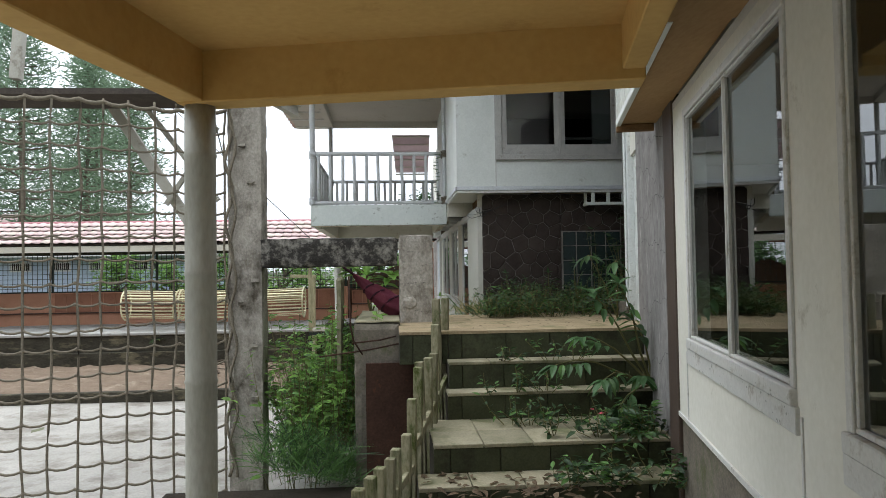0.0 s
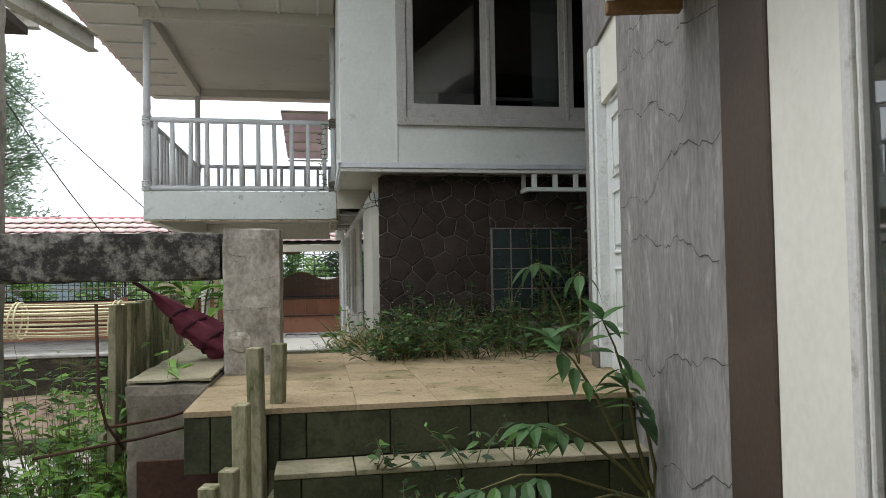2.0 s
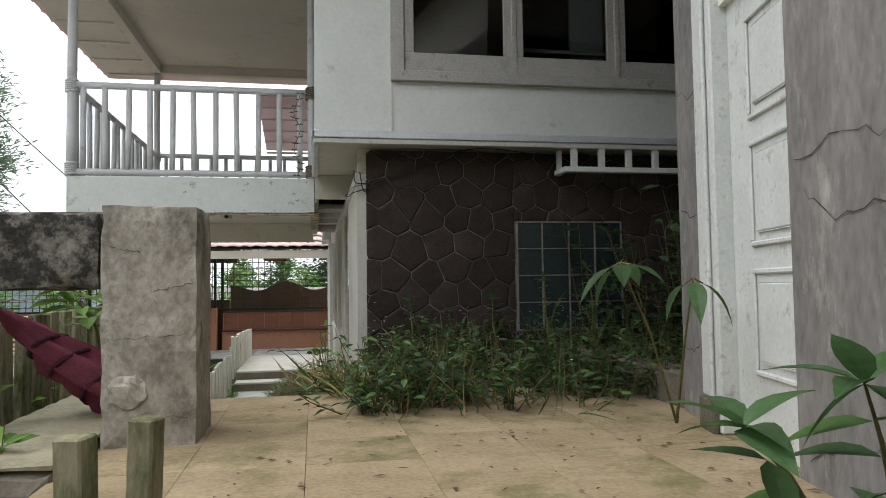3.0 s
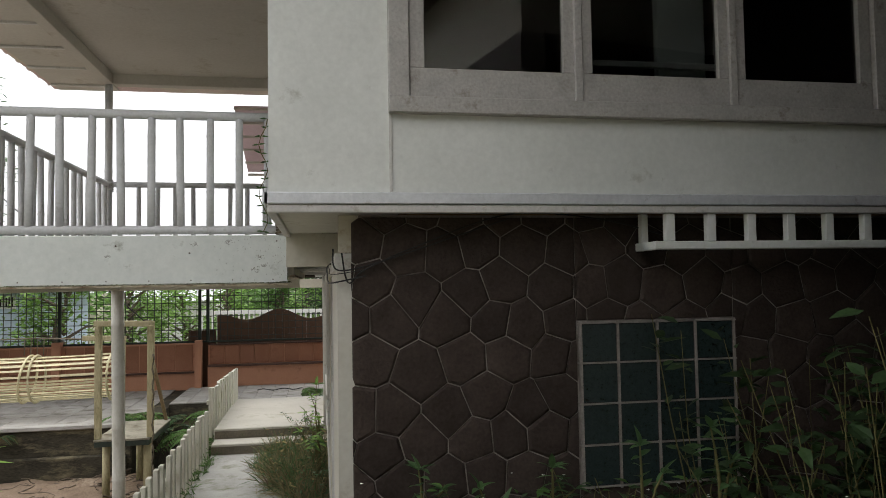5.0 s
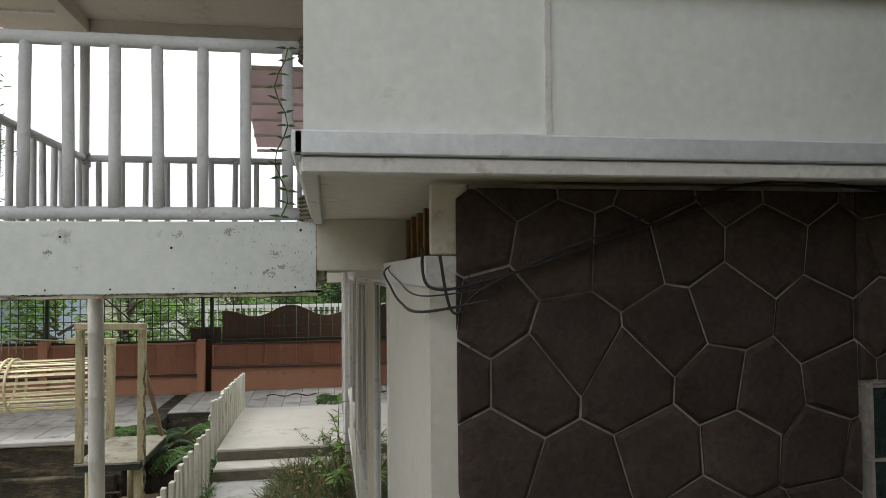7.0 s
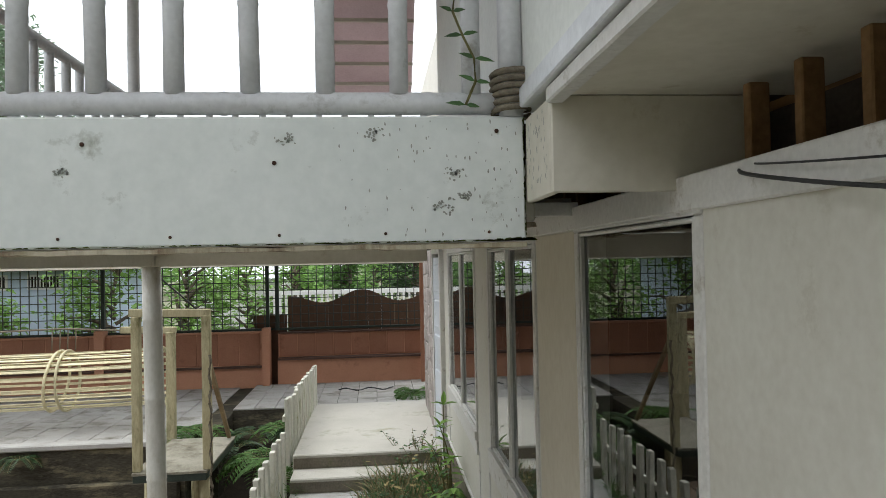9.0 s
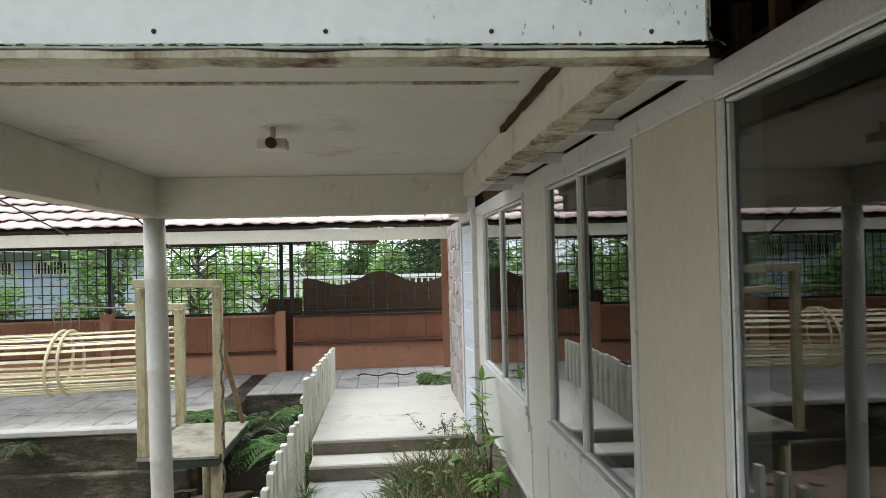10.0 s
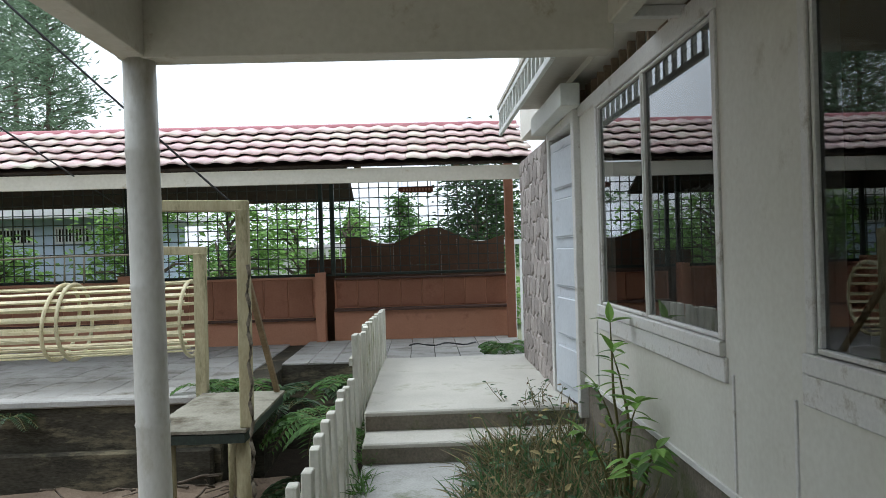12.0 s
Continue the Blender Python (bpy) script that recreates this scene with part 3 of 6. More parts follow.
# cracks in the plaster: thin dark grooves wandering across the wall
random.seed(5)
crk = bm_new()
for z0, u0, u1, dz in ((2.35, 5.25, 6.85, 0.25), (1.93, 5.25, 6.88, -0.1), (1.50, 5.3, 6.8, 0.16), (1.16, 5.24, 6.85, -0.2), (2.12, 5.6, 6.9, 0.2), (0.78, 5.24, 6.2, -0.2), (2.62, 5.4, 6.7, 0.1), (1.75, 7.78, 8.05, 0.05), (2.3, 7.78, 8.05, 0.08), (1.2, 7.78, 8.05, -0.05), (2.8, 7.78, 8.05, -0.05)):
    u, z = u0, z0
    pts = []
    while u < u1:
        pts.append((u, z))
        u += rnd(0.02, 0.07)
        z = z0 + dz * (u - u0) / (u1 - u0) + 0.10 * noise.noise((u * 3.1, z0 * 5, 0)) + 0.03 * noise.noise((u * 14, z0 * 5, 2)) + rnd(-0.012, 0.012)
    for (ua, za), (ub, zb) in zip(pts, pts[1:]):
        w = rnd(0.001, 0.004)
        vs = [crk.verts.new(WA @ Vector(q)) for q in ((ua, 0.003, za - w), (ub, 0.003, zb - w), (ub, 0.003, zb + w * 0.6), (ua, 0.003, za + w * 0.6))]
        crk.faces.new(vs)
solid("wall_cracks", crk, M_CRACK, "long dark cracks across the grey plaster", "crack")

# -- porch roof over the start
bm = bm_new()
box(bm, -3.2, 3.2, 0.50, 2.52, 2.45, 2.56, 0, WA)
solid("ceiling_porch", bm, M_OCHRE, "ochre porch ceiling", "ceiling")
bm = bm_new()
box(bm, 3.04, 3.2, 0.42, 2.60, 2.205, 2.58, 0.006, WA)
box(bm, -3.2, 3.04, 2.46, 2.60, 2.21, 2.58, 0.006, WA)
box(bm, -3.2, 3.04, 0.42, 0.52, 2.25, 2.58, 0.006, WA)
solid("beam_porch", bm, M_OCHRE, "ochre edge beams of the porch roof", "beam")
bm = bm_new()
box(bm, -3.2, 3.3, 0.40, 2.70, 2.58, 2.66, 0.01, WA)
solid("roof_porch", bm, M_ROOFUNDER, "dark flat porch roof", "roof")
bm = bm_new()
box(bm, 3.2, 5.62, 0.0, 0.27, 2.52, 2.58, 0, WA)
box(bm, -3.2, 3.2, 0.0, 0.42, 2.50, 2.56, 0, WA)
solid("soffit_start", bm, M_WOODSOFFIT, "bare brown plywood soffit above the windows", "ceiling")
lat = thing("lattice_rail", WA @ Vector((4.7, 0.4, 2.52)), "white ladder lattice along the soffit edge", "lattice")
for z in (2.50, 2.80):
    bm = bm_new()
    box(bm, 3.22, 5.60, 0.27, 0.305, z, z + 0.05, 0.004, WA)
    part("rail", bm, M_WHITE, lat)
for k in range(16):
    bm = bm_new()
    u = 3.25 + k * 0.155
    box(bm, u, u + 0.03, 0.273, 0.302, 2.55, 2.80, 0, WA)
    part("slat", bm, M_WHITE, lat)
bm = bm_new()
box(bm, 5.58, 5.63, 0.014, 0.30, 2.46, 2.515, 0.004, WA)
solid("soffit_end_bar", bm, M_JOIST, "raw timber bar closing the soffit", "beam")

# -- stone-faced wall under the upper room
one_box("wall_stone_back", (1.222, 4.7, 9.932, 9.965, -0.3, 2.46), M_MORTAR, "grey mortar bed of the stone wall", "wall", 0.0)
# Added side wall: blocks sky and carries the recess's shade in its colour.
one_box("wall_recess_side", (4.6, 4.72, 7.0, 10.0, -0.3, 5.3), M_DARK, "added wall closing the recess, shade put into its colour", "wall", 0.0)
one_box("planter_kerb", (2.55, 2.72, 7.9, 9.9, 0.8, 1.02), M_BLOCK, "low mossy kerb of the planter", "kerb", 0.012)
one_box("planter_soil", (2.72, 4.6, 7.9, 9.9, 0.8, 0.95), M_DIRT, "dark soil in the planter", "ground", 0.0)

# -- long window wall B
HOLES_B = [(11.22, 12.12, 0.10, 2.19), (12.84, 14.13, 0.92, 2.17), (14.82, 16.66, 0.88, 2.17), (17.25, 18.2, 0.02, 2.2)]
bm = bm_new()
wall_with(bm, 9.938, 18.5, 0.30, 2.20, -0.10, 0, HOLES_B, WB)
solid("wall_long", bm, M_LONGWALL, "white boarded wall with a row of tall windows", "wall")
bm = bm_new()
box(bm, 9.97, 17.3, -0.13, -0.012, -0.5, 0.30, 0.0, WB)
solid("plinth_long", bm, M_BLOCK, "dark mossy plinth under the boarded wall", "wall")
bm = bm_new()
box(bm, 9.938, 18.5, -0.10, 0.012, 2.20, 2.28, 0.004, WB)
box(bm, 9.97, 17.25, 0.0, 0.014, 0.285, 0.315, 0.003, WB)
for u in (14.25, 14.70, 16.80):
    box(bm, u, u + 0.016, -0.002, 0.007, 0.315, 0.76, 0.002, WB)
solid("trim_long", bm, M_SILVER, "weathered plate and joint strips on the long wall", "trim")
bm = bm_new()
box(bm, 12.17, 12.76, 0.0, 0.004, 0.32, 2.195, 0.001, WB)
solid("wall_panel_tan", bm, M_YELLOWCREAM, "stained yellowish cream wall board between two windows", "wall")
window("window_3", WB, 11.22, 12.12, 0.10, 2.19, [], "tall single-pane window in a plain white frame", sill=False, rim=0.02, proud=0.008)
window("window_4", WB, 12.84, 14.13, 0.92, 2.17, [13.5], "two-pane window in an aged silver-white frame")
window("window_5", WB, 14.82, 16.66, 0.88, 2.17, [15.72], "two-pane window with grey curtains behind")
bm = bm_new()
box(bm, 18.3, 20.2, -0.25, -0.02, -0.3, 2.25, 0.0, WB)
solid("wall_far_stone_back", bm, M_PALESTONE, "pale rough stone-clad wall past the door", "wall")
bm = bm_new()
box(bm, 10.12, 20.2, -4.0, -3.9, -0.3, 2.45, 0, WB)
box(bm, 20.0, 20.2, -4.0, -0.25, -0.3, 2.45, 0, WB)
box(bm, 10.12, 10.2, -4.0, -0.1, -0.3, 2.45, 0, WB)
solid("wall_long_inner", bm, M_DARK, "inner walls of the empty long room, shade put into their colour", "wall")
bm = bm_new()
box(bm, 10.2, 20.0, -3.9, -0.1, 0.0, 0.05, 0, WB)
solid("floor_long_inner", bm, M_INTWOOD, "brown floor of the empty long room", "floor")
bm = bm_new()
box(bm, 9.97, 20.2, -4.0, -0.34, 2.46, 2.5, 0, WB)
solid("ceiling_long_inner", bm, M_WOODSOFFIT, "brown ceiling of the empty long room", "ceiling")

one_box("corner_board", (1.125, 1.215, 9.944, 9.975, 2.283, 2.462), M_BEAMCREAM, "cream board closing the joist gap at the corner", "trim", 0.003)

# -- upper room over the stone wall
UPZ = 2.50
HOLES_U = [(-3.84, -1.445, 2.975, 4.74)]
bm = bm_new()
wall_with(bm, -5.0, -0.82, UPZ, 5.1, -0.1, 0, HOLES_U, WU)
solid("wall_upper_front", bm, M_WHITE, "pale green-white boarded front of the upper room", "wall")
bm = bm_new()
box(bm, 0.82, 0.92, 9.81, 11.62, UPZ, 5.1)
box(bm, 0.92, 1.02, 11.62, 15.2, 2.46, 5.1)
solid("wall_upper_side", bm, M_WHITE, "pale boarded side of the upper room", "wall")
bm = bm_new()
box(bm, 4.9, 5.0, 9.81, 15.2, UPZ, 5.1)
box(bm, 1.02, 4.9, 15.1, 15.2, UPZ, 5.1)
solid("wall_upper_inner", bm, M_DARK, "far walls of the upper room, shade put into their colour", "wall")
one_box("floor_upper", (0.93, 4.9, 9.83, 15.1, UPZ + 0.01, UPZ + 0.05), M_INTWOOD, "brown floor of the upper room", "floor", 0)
one_box("ceiling_upper", (0.92, 4.9, 9.81, 15.1, 4.95, 5.0), M_CEIL, "pale ceiling of the upper room", "ceiling", 0)
bm = bm_new()
box(bm, 0.83, 5.0, 9.72, 9.96, UPZ - 0.03, UPZ)
box(bm, 0.83, 1.42, 9.96, 11.28, UPZ - 0.03, UPZ)
solid("ceiling_overhang", bm, M_BEAMCREAM, "pale board soffit under the overhanging room", "ceiling")
bm = bm_new()
box(bm, 0.80, 5.0, 9.685, 9.71, UPZ - 0.012, UPZ + 0.04, 0.004)
box(bm, 0.795, 0.82, 9.685, 11.5, UPZ - 0.012, UPZ + 0.04, 0.004)
solid("trim_upper", bm, M_ALU, "silver metal strip along the foot of the upper wall", "trim")
bm = bm_new()
box(bm, 0.815, 5.0, 9.695, 9.74, UPZ - 0.05, UPZ - 0.014, 0.004)
box(bm, 0.81, 0.85, 9.74, 11.28, UPZ - 0.05, UPZ - 0.014, 0.004)
solid("trim_upper_lower", bm, M_SILVER, "weathered drip board under the metal strip", "trim")
bm = bm_new()
box(bm, 1.352, 1.366, 9.703, 9.712, UPZ + 0.042, 4.9, 0.001)
solid("trim_joint", bm, M_SILVER, "thin joint strip between wall boards", "trim")
window("window_6", WU, -3.84, -1.445, 2.975, 4.74, [-3.055, -2.255], "wide three-light window with weathered grey-white frames", proud=0.035, rim=0.098, sill=False, fmat=M_OLDFRAME, c=0.095, mull=0.02, foot=0.14)
bm = bm_new()
box(bm, 2.35, 3.1, 9.9, 9.93, 3.22, 3.25, 0.003)
solid("window_rail", bm, M_SILVER, "thin white rail inside the upper window", "rail")
bm = bm_new()
box(bm, 2.78, 3.06, 9.95, 9.99, 2.56, 4.35, 0.01)
d = solid("inner_door", bm, M_WHITE, "open white door seen through the upper window", "door")

# -- balcony and the porch below it
bm = bm_new()
box(bm, -1.36, 0.82, 11.56, 11.62, 2.15, 2.48, 0.006)
solid("fascia_front", bm, M_FASCIA, "stained white fascia board of the balcony", "fascia")
bm = bm_new()
rough_box(bm, (-1.36, 0.822, 11.563, 11.63, 2.132, 2.149), amp=0.003, freq=16, seed=3.0)
solid("fascia_foot", bm, M_RUSTBEAM, "mossy rotten batten under the fascia board", "trim")
bm = bm_new()
box(bm, -1.36, -1.30, 11.62, 15.2, 2.15, 2.48, 0.006)
solid("fascia_side", bm, M_FASCIA, "stained white fascia board of the balcony side", "fascia")
bm = bm_new()
box(bm, 0.822, 1.30, 11.28, 11.30, 2.25, UPZ - 0.03, 0.003)
box(bm, 0.822, 0.842, 11.30, 11.556, 2.25, UPZ - 0.03, 0.003)
# White boards in darker cream, whose tone covers their dirt and shade.
solid("boxed_beam_end", bm, M_BEAMCREAM, "white boxed beam end under the overhang", "beam")
one_box("ceiling_balcony", (-1.30, 0.80, 11.62, 15.2, 2.36, 2.42), M_CEIL, "flat dull beige ceiling under the balcony", "ceiling", 0)
one_box("floor_balcony", (-1.30, 0.92, 11.62, 15.2, 2.43, 2.47), M_INTWOOD, "timber balcony floor", "floor", 0)
bm = bm_new()
box(bm, -1.295, 0.80, 15.06, 15.18, 2.10, 2.36, 0.004)
box(bm, -1.295, -1.18, 11.63, 15.06, 2.105, 2.36, 0.004)
solid("beam_balcony", bm, M_BEAMCREAM, "cream edge beams under the balcony", "beam")
bm = bm_new()
box(bm, 0.775, 0.86, 11.63, 15.06, 2.205, 2.36, 0.006)
solid("beam_rusty", bm, M_BEAMCREAM, "cream edge beam with rust streaks beside the wall", "beam")
bm = bm_new()
rough_box(bm, (0.772, 0.866, 11.64, 14.0, 2.188, 2.206), amp=0.004, freq=20, seed=4.0)
solid("beam_rot", bm, M_RUSTBEAM, "rotten mossy lower edge of the cream beam", "trim")
bm = bm_new()
rough_box(bm, (0.755, 0.774, 11.64, 13.4, 2.325, 2.358), amp=0.003, freq=20, seed=6.0)
solid("beam_strip", bm, M_RUST, "rusty brown strip along the top of the beam", "trim")
bm = bm_new()
for y in (12.2, 13.0, 13.8, 14.7):
    box(bm, 0.862, 1.12, y, y + 0.78, 2.30, 2.315)
solid("soffit_strip", bm, M_CEIL, "sagging soffit boards beside the wall", "ceiling")
for y in (12.15, 12.95, 13.75, 14.68, 15.1):
    one_box("bracket", (0.862, 1.13, y, y + 0.045, 2.25, 2.298), M_SILVER, "pale steel bracket between beam and wall", "bracket", 0.003, "", "brackets under the balcony")
# ---- things: start area ----
def bamboo_pole(bm, a, b, r, node=0.45, n=12):
    """A bamboo pole with slightly swollen nodes."""
    a, b = Vector(a), Vector(b)
    length = (b - a).length
    ts, rs = [0.0], [r]
    k = node * 0.6
    while k < length - 0.02:
        for o, f in ((-0.012, 1.0), (0.0, 1.07), (0.012, 1.0)):
            ts.append((k + o) / length)
            rs.append(r * f)
        k += node * rnd(0.9, 1.1)
    ts.append(1.0)
    rs.append(r * 0.98)
    tube(bm, [a.lerp(b, t) for t in ts], rs, n)


bm = bm_new()
bamboo_pole(bm, (-1.0, 3.60, -0.62), (-1.0, 3.60, 2.25), 0.074, 0.55, 20)
col = thing("porch_column", (-1.0, 3.6, -0.62), "grey-white painted bamboo column splitting along its length", "column", "bamboo columns")
part("pole", bm, M_PIPESHADED, col)
bm = bm_new()
box(bm, -1.13, -0.87, 3.47, 3.73, -1.05, -0.6, 0.01)
part("footing", bm, M_BLOCK, col)
col = thing("balcony_column", (-1.215, 15.12, -1.0), "pale painted bamboo column standing on bare earth", "column", "bamboo columns")
bm = bm_new()
bamboo_pole(bm, (-1.19, 15.12, -1.0), (-1.225, 15.12, 2.105), 0.068, 0.62, 20)
part("pole", bm, M_PIPE, col)

# concrete portal beside the landing
p1 = thing("portal_post_tall", (-1.6, 8.0, -1.0), "tall weathered concrete post with broken edges", "post")
bm = bm_new()
rough_box(bm, (-1.83, -1.465, 7.84, 8.20, -1.0, 3.38), seed=2.0, amp=0.007)
part("shaft", bm, M_CONC, p1)
for z in (2.75, 2.35, 1.05, 0.6, 0.05, 1.3, -0.2):
    bm = bm_new()
    x = rnd(-1.74, -1.55)
    rough_box(bm, (x, x + 0.09, 7.79, 7.86, z, z + 0.05), amp=0.012, freq=20, seed=z)
    part("peg", bm, M_CONC, p1, "broken concrete nib")
p2 = thing("portal_post_short", (0.17, 7.9, LANDING_Z), "short square concrete post with a patched hole", "post")
bm = bm_new()
rough_box(bm, (0.0, 0.362, 7.68, 8.08, LANDING_Z - 0.02, 1.785), seed=5.0, amp=0.008, freq=13)
part("shaft", bm, M_CONC, p2)
bm = bm_new()
bmesh.ops.create_uvsphere(bm, u_segments=16, v_segments=10, radius=0.075, matrix=Matrix.Translation((0.11, 7.685, 1.06)) @ Matrix.Diagonal((1, 0.35, 0.9, 1)))
for v in bm.verts:
    v.co += noise.noise_vector(v.co * 25) * 0.018
part("patch", bm, M_CONC, p2, "rough knob of spilled concrete")
random.seed(61)
for x0, z0, dx, dz in ((0.02, 1.26, 0.3, 0.02), (0.03, 1.62, 0.12, -0.02), (0.2, 1.45, 0.15, 0.03), (0.15, 0.98, 0.2, -0.03)):
    bm = bm_new()
    tube(bm, [(x0 + dx * q / 14 + rnd(-0.006, 0.006), 7.676 + rnd(-0.002, 0.003), z0 + dz * q / 14 + rnd(-0.006, 0.006)) for q in range(15)], [rnd(0.0004, 0.0016) for q in range(15)], 5, False)
    part("crack", bm, M_CRACK, p2, "thin dark formwork crack")
bm = bm_new()
rough_box(bm, (-1.47, -0.015, 7.74, 7.98, 1.455, 1.765), seed=8.0, amp=0.012)
solid("portal_beam", bm, M_DARKCONC, "blackened concrete beam between two posts", "beam", "")
bm = bm_new()
rough_box(bm, (-0.46, -0.0, 7.2, 9.3, -1.0, 0.88), seed=11.0)
side_block = solid("side_block", bm, M_BLOCK, "rough mossy concrete block beside the landing", "block", "")
bm = bm_new()
rough_box(bm, (-0.46, -0.005, 7.22, 9.28, 0.885, 0.905), seed=12.0, amp=0.004)
part("cap", bm, M_TREAD, side_block, "mossy tile cap")
bm = bm_new()
box(bm, -0.34, 0.38, 6.95, 6.97, -1.0, 0.52, 0.004)
solid("rust_sheet", bm, M_RUST, "rusted brown steel sheet under the landing", "sheet", "")
rods = thing("rebar", (-0.4, 6.9, 0.6), "two bent rusty reinforcing rods sticking out of the landing", "rebar")
for pts in (((-0.75, 6.7, 0.62), (-0.3, 6.85, 0.66), (0.0, 7.0, 0.70)), ((-0.45, 6.8, 0.73), (-0.2, 6.95, 0.74), (-0.05, 7.1, 0.76)), ((-0.48, 6.75, 1.35), (-0.47, 6.76, 0.9), (-0.44, 6.78, 0.75), (-0.36, 6.8, 0.62))):
    bm = bm_new()
    tube(bm, pts, 0.008, 6)
    part("rod", bm, M_RUST, rods)

# steel frame over the court
fr = thing("steel_frame", (-3.6, 9.5, 3.4), "weathered steel beams and braces over the court", "frame")


def ibeam(bm, a, b, w, h):
    bar(bm, a, b, 0.012, h)
    for s in (-1, 1):
        o = Vector((0, 0, s * (h / 2)))
        bar(bm, Vector(a) + o, Vector(b) + o, w, 0.014)


for a, b in (((-1.28, 9.45, 3.50), (-2.9, 3.6, 3.62)), ((-8.5, 9.55, 3.72), (-1.75, 9.55, 3.72))):
    bm = bm_new()
    ibeam(bm, a, b, 0.09, 0.14)
    part("beam", bm, M_STEELBEAM, fr)
for a, b in (((-3.75, 9.5, 3.75), (-2.35, 9.5, 1.55)), ((-3.35, 9.42, 3.75), (-2.3, 9.42, 2.35)), ((-2.95, 9.4, 2.3), (-2.3, 9.4, 3.3))):
    bm = bm_new()
    bar(bm, a, b, 0.09 if b[2] < 3 else 0.05, 0.13 if b[2] < 1.8 else 0.06, 0.004)
    part("brace", bm, M_STEELBEAM, fr)
for x in (-5.6, -4.6):
    bm = bm_new()
    bar(bm, (x, 9.0, 3.8), (x + 0.1, 9.0, 5.2), 0.12, 0.12, 0.005)
    part("upright", bm, M_STEELBEAM, fr)
bm = bm_new()
box(bm, -8.5, -1.8, 8.7, 9.45, 3.55, 3.62)
part("deck", bm, M_ROOFUNDER, fr, "dark plank deck on the steel frame")

# climbing net
random.seed(11)
net = thing("climbing_net", (-3.6, 7.2, -0.9), "sagging knotted hemp climbing net tied to the tall post", "net")
NA, NB = Vector((-1.86, 7.86, 0)), Vector((-5.9, 6.6, 0))


def net_point(s, z):
    """s: 0 at the post, 1 at the far end; z: height on the net."""
    p = NA.lerp(NB, s)
    sag = 0.10 * math.sin(s * math.pi * 2.1) * (3.2 - z) / 4
    return Vector((p.x + 0.03 * noise.noise((s * 9, z * 2, 1)), p.y - sag + 0.05 * noise.noise((s * 5, z, 4)), z))


NV, NH = 19, 19
zs = [3.16 - 0.225 * k for k in range(NH)]
for i in range(NV):
    s = (i + 0.15 * rnd(-1, 1)) / (NV - 1)
    bm = bm_new()
    tube(bm, [net_point(max(0, s), 3.2 - 4.15 * k / 30) for k in range(31)], 0.0125, 6)
    part("strand", bm, M_ROPE, net)
for j, z in enumerate(zs):
    bm = bm_new()
    pts = []
    for k in range(NV * 3 - 2):
        s = k / (NV * 3 - 3)
        dip = 0.028 * math.sin((k % 3) / 3 * math.pi) + 0.05 * noise.noise((s * 4, j * 1.7, 0)) + 0.10 * s * (j / NH)
        pts.append(net_point(s, z - dip))
    tube(bm, pts, 0.0125 if j else 0.022, 6)
    part("cross_rope", bm, M_ROPE, net)
bm = bm_new()
for j in range(1, NH, 1):
    for i in range(NV):
        s = i / (NV - 1)
        q = net_point(s, zs[j] - 0.05 * noise.noise((s * 4, j * 1.7, 0)) - 0.10 * s * (j / NH))
        bmesh.ops.create_icosphere(bm, subdivisions=1, radius=0.021, matrix=Matrix.Translation(q))
tagged(part("knots", bm, M_ROPE, net), kind="stuff")
bm = bm_new()
for k in range(2):
    tube(bm, [(-1.80 + 0.035 * math.sin(z * 9 + k * 2) + 0.04 * k, 7.80 - 0.02 * k + 0.02 * math.cos(z * 11), z) for z in [3.25 - 0.07 * q for q in range(58)]], 0.016, 6)
part("edge_rope", bm, M_ROPE, net, "frayed rope laced down the post")

# pickets beside the front steps
random.seed(3)


def picket_fence(name, spots, w, t, mat_, label, along, rails=()):
    """spots: (x, y, z_bottom, z_top) of each picket."""
    f = thing(name, (spots[0][0], spots[0][1], spots[0][2]), label, "fence")
    for x, y, zb, zt in spots:
        bm = bm_new()
        m = Matrix.Translation((x, y, zb)) @ Euler((rnd(-0.02, 0.02), rnd(-0.02, 0.02), along + rnd(-0.06, 0.06))).to_matrix().to_4x4()
        box(bm, -t / 2, t / 2, -w / 2, w / 2, 0, zt - zb, 0.005, m)
        part("picket", bm, mat_, f)
    for a, b in rails:
        bm = bm_new()
        bar(bm, a, b, 0.035, 0.06, 0.004)
        part("rail", bm, mat_, f)
    return f


STEP_PICKETS = [(-0.277, 3.996, 0.212), (-0.217, 4.219, 0.214), (-0.175, 4.375, 0.222), (-0.116, 4.594, 0.219), (-0.065, 4.782, 0.233), (0.003, 5.034, 0.266), (0.045, 5.2, 0.48), (0.092, 5.364, 0.68), (0.142, 5.555, 0.696), (0.19, 5.745, 0.705), (0.235, 5.918, 0.72), (0.285, 6.112, 0.94), (0.34, 6.42, 1.145), (0.374, 6.60, 1.142)]
picket_fence("step_fence", [(x, y, -0.45, z) for x, y, z in STEP_PICKETS], 0.068, 0.064, M_PICKET, "mossy timber picket fence climbing beside the steps", -0.25,
             [((-0.26, 4.1, -0.1), (0.05, 5.15, 0.0)), ((0.08, 5.25, 0.15), (0.40, 6.45, 0.45))])
picket_fence("block_fence", [(-0.64 - 0.012 * k, 7.67 + 0.2 * k, 0.36, 1.31 + rnd(-0.02, 0.02)) for k in range(17)], 0.12, 0.045, M_PICKET, "mossy grey picket fence beside the concrete block", 0.0,
             [((-0.70, 7.6, 0.5), (-0.88, 11.0, 0.5))])
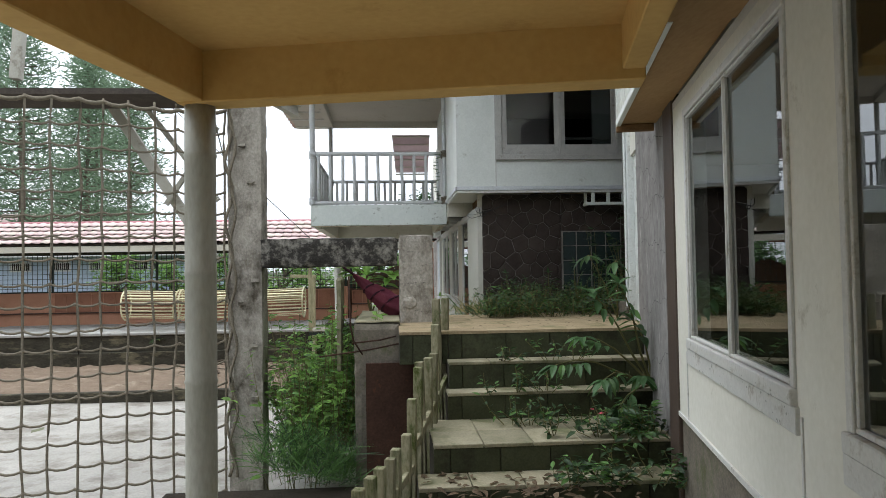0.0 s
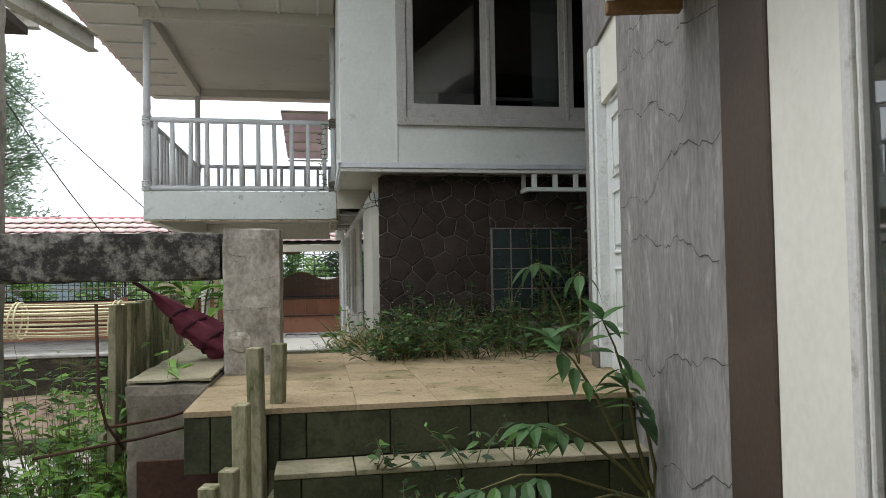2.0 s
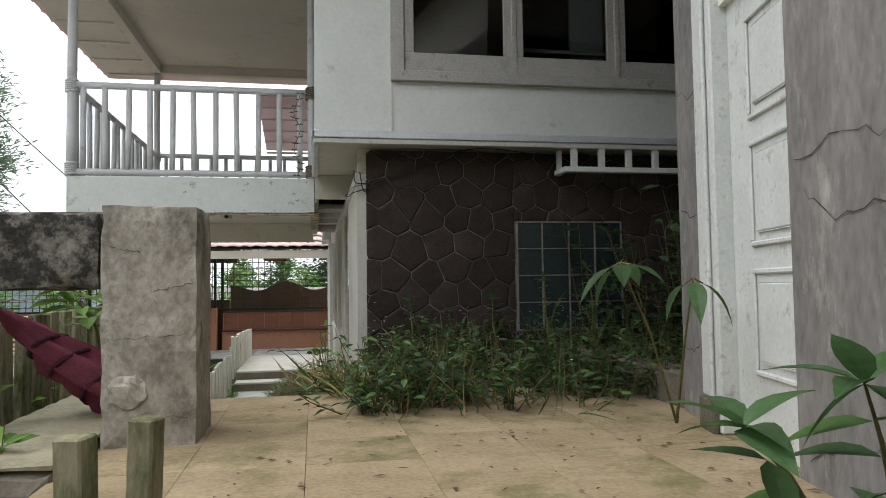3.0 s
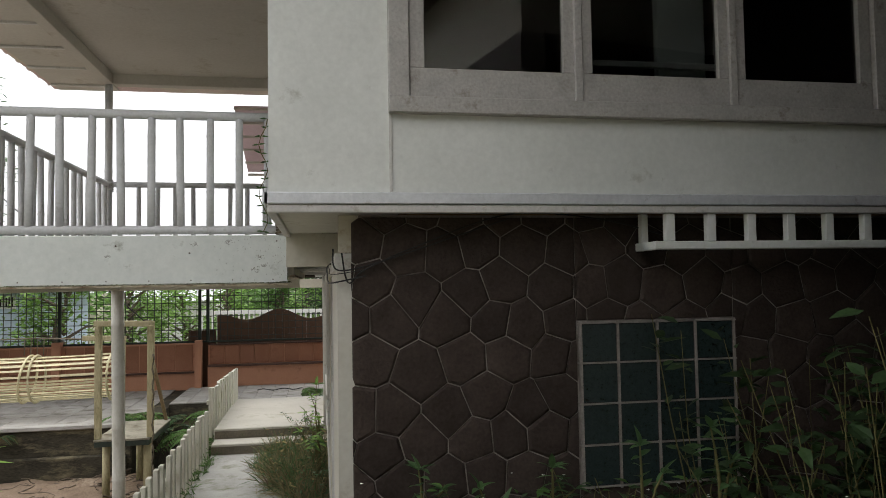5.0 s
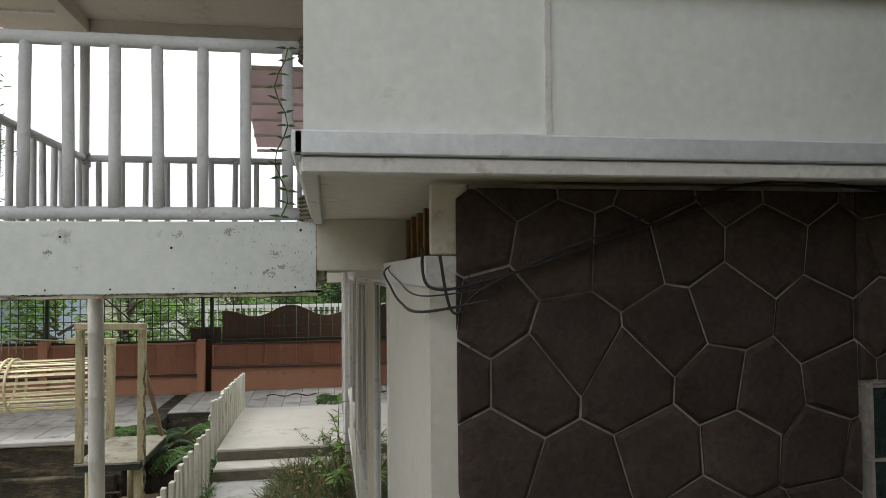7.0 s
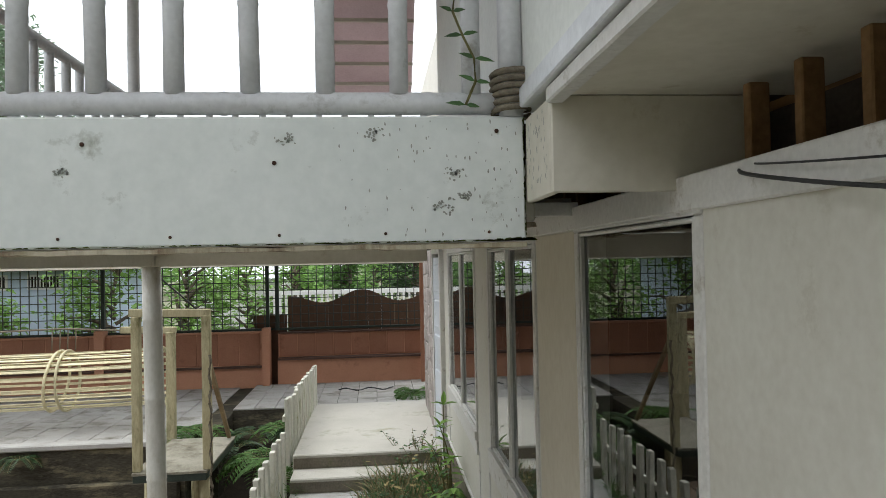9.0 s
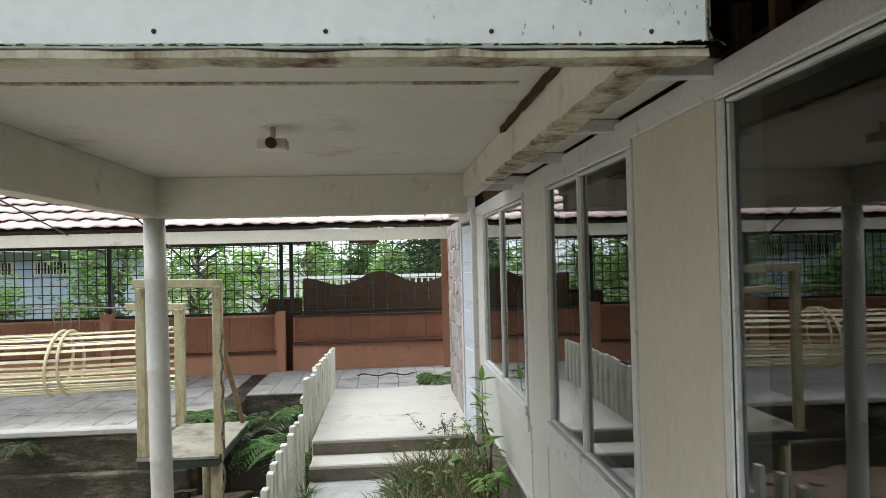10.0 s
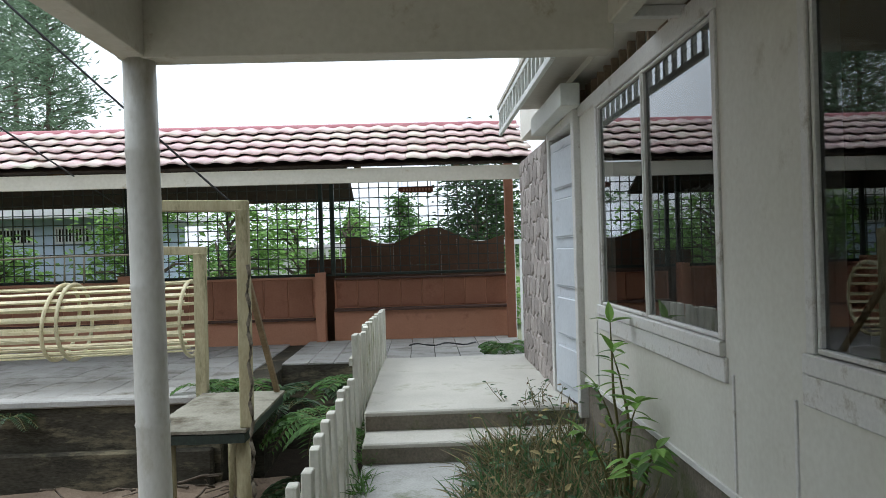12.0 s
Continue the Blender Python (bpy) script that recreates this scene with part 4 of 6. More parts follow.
picket_fence("path_fence", [(-0.60, 12.9 + 0.265 * k, -0.75, 0.27 + rnd(-0.02, 0.02) + 0.004 * k) for k in range(18)], 0.085, 0.05, M_PICKETPALE, "low pale picket fence along the path", 0.0,
             [((-0.645, 12.8, 0.0), (-0.645, 17.6, 0.0))])
picket_fence("slab_fence", [(-0.59 + 0.0049 * k, 17.78 + 0.19 * k, -0.25, 0.60 + rnd(-0.015, 0.015)) for k in range(15)], 0.13, 0.045, M_PICKETPALE, "pale picket fence along the slab", 0.0,
             [((-0.63, 17.7, 0.4), (-0.57, 20.45, 0.4))])

# folded umbrella
u = thing("folded_umbrella", (-0.1, 8.2, 0.92), "faded maroon folded parasol leaning against the concrete post", "umbrella")
a, b = Vector((-0.50, 8.08, 1.37)), Vector((0.10, 8.32, 0.94))
bm = bm_new()
N = 18
rings = []
side = Vector((0.5, 0.85, 0)).normalized()
upv = (b - a).cross(side).normalized()
for k in range(N):
    t = k / (N - 1)
    c = a.lerp(b, t) + Vector((0, 0, -0.05 * math.sin(t * math.pi)))
    r = 0.025 + 0.22 * t ** 0.85
    ring = []
    for q in range(20):
        an = q * math.tau / 20
        rr = r * (0.62 + 0.38 * abs(math.cos(an * 4 + 0.5 * t))) * (1 + 0.32 * noise.noise((q * 0.9, t * 6, 0)))
        ring.append(bm.verts.new(c + side * (math.cos(an) * rr) + upv * (math.sin(an) * rr * 0.8)))
    rings.append(ring)
for r0, r1 in zip(rings, rings[1:]):
    for q in range(20):
        bm.faces.new((r0[q], r0[(q + 1) % 20], r1[(q + 1) % 20], r1[q])).smooth = True
bm.faces.new(rings[-1])
part("canopy", bm, M_UMB, u)
bm = bm_new()
tube(bm, [a - (b - a) * 0.2, b], 0.014, 8)
part("pole", bm, M_UMBDARK, u)
for t in (0.28, 0.45, 0.7):
    bm = bm_new()
    c = a.lerp(b, t) + Vector((0, 0, -0.05 * math.sin(t * math.pi)))
    r = (0.025 + 0.22 * t ** 0.85) * 0.9
    tube(bm, [c + side * (math.cos(q * math.tau / 12) * r) + upv * (math.sin(q * math.tau / 12) * r * 0.8) for q in range(13)], 0.012, 5, False)
    part("strap", bm, M_UMBDARK, u)

# ---- things: recess and overhang ----
gb = thing("glass_block_window", (3.04, 9.95, 1.0), "grid of dark greenish ribbed glass blocks", "window", "", "structure")
GX = [2.312, 2.507, 2.718, 2.926, 3.14]
GZ = [1.92, 1.722, 1.52, 1.318, 1.115]
bm = bm_new()
for x in GX:
    box(bm, x - 0.005, x + 0.005, 9.90, 9.96, GZ[-1] - 0.01, GZ[0] + 0.01)
for z in GZ:
    box(bm, GX[0] - 0.012, GX[-1] + 0.012, 9.903, 9.958, z - 0.004, z + 0.004)
part("joint", bm, M_MORTAR, gb)
for x0, x1 in zip(GX, GX[1:]):
    for z1, z0 in zip(GZ, GZ[1:]):
        bm = bm_new()
        box(bm, x0 + 0.006, x1 - 0.006, 9.908, 9.95, z0 + 0.005, z1 - 0.005, 0.004)
        part("glass_block", bm, M_GLASSBLOCK, gb)

vent = thing("vent_lattice", (3.6, 9.72, 2.33), "white ladder-shaped vent lattice hanging under the soffit", "lattice")
bm = bm_new()
box(bm, 2.62, 4.6, 9.70, 9.76, 2.275, 2.315, 0.004)
part("rail", bm, M_WHITE, vent)
bm = bm_new()
box(bm, 2.62, 2.66, 9.762, 9.93, 2.275, 2.315, 0.003)
part("end_rail", bm, M_WHITE, vent)
for k in range(9):
    bm = bm_new()
    x = 2.685 + 0.215 * k
    box(bm, x, x + 0.045, 9.71, 9.75, 2.315, 2.45, 0.003)
    part("slat", bm, M_WHITE, vent)
bm = bm_new()
box(bm, 2.622, 2.658, 9.85, 9.89, 2.315, 2.46, 0.003)
part("slat", bm, M_WHITE, vent)

# joist ends between wall plate and soffit
for k in range(46):
    y = 10.196 + 0.181 * k
    if 11.2 < y < 11.35:
        continue
    one_box("joist", (1.19, 1.235, y, y + 0.027, 2.285, 2.455), M_JOIST if y < 12.6 else M_JOISTGREY, "raw timber joist end over the wall plate", "joist", 0.003, "", "joist ends")
# Dark sheet behind the joists in place of the hollow's shade.
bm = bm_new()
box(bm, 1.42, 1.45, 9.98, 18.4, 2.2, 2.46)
solid("joist_backing", bm, M_ROOFUNDER, "dark sheet standing in for the shaded hollow behind the joists", "wall")


def cable(name, pts, r, label, segs=10):
    ob = thing(name, pts[0], label, "cable")
    bm = bm_new()
    full = []
    P = [Vector(p) for p in pts]
    P = [P[0]] + P + [P[-1]]
    for i in range(1, len(P) - 2):
        for s in range(segs):
            t = s / segs
            a, b, c, d = P[i - 1:i + 3]
            full.append(0.5 * ((2 * b) + (c - a) * t + (2 * a - 5 * b + 4 * c - d) * t * t + (3 * b - a - 3 * c + d) * t ** 3))
    full.append(P[-1])
    tube(bm, full, r, 6)
    part("wire", bm, M_CABLE, ob)
    return ob


cable("wall_cable", [(1.2, 11.1, 2.29), (1.09, 10.95, 2.25), (1.08, 10.6, 2.19), (1.08, 10.25, 2.15), (1.10, 9.95, 2.14), (1.25, 9.85, 2.17)], 0.004, "thick black cable drooping along the wall top")
cable("wall_cable_thin", [(1.2, 11.1, 2.30), (1.10, 10.9, 2.26), (1.09, 10.4, 2.21), (1.10, 9.95, 2.18), (1.25, 9.84, 2.2)], 0.0022, "thin black cable along the wall top")
cable("stone_cable", [(1.14, 9.90, 2.28), (1.17, 9.885, 2.14), (1.25, 9.885, 2.20), (1.5, 9.885, 2.31), (1.95, 9.88, 2.46), (2.4, 9.885, 2.44), (2.75, 9.885, 2.36)], 0.004, "thin grey wire strung over the stone wall")
cable("stone_cable", [(1.10, 9.93, 2.30), (1.12, 9.90, 2.2), (1.30, 9.885, 2.23), (1.7, 9.885, 2.36), (1.95, 9.88, 2.44)], 0.004, "thin grey wire strung over the stone wall")

# nail heads on the fascia
bm = bm_new()
for k in range(8):
    x = 0.72 - 0.27 * k
    bmesh.ops.create_uvsphere(bm, u_segments=8, v_segments=5, radius=0.0042, matrix=Matrix.Translation((x, 11.559, 2.175)))
for x, z in ((0.745, 2.44), (-0.3, 2.41), (0.17, 2.36)):
    bmesh.ops.create_uvsphere(bm, u_segments=8, v_segments=5, radius=0.006, matrix=Matrix.Translation((x, 11.559, z)))
tagged(part("nail_heads", bm, M_RUST), "rusty nail heads in the fascia board", "nail", "", "stuff")
random.seed(21)
bm = bm_new()
for x, z, r in ((0.60, 2.245, 0.028), (0.42, 2.435, 0.022), (0.20, 2.42, 0.02), (0.63, 2.33, 0.02), (0.66, 2.27, 0.014), (-0.35, 2.34, 0.012)):
    for k in range(30):
        an, rr = rnd(0, math.tau), r * rnd(0.1, 1.2)
        c = Vector((x + math.cos(an) * rr * 1.2, 11.5575, z + math.sin(an) * rr * 0.8))
        s = rnd(0.0015, 0.0045)
        bm.faces.new([bm.verts.new(c + Vector((math.cos(q * math.tau / 6) * s * rnd(0.5, 1.3), 0, math.sin(q * math.tau / 6) * s * rnd(0.5, 1.2)))) for q in range(6)])
for _ in range(90):
    x, z = 0.80 - 0.5 * rnd(0, 1) ** 1.6, 2.17 + 0.3 * rnd(0, 1)
    r_ = rnd(0.001, 0.0035)
    bm.faces.new([bm.verts.new((x + math.cos(q * math.tau / 6) * r_ * 0.7, 11.5576, z + math.sin(q * math.tau / 6) * r_ * rnd(0.8, 2.6))) for q in range(6)])
for _ in range(60):
    y, z = 11.31 + 0.23 * rnd(0, 1), 2.28 + 0.17 * rnd(0, 1)
    r_ = rnd(0.002, 0.007)
    bm.faces.new([bm.verts.new((0.8185, y + math.cos(q * math.tau / 6) * r_ * 0.7, z + math.sin(q * math.tau / 6) * r_ * rnd(0.8, 1.8))) for q in range(6)])
tagged(part("mould_spots", bm, M_MOULD), "black mould spots on the white fascia", "stain", "", "stuff")

random.seed(22)
bm = bm_new()
for k in range(260):
    x = 0.82 - 2.1 * rnd(0, 1) ** 2.2
    h = rnd(0.001, 0.005) + (0.006 * rnd(0, 1) if x > 0.72 else 0)
    w_ = rnd(0.006, 0.03)
    quad(bm, (x, 11.5572, 2.151), (x + w_, 11.5572, 2.151), (x + w_ * 0.7, 11.5572, 2.151 + h), (x + w_ * 0.2, 11.5572, 2.151 + h * rnd(0.5, 1)))
for k in range(70):
    z = 2.16 + 0.3 * rnd(0, 1)
    w_ = rnd(0.001, 0.006)
    quad(bm, (0.819, 11.5571, z), (0.819, 11.5571, z + rnd(0.006, 0.03)), (0.819 - w_, 11.5571, z + 0.01), (0.819 - w_ * 0.6, 11.5571, z))
tagged(part("moss_edge", bm, M_MOSS), "green-black moss along the fascia edge", "moss", "", "stuff")
bm = bm_new()
for k in range(60):
    u = 2.55 + 1.9 * rnd(0, 1)
    z = 0.79 + rnd(0, 0.13)
    c = WA @ Vector((u, 0.036 if z > 0.875 else 0.018, z))
    r_ = rnd(0.002, 0.008)
    bm.faces.new([bm.verts.new(c + (WA.to_3x3() @ Vector((math.cos(q * math.tau / 7) * r_ * rnd(0.6, 1.8), 0, math.sin(q * math.tau / 7) * r_ * rnd(0.4, 0.9))))) for q in range(7)])
tagged(part("peeled_paint", bm, M_MOULD), "dark rotted patches on the peeling window sill", "stain", "", "stuff")
bm = bm_new()
for y in (12.62,):
    bar(bm, (-1.15, y, 2.358), (0.70, y + 0.02, 2.358), 0.02, 0.012, 0.003)
solid("ceiling_joint", bm, M_RUSTBEAM, "rusty joint strips across the porch ceiling", "trim")

# ---- things: balcony ----
def railing(name, a, b, count, z0, z1, label):
    r = thing(name, (a[0], a[1], z0), label, "railing", "balcony railings")
    for z, rad in ((z1, 0.032), (z0, 0.03)):
        bm = bm_new()
        bamboo_pole(bm, (*a, z), (*b, z + rnd(-0.01, 0.01)), rad, 0.5)
        part("rail", bm, M_BAMGREY, r)
    for k in range(count):
        t = (k + 0.5) / count
        x, y = a[0] + (b[0] - a[0]) * t, a[1] + (b[1] - a[1]) * t
        bm = bm_new()
        bamboo_pole(bm, (x, y, z0 + 0.02), (x + rnd(-0.012, 0.012), y, z1 - 0.02), 0.026, 0.4, 10)
        part("baluster", bm, M_BAMGREY, r)
    return r


random.seed(4)
railing("balcony_railing", (-1.33, 11.59), (0.78, 11.59), 11, 2.52, 3.31, "grey-painted bamboo railing along the balcony front")
railing("balcony_railing", (-1.33, 11.62), (-1.33, 15.1), 17, 2.52, 3.31, "grey-painted bamboo railing along the balcony side")
railing("balcony_railing", (-1.30, 15.12), (0.9, 15.12), 11, 2.52, 3.31, "grey-painted bamboo railing along the balcony back")
for x, y, top in ((-1.33, 11.59, 4.5), (-1.33, 15.12, 4.5), (0.79, 11.585, 4.5)):
    pst = thing("balcony_post", (x, y, 2.48), "grey-painted bamboo post bound with rope at the rails", "post", "balcony posts")
    bm = bm_new()
    bamboo_pole(bm, (x, y, 2.48), (x, y, top), 0.043 if x < 0 else 0.033, 0.6)
    part("pole", bm, M_BAMGREY, pst)
    for z in (2.54, 3.29):
        bm = bm_new()
        tube(bm, [(x + math.cos(s * math.tau / 12) * 0.05, y + math.sin(s * math.tau / 12) * 0.05, z - 0.055 + 0.0016 * s) for s in range(73)], 0.009, 5)
        part("lashing", bm, M_ROPE if x > 0 else M_BAMGREY, pst)
bm = bm_new()
box(bm, -1.40, 0.82, 11.50, 11.64, 4.46, 4.76, 0.006)
box(bm, -1.40, -1.28, 11.64, 15.2, 4.46, 4.76, 0.006)
box(bm, -1.28, 0.92, 15.08, 15.2, 4.46, 4.76, 0.006)
solid("beam_balcony_roof", bm, M_CEIL, "pale beams under the balcony roof", "beam")
one_box("ceiling_balcony_roof", (-1.28, 0.92, 11.64, 15.08, 4.58, 4.605), M_CEIL, "pale flat ceiling over the balcony", "ceiling", 0)
rf = thing("balcony_roof", (-0.5, 13.2, 4.7), "hipped tile roof with a pale battened soffit over the balcony", "roof")
bm = bm_new()
lo = [bm.verts.new(p) for p in ((-2.2, 10.4, 4.62), (5.2, 10.4, 4.72), (5.2, 16.0, 4.62), (-2.2, 16.0, 4.62))]
hi = [bm.verts.new(p) for p in ((0.3, 12.7, 5.7), (5.2, 12.7, 5.7), (5.2, 13.6, 5.7), (0.3, 13.6, 5.7))]
lo2 = [bm.verts.new(v.co + Vector((0, 0, 0.05))) for v in lo]
for q in range(4):
    bm.faces.new((lo2[q], lo2[(q + 1) % 4], hi[(q + 1) % 4], hi[q]))
    bm.faces.new((lo[q], lo[(q + 1) % 4], lo2[(q + 1) % 4], lo2[q]))
bm.faces.new(hi)
bm.faces.new(lo[::-1])
part("roof_cover", bm, M_ROOFTILE, rf)
bm = bm_new()
box(bm, -2.12, -1.42, 10.5, 15.9, 4.59, 4.608)
box(bm, -1.42, 0.8, 10.5, 11.48, 4.592, 4.61)
part("soffit", bm, M_CEIL, rf, "pale soffit boards")
for k in range(8):
    bm = bm_new()
    y = 10.7 + 0.7 * k
    box(bm, -2.12, -1.42, y, y + 0.035, 4.565, 4.589, 0.003)
    part("batten", bm, M_SILVER, rf)
for k in range(5):
    bm = bm_new()
    x = -1.2 + 0.45 * k
    box(bm, x, x + 0.035, 10.5, 11.48, 4.567, 4.591, 0.003)
    part("batten", bm, M_SILVER, rf)
bm = bm_new()
n = 90
for side_ in (0, 1):
    prev = None
    for k in range(n):
        t = k / (n - 1)
        x, y = (-2.2 + 3.0 * t, 10.385) if side_ == 0 else (-2.215, 10.4 + 5.6 * t)
        z = 4.635 + 0.022 * math.sin(k * 1.3)
        pr = [bm.verts.new((x, y, z)), bm.verts.new((x, y, z + 0.05))]
        if prev:
            bm.faces.new((prev[0], pr[0], pr[1], prev[1]))
        prev = pr
part("tile_edge", bm, M_ROOFTILE, rf)
bm = bm_new()
vs = [bm.verts.new(p) for p in ((-0.28, 8.3, 5.11), (5.6, 8.3, 5.11), (5.6, 16.4, 5.11), (-0.28, 16.4, 5.11))]
vt = [bm.verts.new(p) for p in ((-0.28, 8.3, 5.2), (5.6, 8.3, 5.2), (5.6, 16.4, 5.2), (-0.28, 16.4, 5.2))]
top = [bm.verts.new((2.4, 12.3, 6.9)), bm.verts.new((5.6, 12.3, 6.9))]
bm.faces.new(vs[::-1])
for q in range(4):
    bm.faces.new((vs[q], vs[(q + 1) % 4], vt[(q + 1) % 4], vt[q]))
bm.faces.new((vt[0], vt[1], top[1], top[0])), bm.faces.new((vt[2], vt[3], top[0], top[1])), bm.faces.new((vt[3], vt[0], top[0])), bm.faces.new((vt[1], vt[2], top[1]))
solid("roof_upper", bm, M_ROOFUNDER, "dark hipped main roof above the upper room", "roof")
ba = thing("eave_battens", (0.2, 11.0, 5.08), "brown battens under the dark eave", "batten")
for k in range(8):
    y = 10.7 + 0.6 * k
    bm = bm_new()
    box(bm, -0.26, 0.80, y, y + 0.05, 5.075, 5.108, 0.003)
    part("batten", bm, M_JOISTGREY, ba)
# Unseen roof, added to keep sky light off the recess walls.
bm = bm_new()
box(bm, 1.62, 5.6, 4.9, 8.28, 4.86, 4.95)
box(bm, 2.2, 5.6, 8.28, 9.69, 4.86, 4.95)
solid("roof_link", bm, M_ROOFUNDER, "unseen roof added to keep sky light out of the recess", "roof")
cr = thing("corner_roof", (0.6, 16.6, 3.4), "pinkish ribbed awning seen past the balcony", "awning")
bm = bm_new()
quad(bm, (-0.04, 15.9, 4.45), (0.8, 15.9, 4.45), (0.8, 16.9, 3.75), (0.04, 16.9, 3.75))
bmesh.ops.solidify(bm, geom=bm.faces[:], thickness=0.03)
part("sheet", bm, M_PINK, cr)
for k in range(6):
    bm = bm_new()
    t = k / 5
    bar(bm, (-0.04 + 0.08 * t, 15.9 + t, 4.41 - 0.7 * t), (0.8, 15.9 + t, 4.41 - 0.7 * t), 0.03, 0.03)
    part("rib", bm, M_CEIL, cr)

# porch lamp under the balcony
lp = thing("ceiling_lamp", (-0.19, 13.38, 2.36), "small square cream ceiling lamp without a bulb", "lamp")
bm = bm_new()
tube(bm, [(-0.19, 13.38, 2.36), (-0.19, 13.38, 2.31)], 0.012, 8)
part("stem", bm, M_RUSTBEAM, lp)
bm = bm_new()
box(bm, -0.25, -0.13, 13.34, 13.42, 2.265, 2.31, 0.006)
part("body", bm, M_BEAMCREAM, lp)
bm = bm_new()
tube(bm, [(-0.19, 13.34, 2.288), (-0.19, 13.31, 2.288)], 0.022, 10)
part("socket", bm, M_RUST, lp)

# ---- things: long wall ----
d = thing("door_2", (1.12, 17.7, 0.02), "white panelled door standing ajar in the long wall", "door", "", "structure")
bm = bm_new()
box(bm, 17.18, 17.27, -0.1, 0.05, 0.02, 2.26, 0.005, WB)
box(bm, 18.18, 18.27, -0.1, 0.05, 0.02, 2.26, 0.005, WB)
box(bm, 17.27, 18.18, -0.1, 0.05, 2.18, 2.26, 0.005, WB)
part("door_frame", bm, M_SILVER, d)
LF = frame_of(1.10, 18.14, 0.10, -0.995)
bm = bm_new()
box(bm, 0, 0.78, -0.02, 0.02, 0.04, 2.14, 0.004, LF)
leaf = part("door_leaf", bm, M_DOORBLUE, d)
for k in range(5):
    bm = bm_new()
    z = 0.14 + 0.40 * k
    box(bm, 0.13, 0.65, -0.04, -0.018, z, z + 0.32, 0.016, LF)
    part("door_panel", bm, M_DOORBLUE, leaf)
bm = bm_new()
box(bm, 0.70, 0.73, -0.045, -0.02, 1.0, 1.12, 0.004, LF)
part("door_handle", bm, M_GREENSTEEL, leaf, "dark metal handle plate")
can = thing("door_canopy", (1.0, 17.7, 2.3), "white door canopy board with a ladder lattice above", "canopy")
bm = bm_new()
box(bm, 17.05, 18.4, 0.02, 0.16, 2.26, 2.42, 0.006, WB)
part("board", bm, M_WHITE, can)
for z in (2.30, 2.50):
    bm = bm_new()
    box(bm, 15.95, 18.6, 0.40, 0.43, z, z + 0.04, 0.003, WB)
    part("rail", bm, M_WHITE, can)
for k in range(17):
    bm = bm_new()
    y = 15.96 + 0.16 * k
    box(bm, y, y + 0.03, 0.402, 0.428, 2.34, 2.50, 0, WB)
    part("slat", bm, M_WHITE, can)
bm = bm_new()
box(bm, 15.9, 18.62, 0.004, 0.44, 2.545, 2.58, 0.003, WB)
part("roof_board", bm, M_CEIL, can)
bm = bm_new()
box(bm, 15.2, 20.2, -3.9, 0.0, 2.5, 4.6, 0, WB)
solid("wall_far_upper", bm, M_CREAM, "cream upper wall beyond the balcony", "wall")
cur = thing("curtain", (1.35, 15.7, 0.75), "dull grey folded curtain behind the window", "curtain")
bm = bm_new()
n = 90
prev = None
for k in range(n):
    y = 14.85 + 1.8 * k / (n - 1)
    x = 1.42 + 0.035 * math.sin(k * 0.8) + 0.015 * math.sin(k * 2.1)
    pr = [bm.verts.new((x, y, 0.75)), bm.verts.new((x, y, 1.55 + 0.02 * math.sin(k * 0.8)))]
    if prev:
        bm.faces.new((prev[0], pr[0], pr[1], prev[1])).smooth = True
    prev = pr
part("cloth", bm, M_PLASTER, cur)

# ---- things: far terrace ----
bm = bm_new()
box(bm, -14, -1.6, 22.5, 22.68, -0.06, 0.93)
box(bm, -1.35, 1.25, 22.5, 22.68, -0.03, 0.42)
box(bm, -1.35, 1.25, 22.6, 22.72, 0.42, 0.87)
solid("wall_terrace", bm, M_TERRA, "terracotta painted low wall at the back of the terrace", "wall")
bm = bm_new()
rough_box(bm, (-1.60, -1.47, 22.38, 22.62, -0.05, 0.99), amp=0.003)
solid("pilaster", bm, M_TERRA, "terracotta painted pilaster of the terrace wall", "pilaster", "")
bm = bm_new()
rough_box(bm, (-4.42, -4.26, 22.40, 22.62, -0.05, 1.02), amp=0.003)
solid("pilaster", bm, M_TERRA, "terracotta painted pilaster of the terrace wall", "pilaster", "")
bm = bm_new()
box(bm, -1.34, 1.22, 22.40, 22.60, 0.42, 0.455, 0.004)
box(bm, -14, -1.62, 22.42, 22.50, 0.30, 0.335, 0.004)
box(bm, -1.34, 1.22, 22.56, 22.64, 0.87, 0.90, 0.004)
solid("ledge", bm, M_LEDGE, "dark red ledge along the terrace wall", "ledge")
for k in range(8):
    x = -1.32 + 0.316 * k
    one_box("wall_panel", (x, x + 0.302, 22.585, 22.61, 0.47, 0.86), M_TERRADARK, "darker terracotta wall panel", "panel", 0.004, "", "terrace wall panels")
for k in range(24):
    x = -1.64 - 0.36 * (k + 1)
    one_box("wall_panel", (x, x + 0.345, 22.485, 22.505, 0.35, 0.90), M_TERRADARK, "darker terracotta wall panel", "panel", 0.004, "", "terrace wall panels")
bp = thing("terrace_post", (1.22, 22.3, -0.03), "reddish-brown timber post at the terrace corner", "post")
bm = bm_new()
box(bm, 1.16, 1.28, 22.25, 22.37, -0.03, 2.5, 0.006)
part("pole", bm, M_TERRADARK, bp)

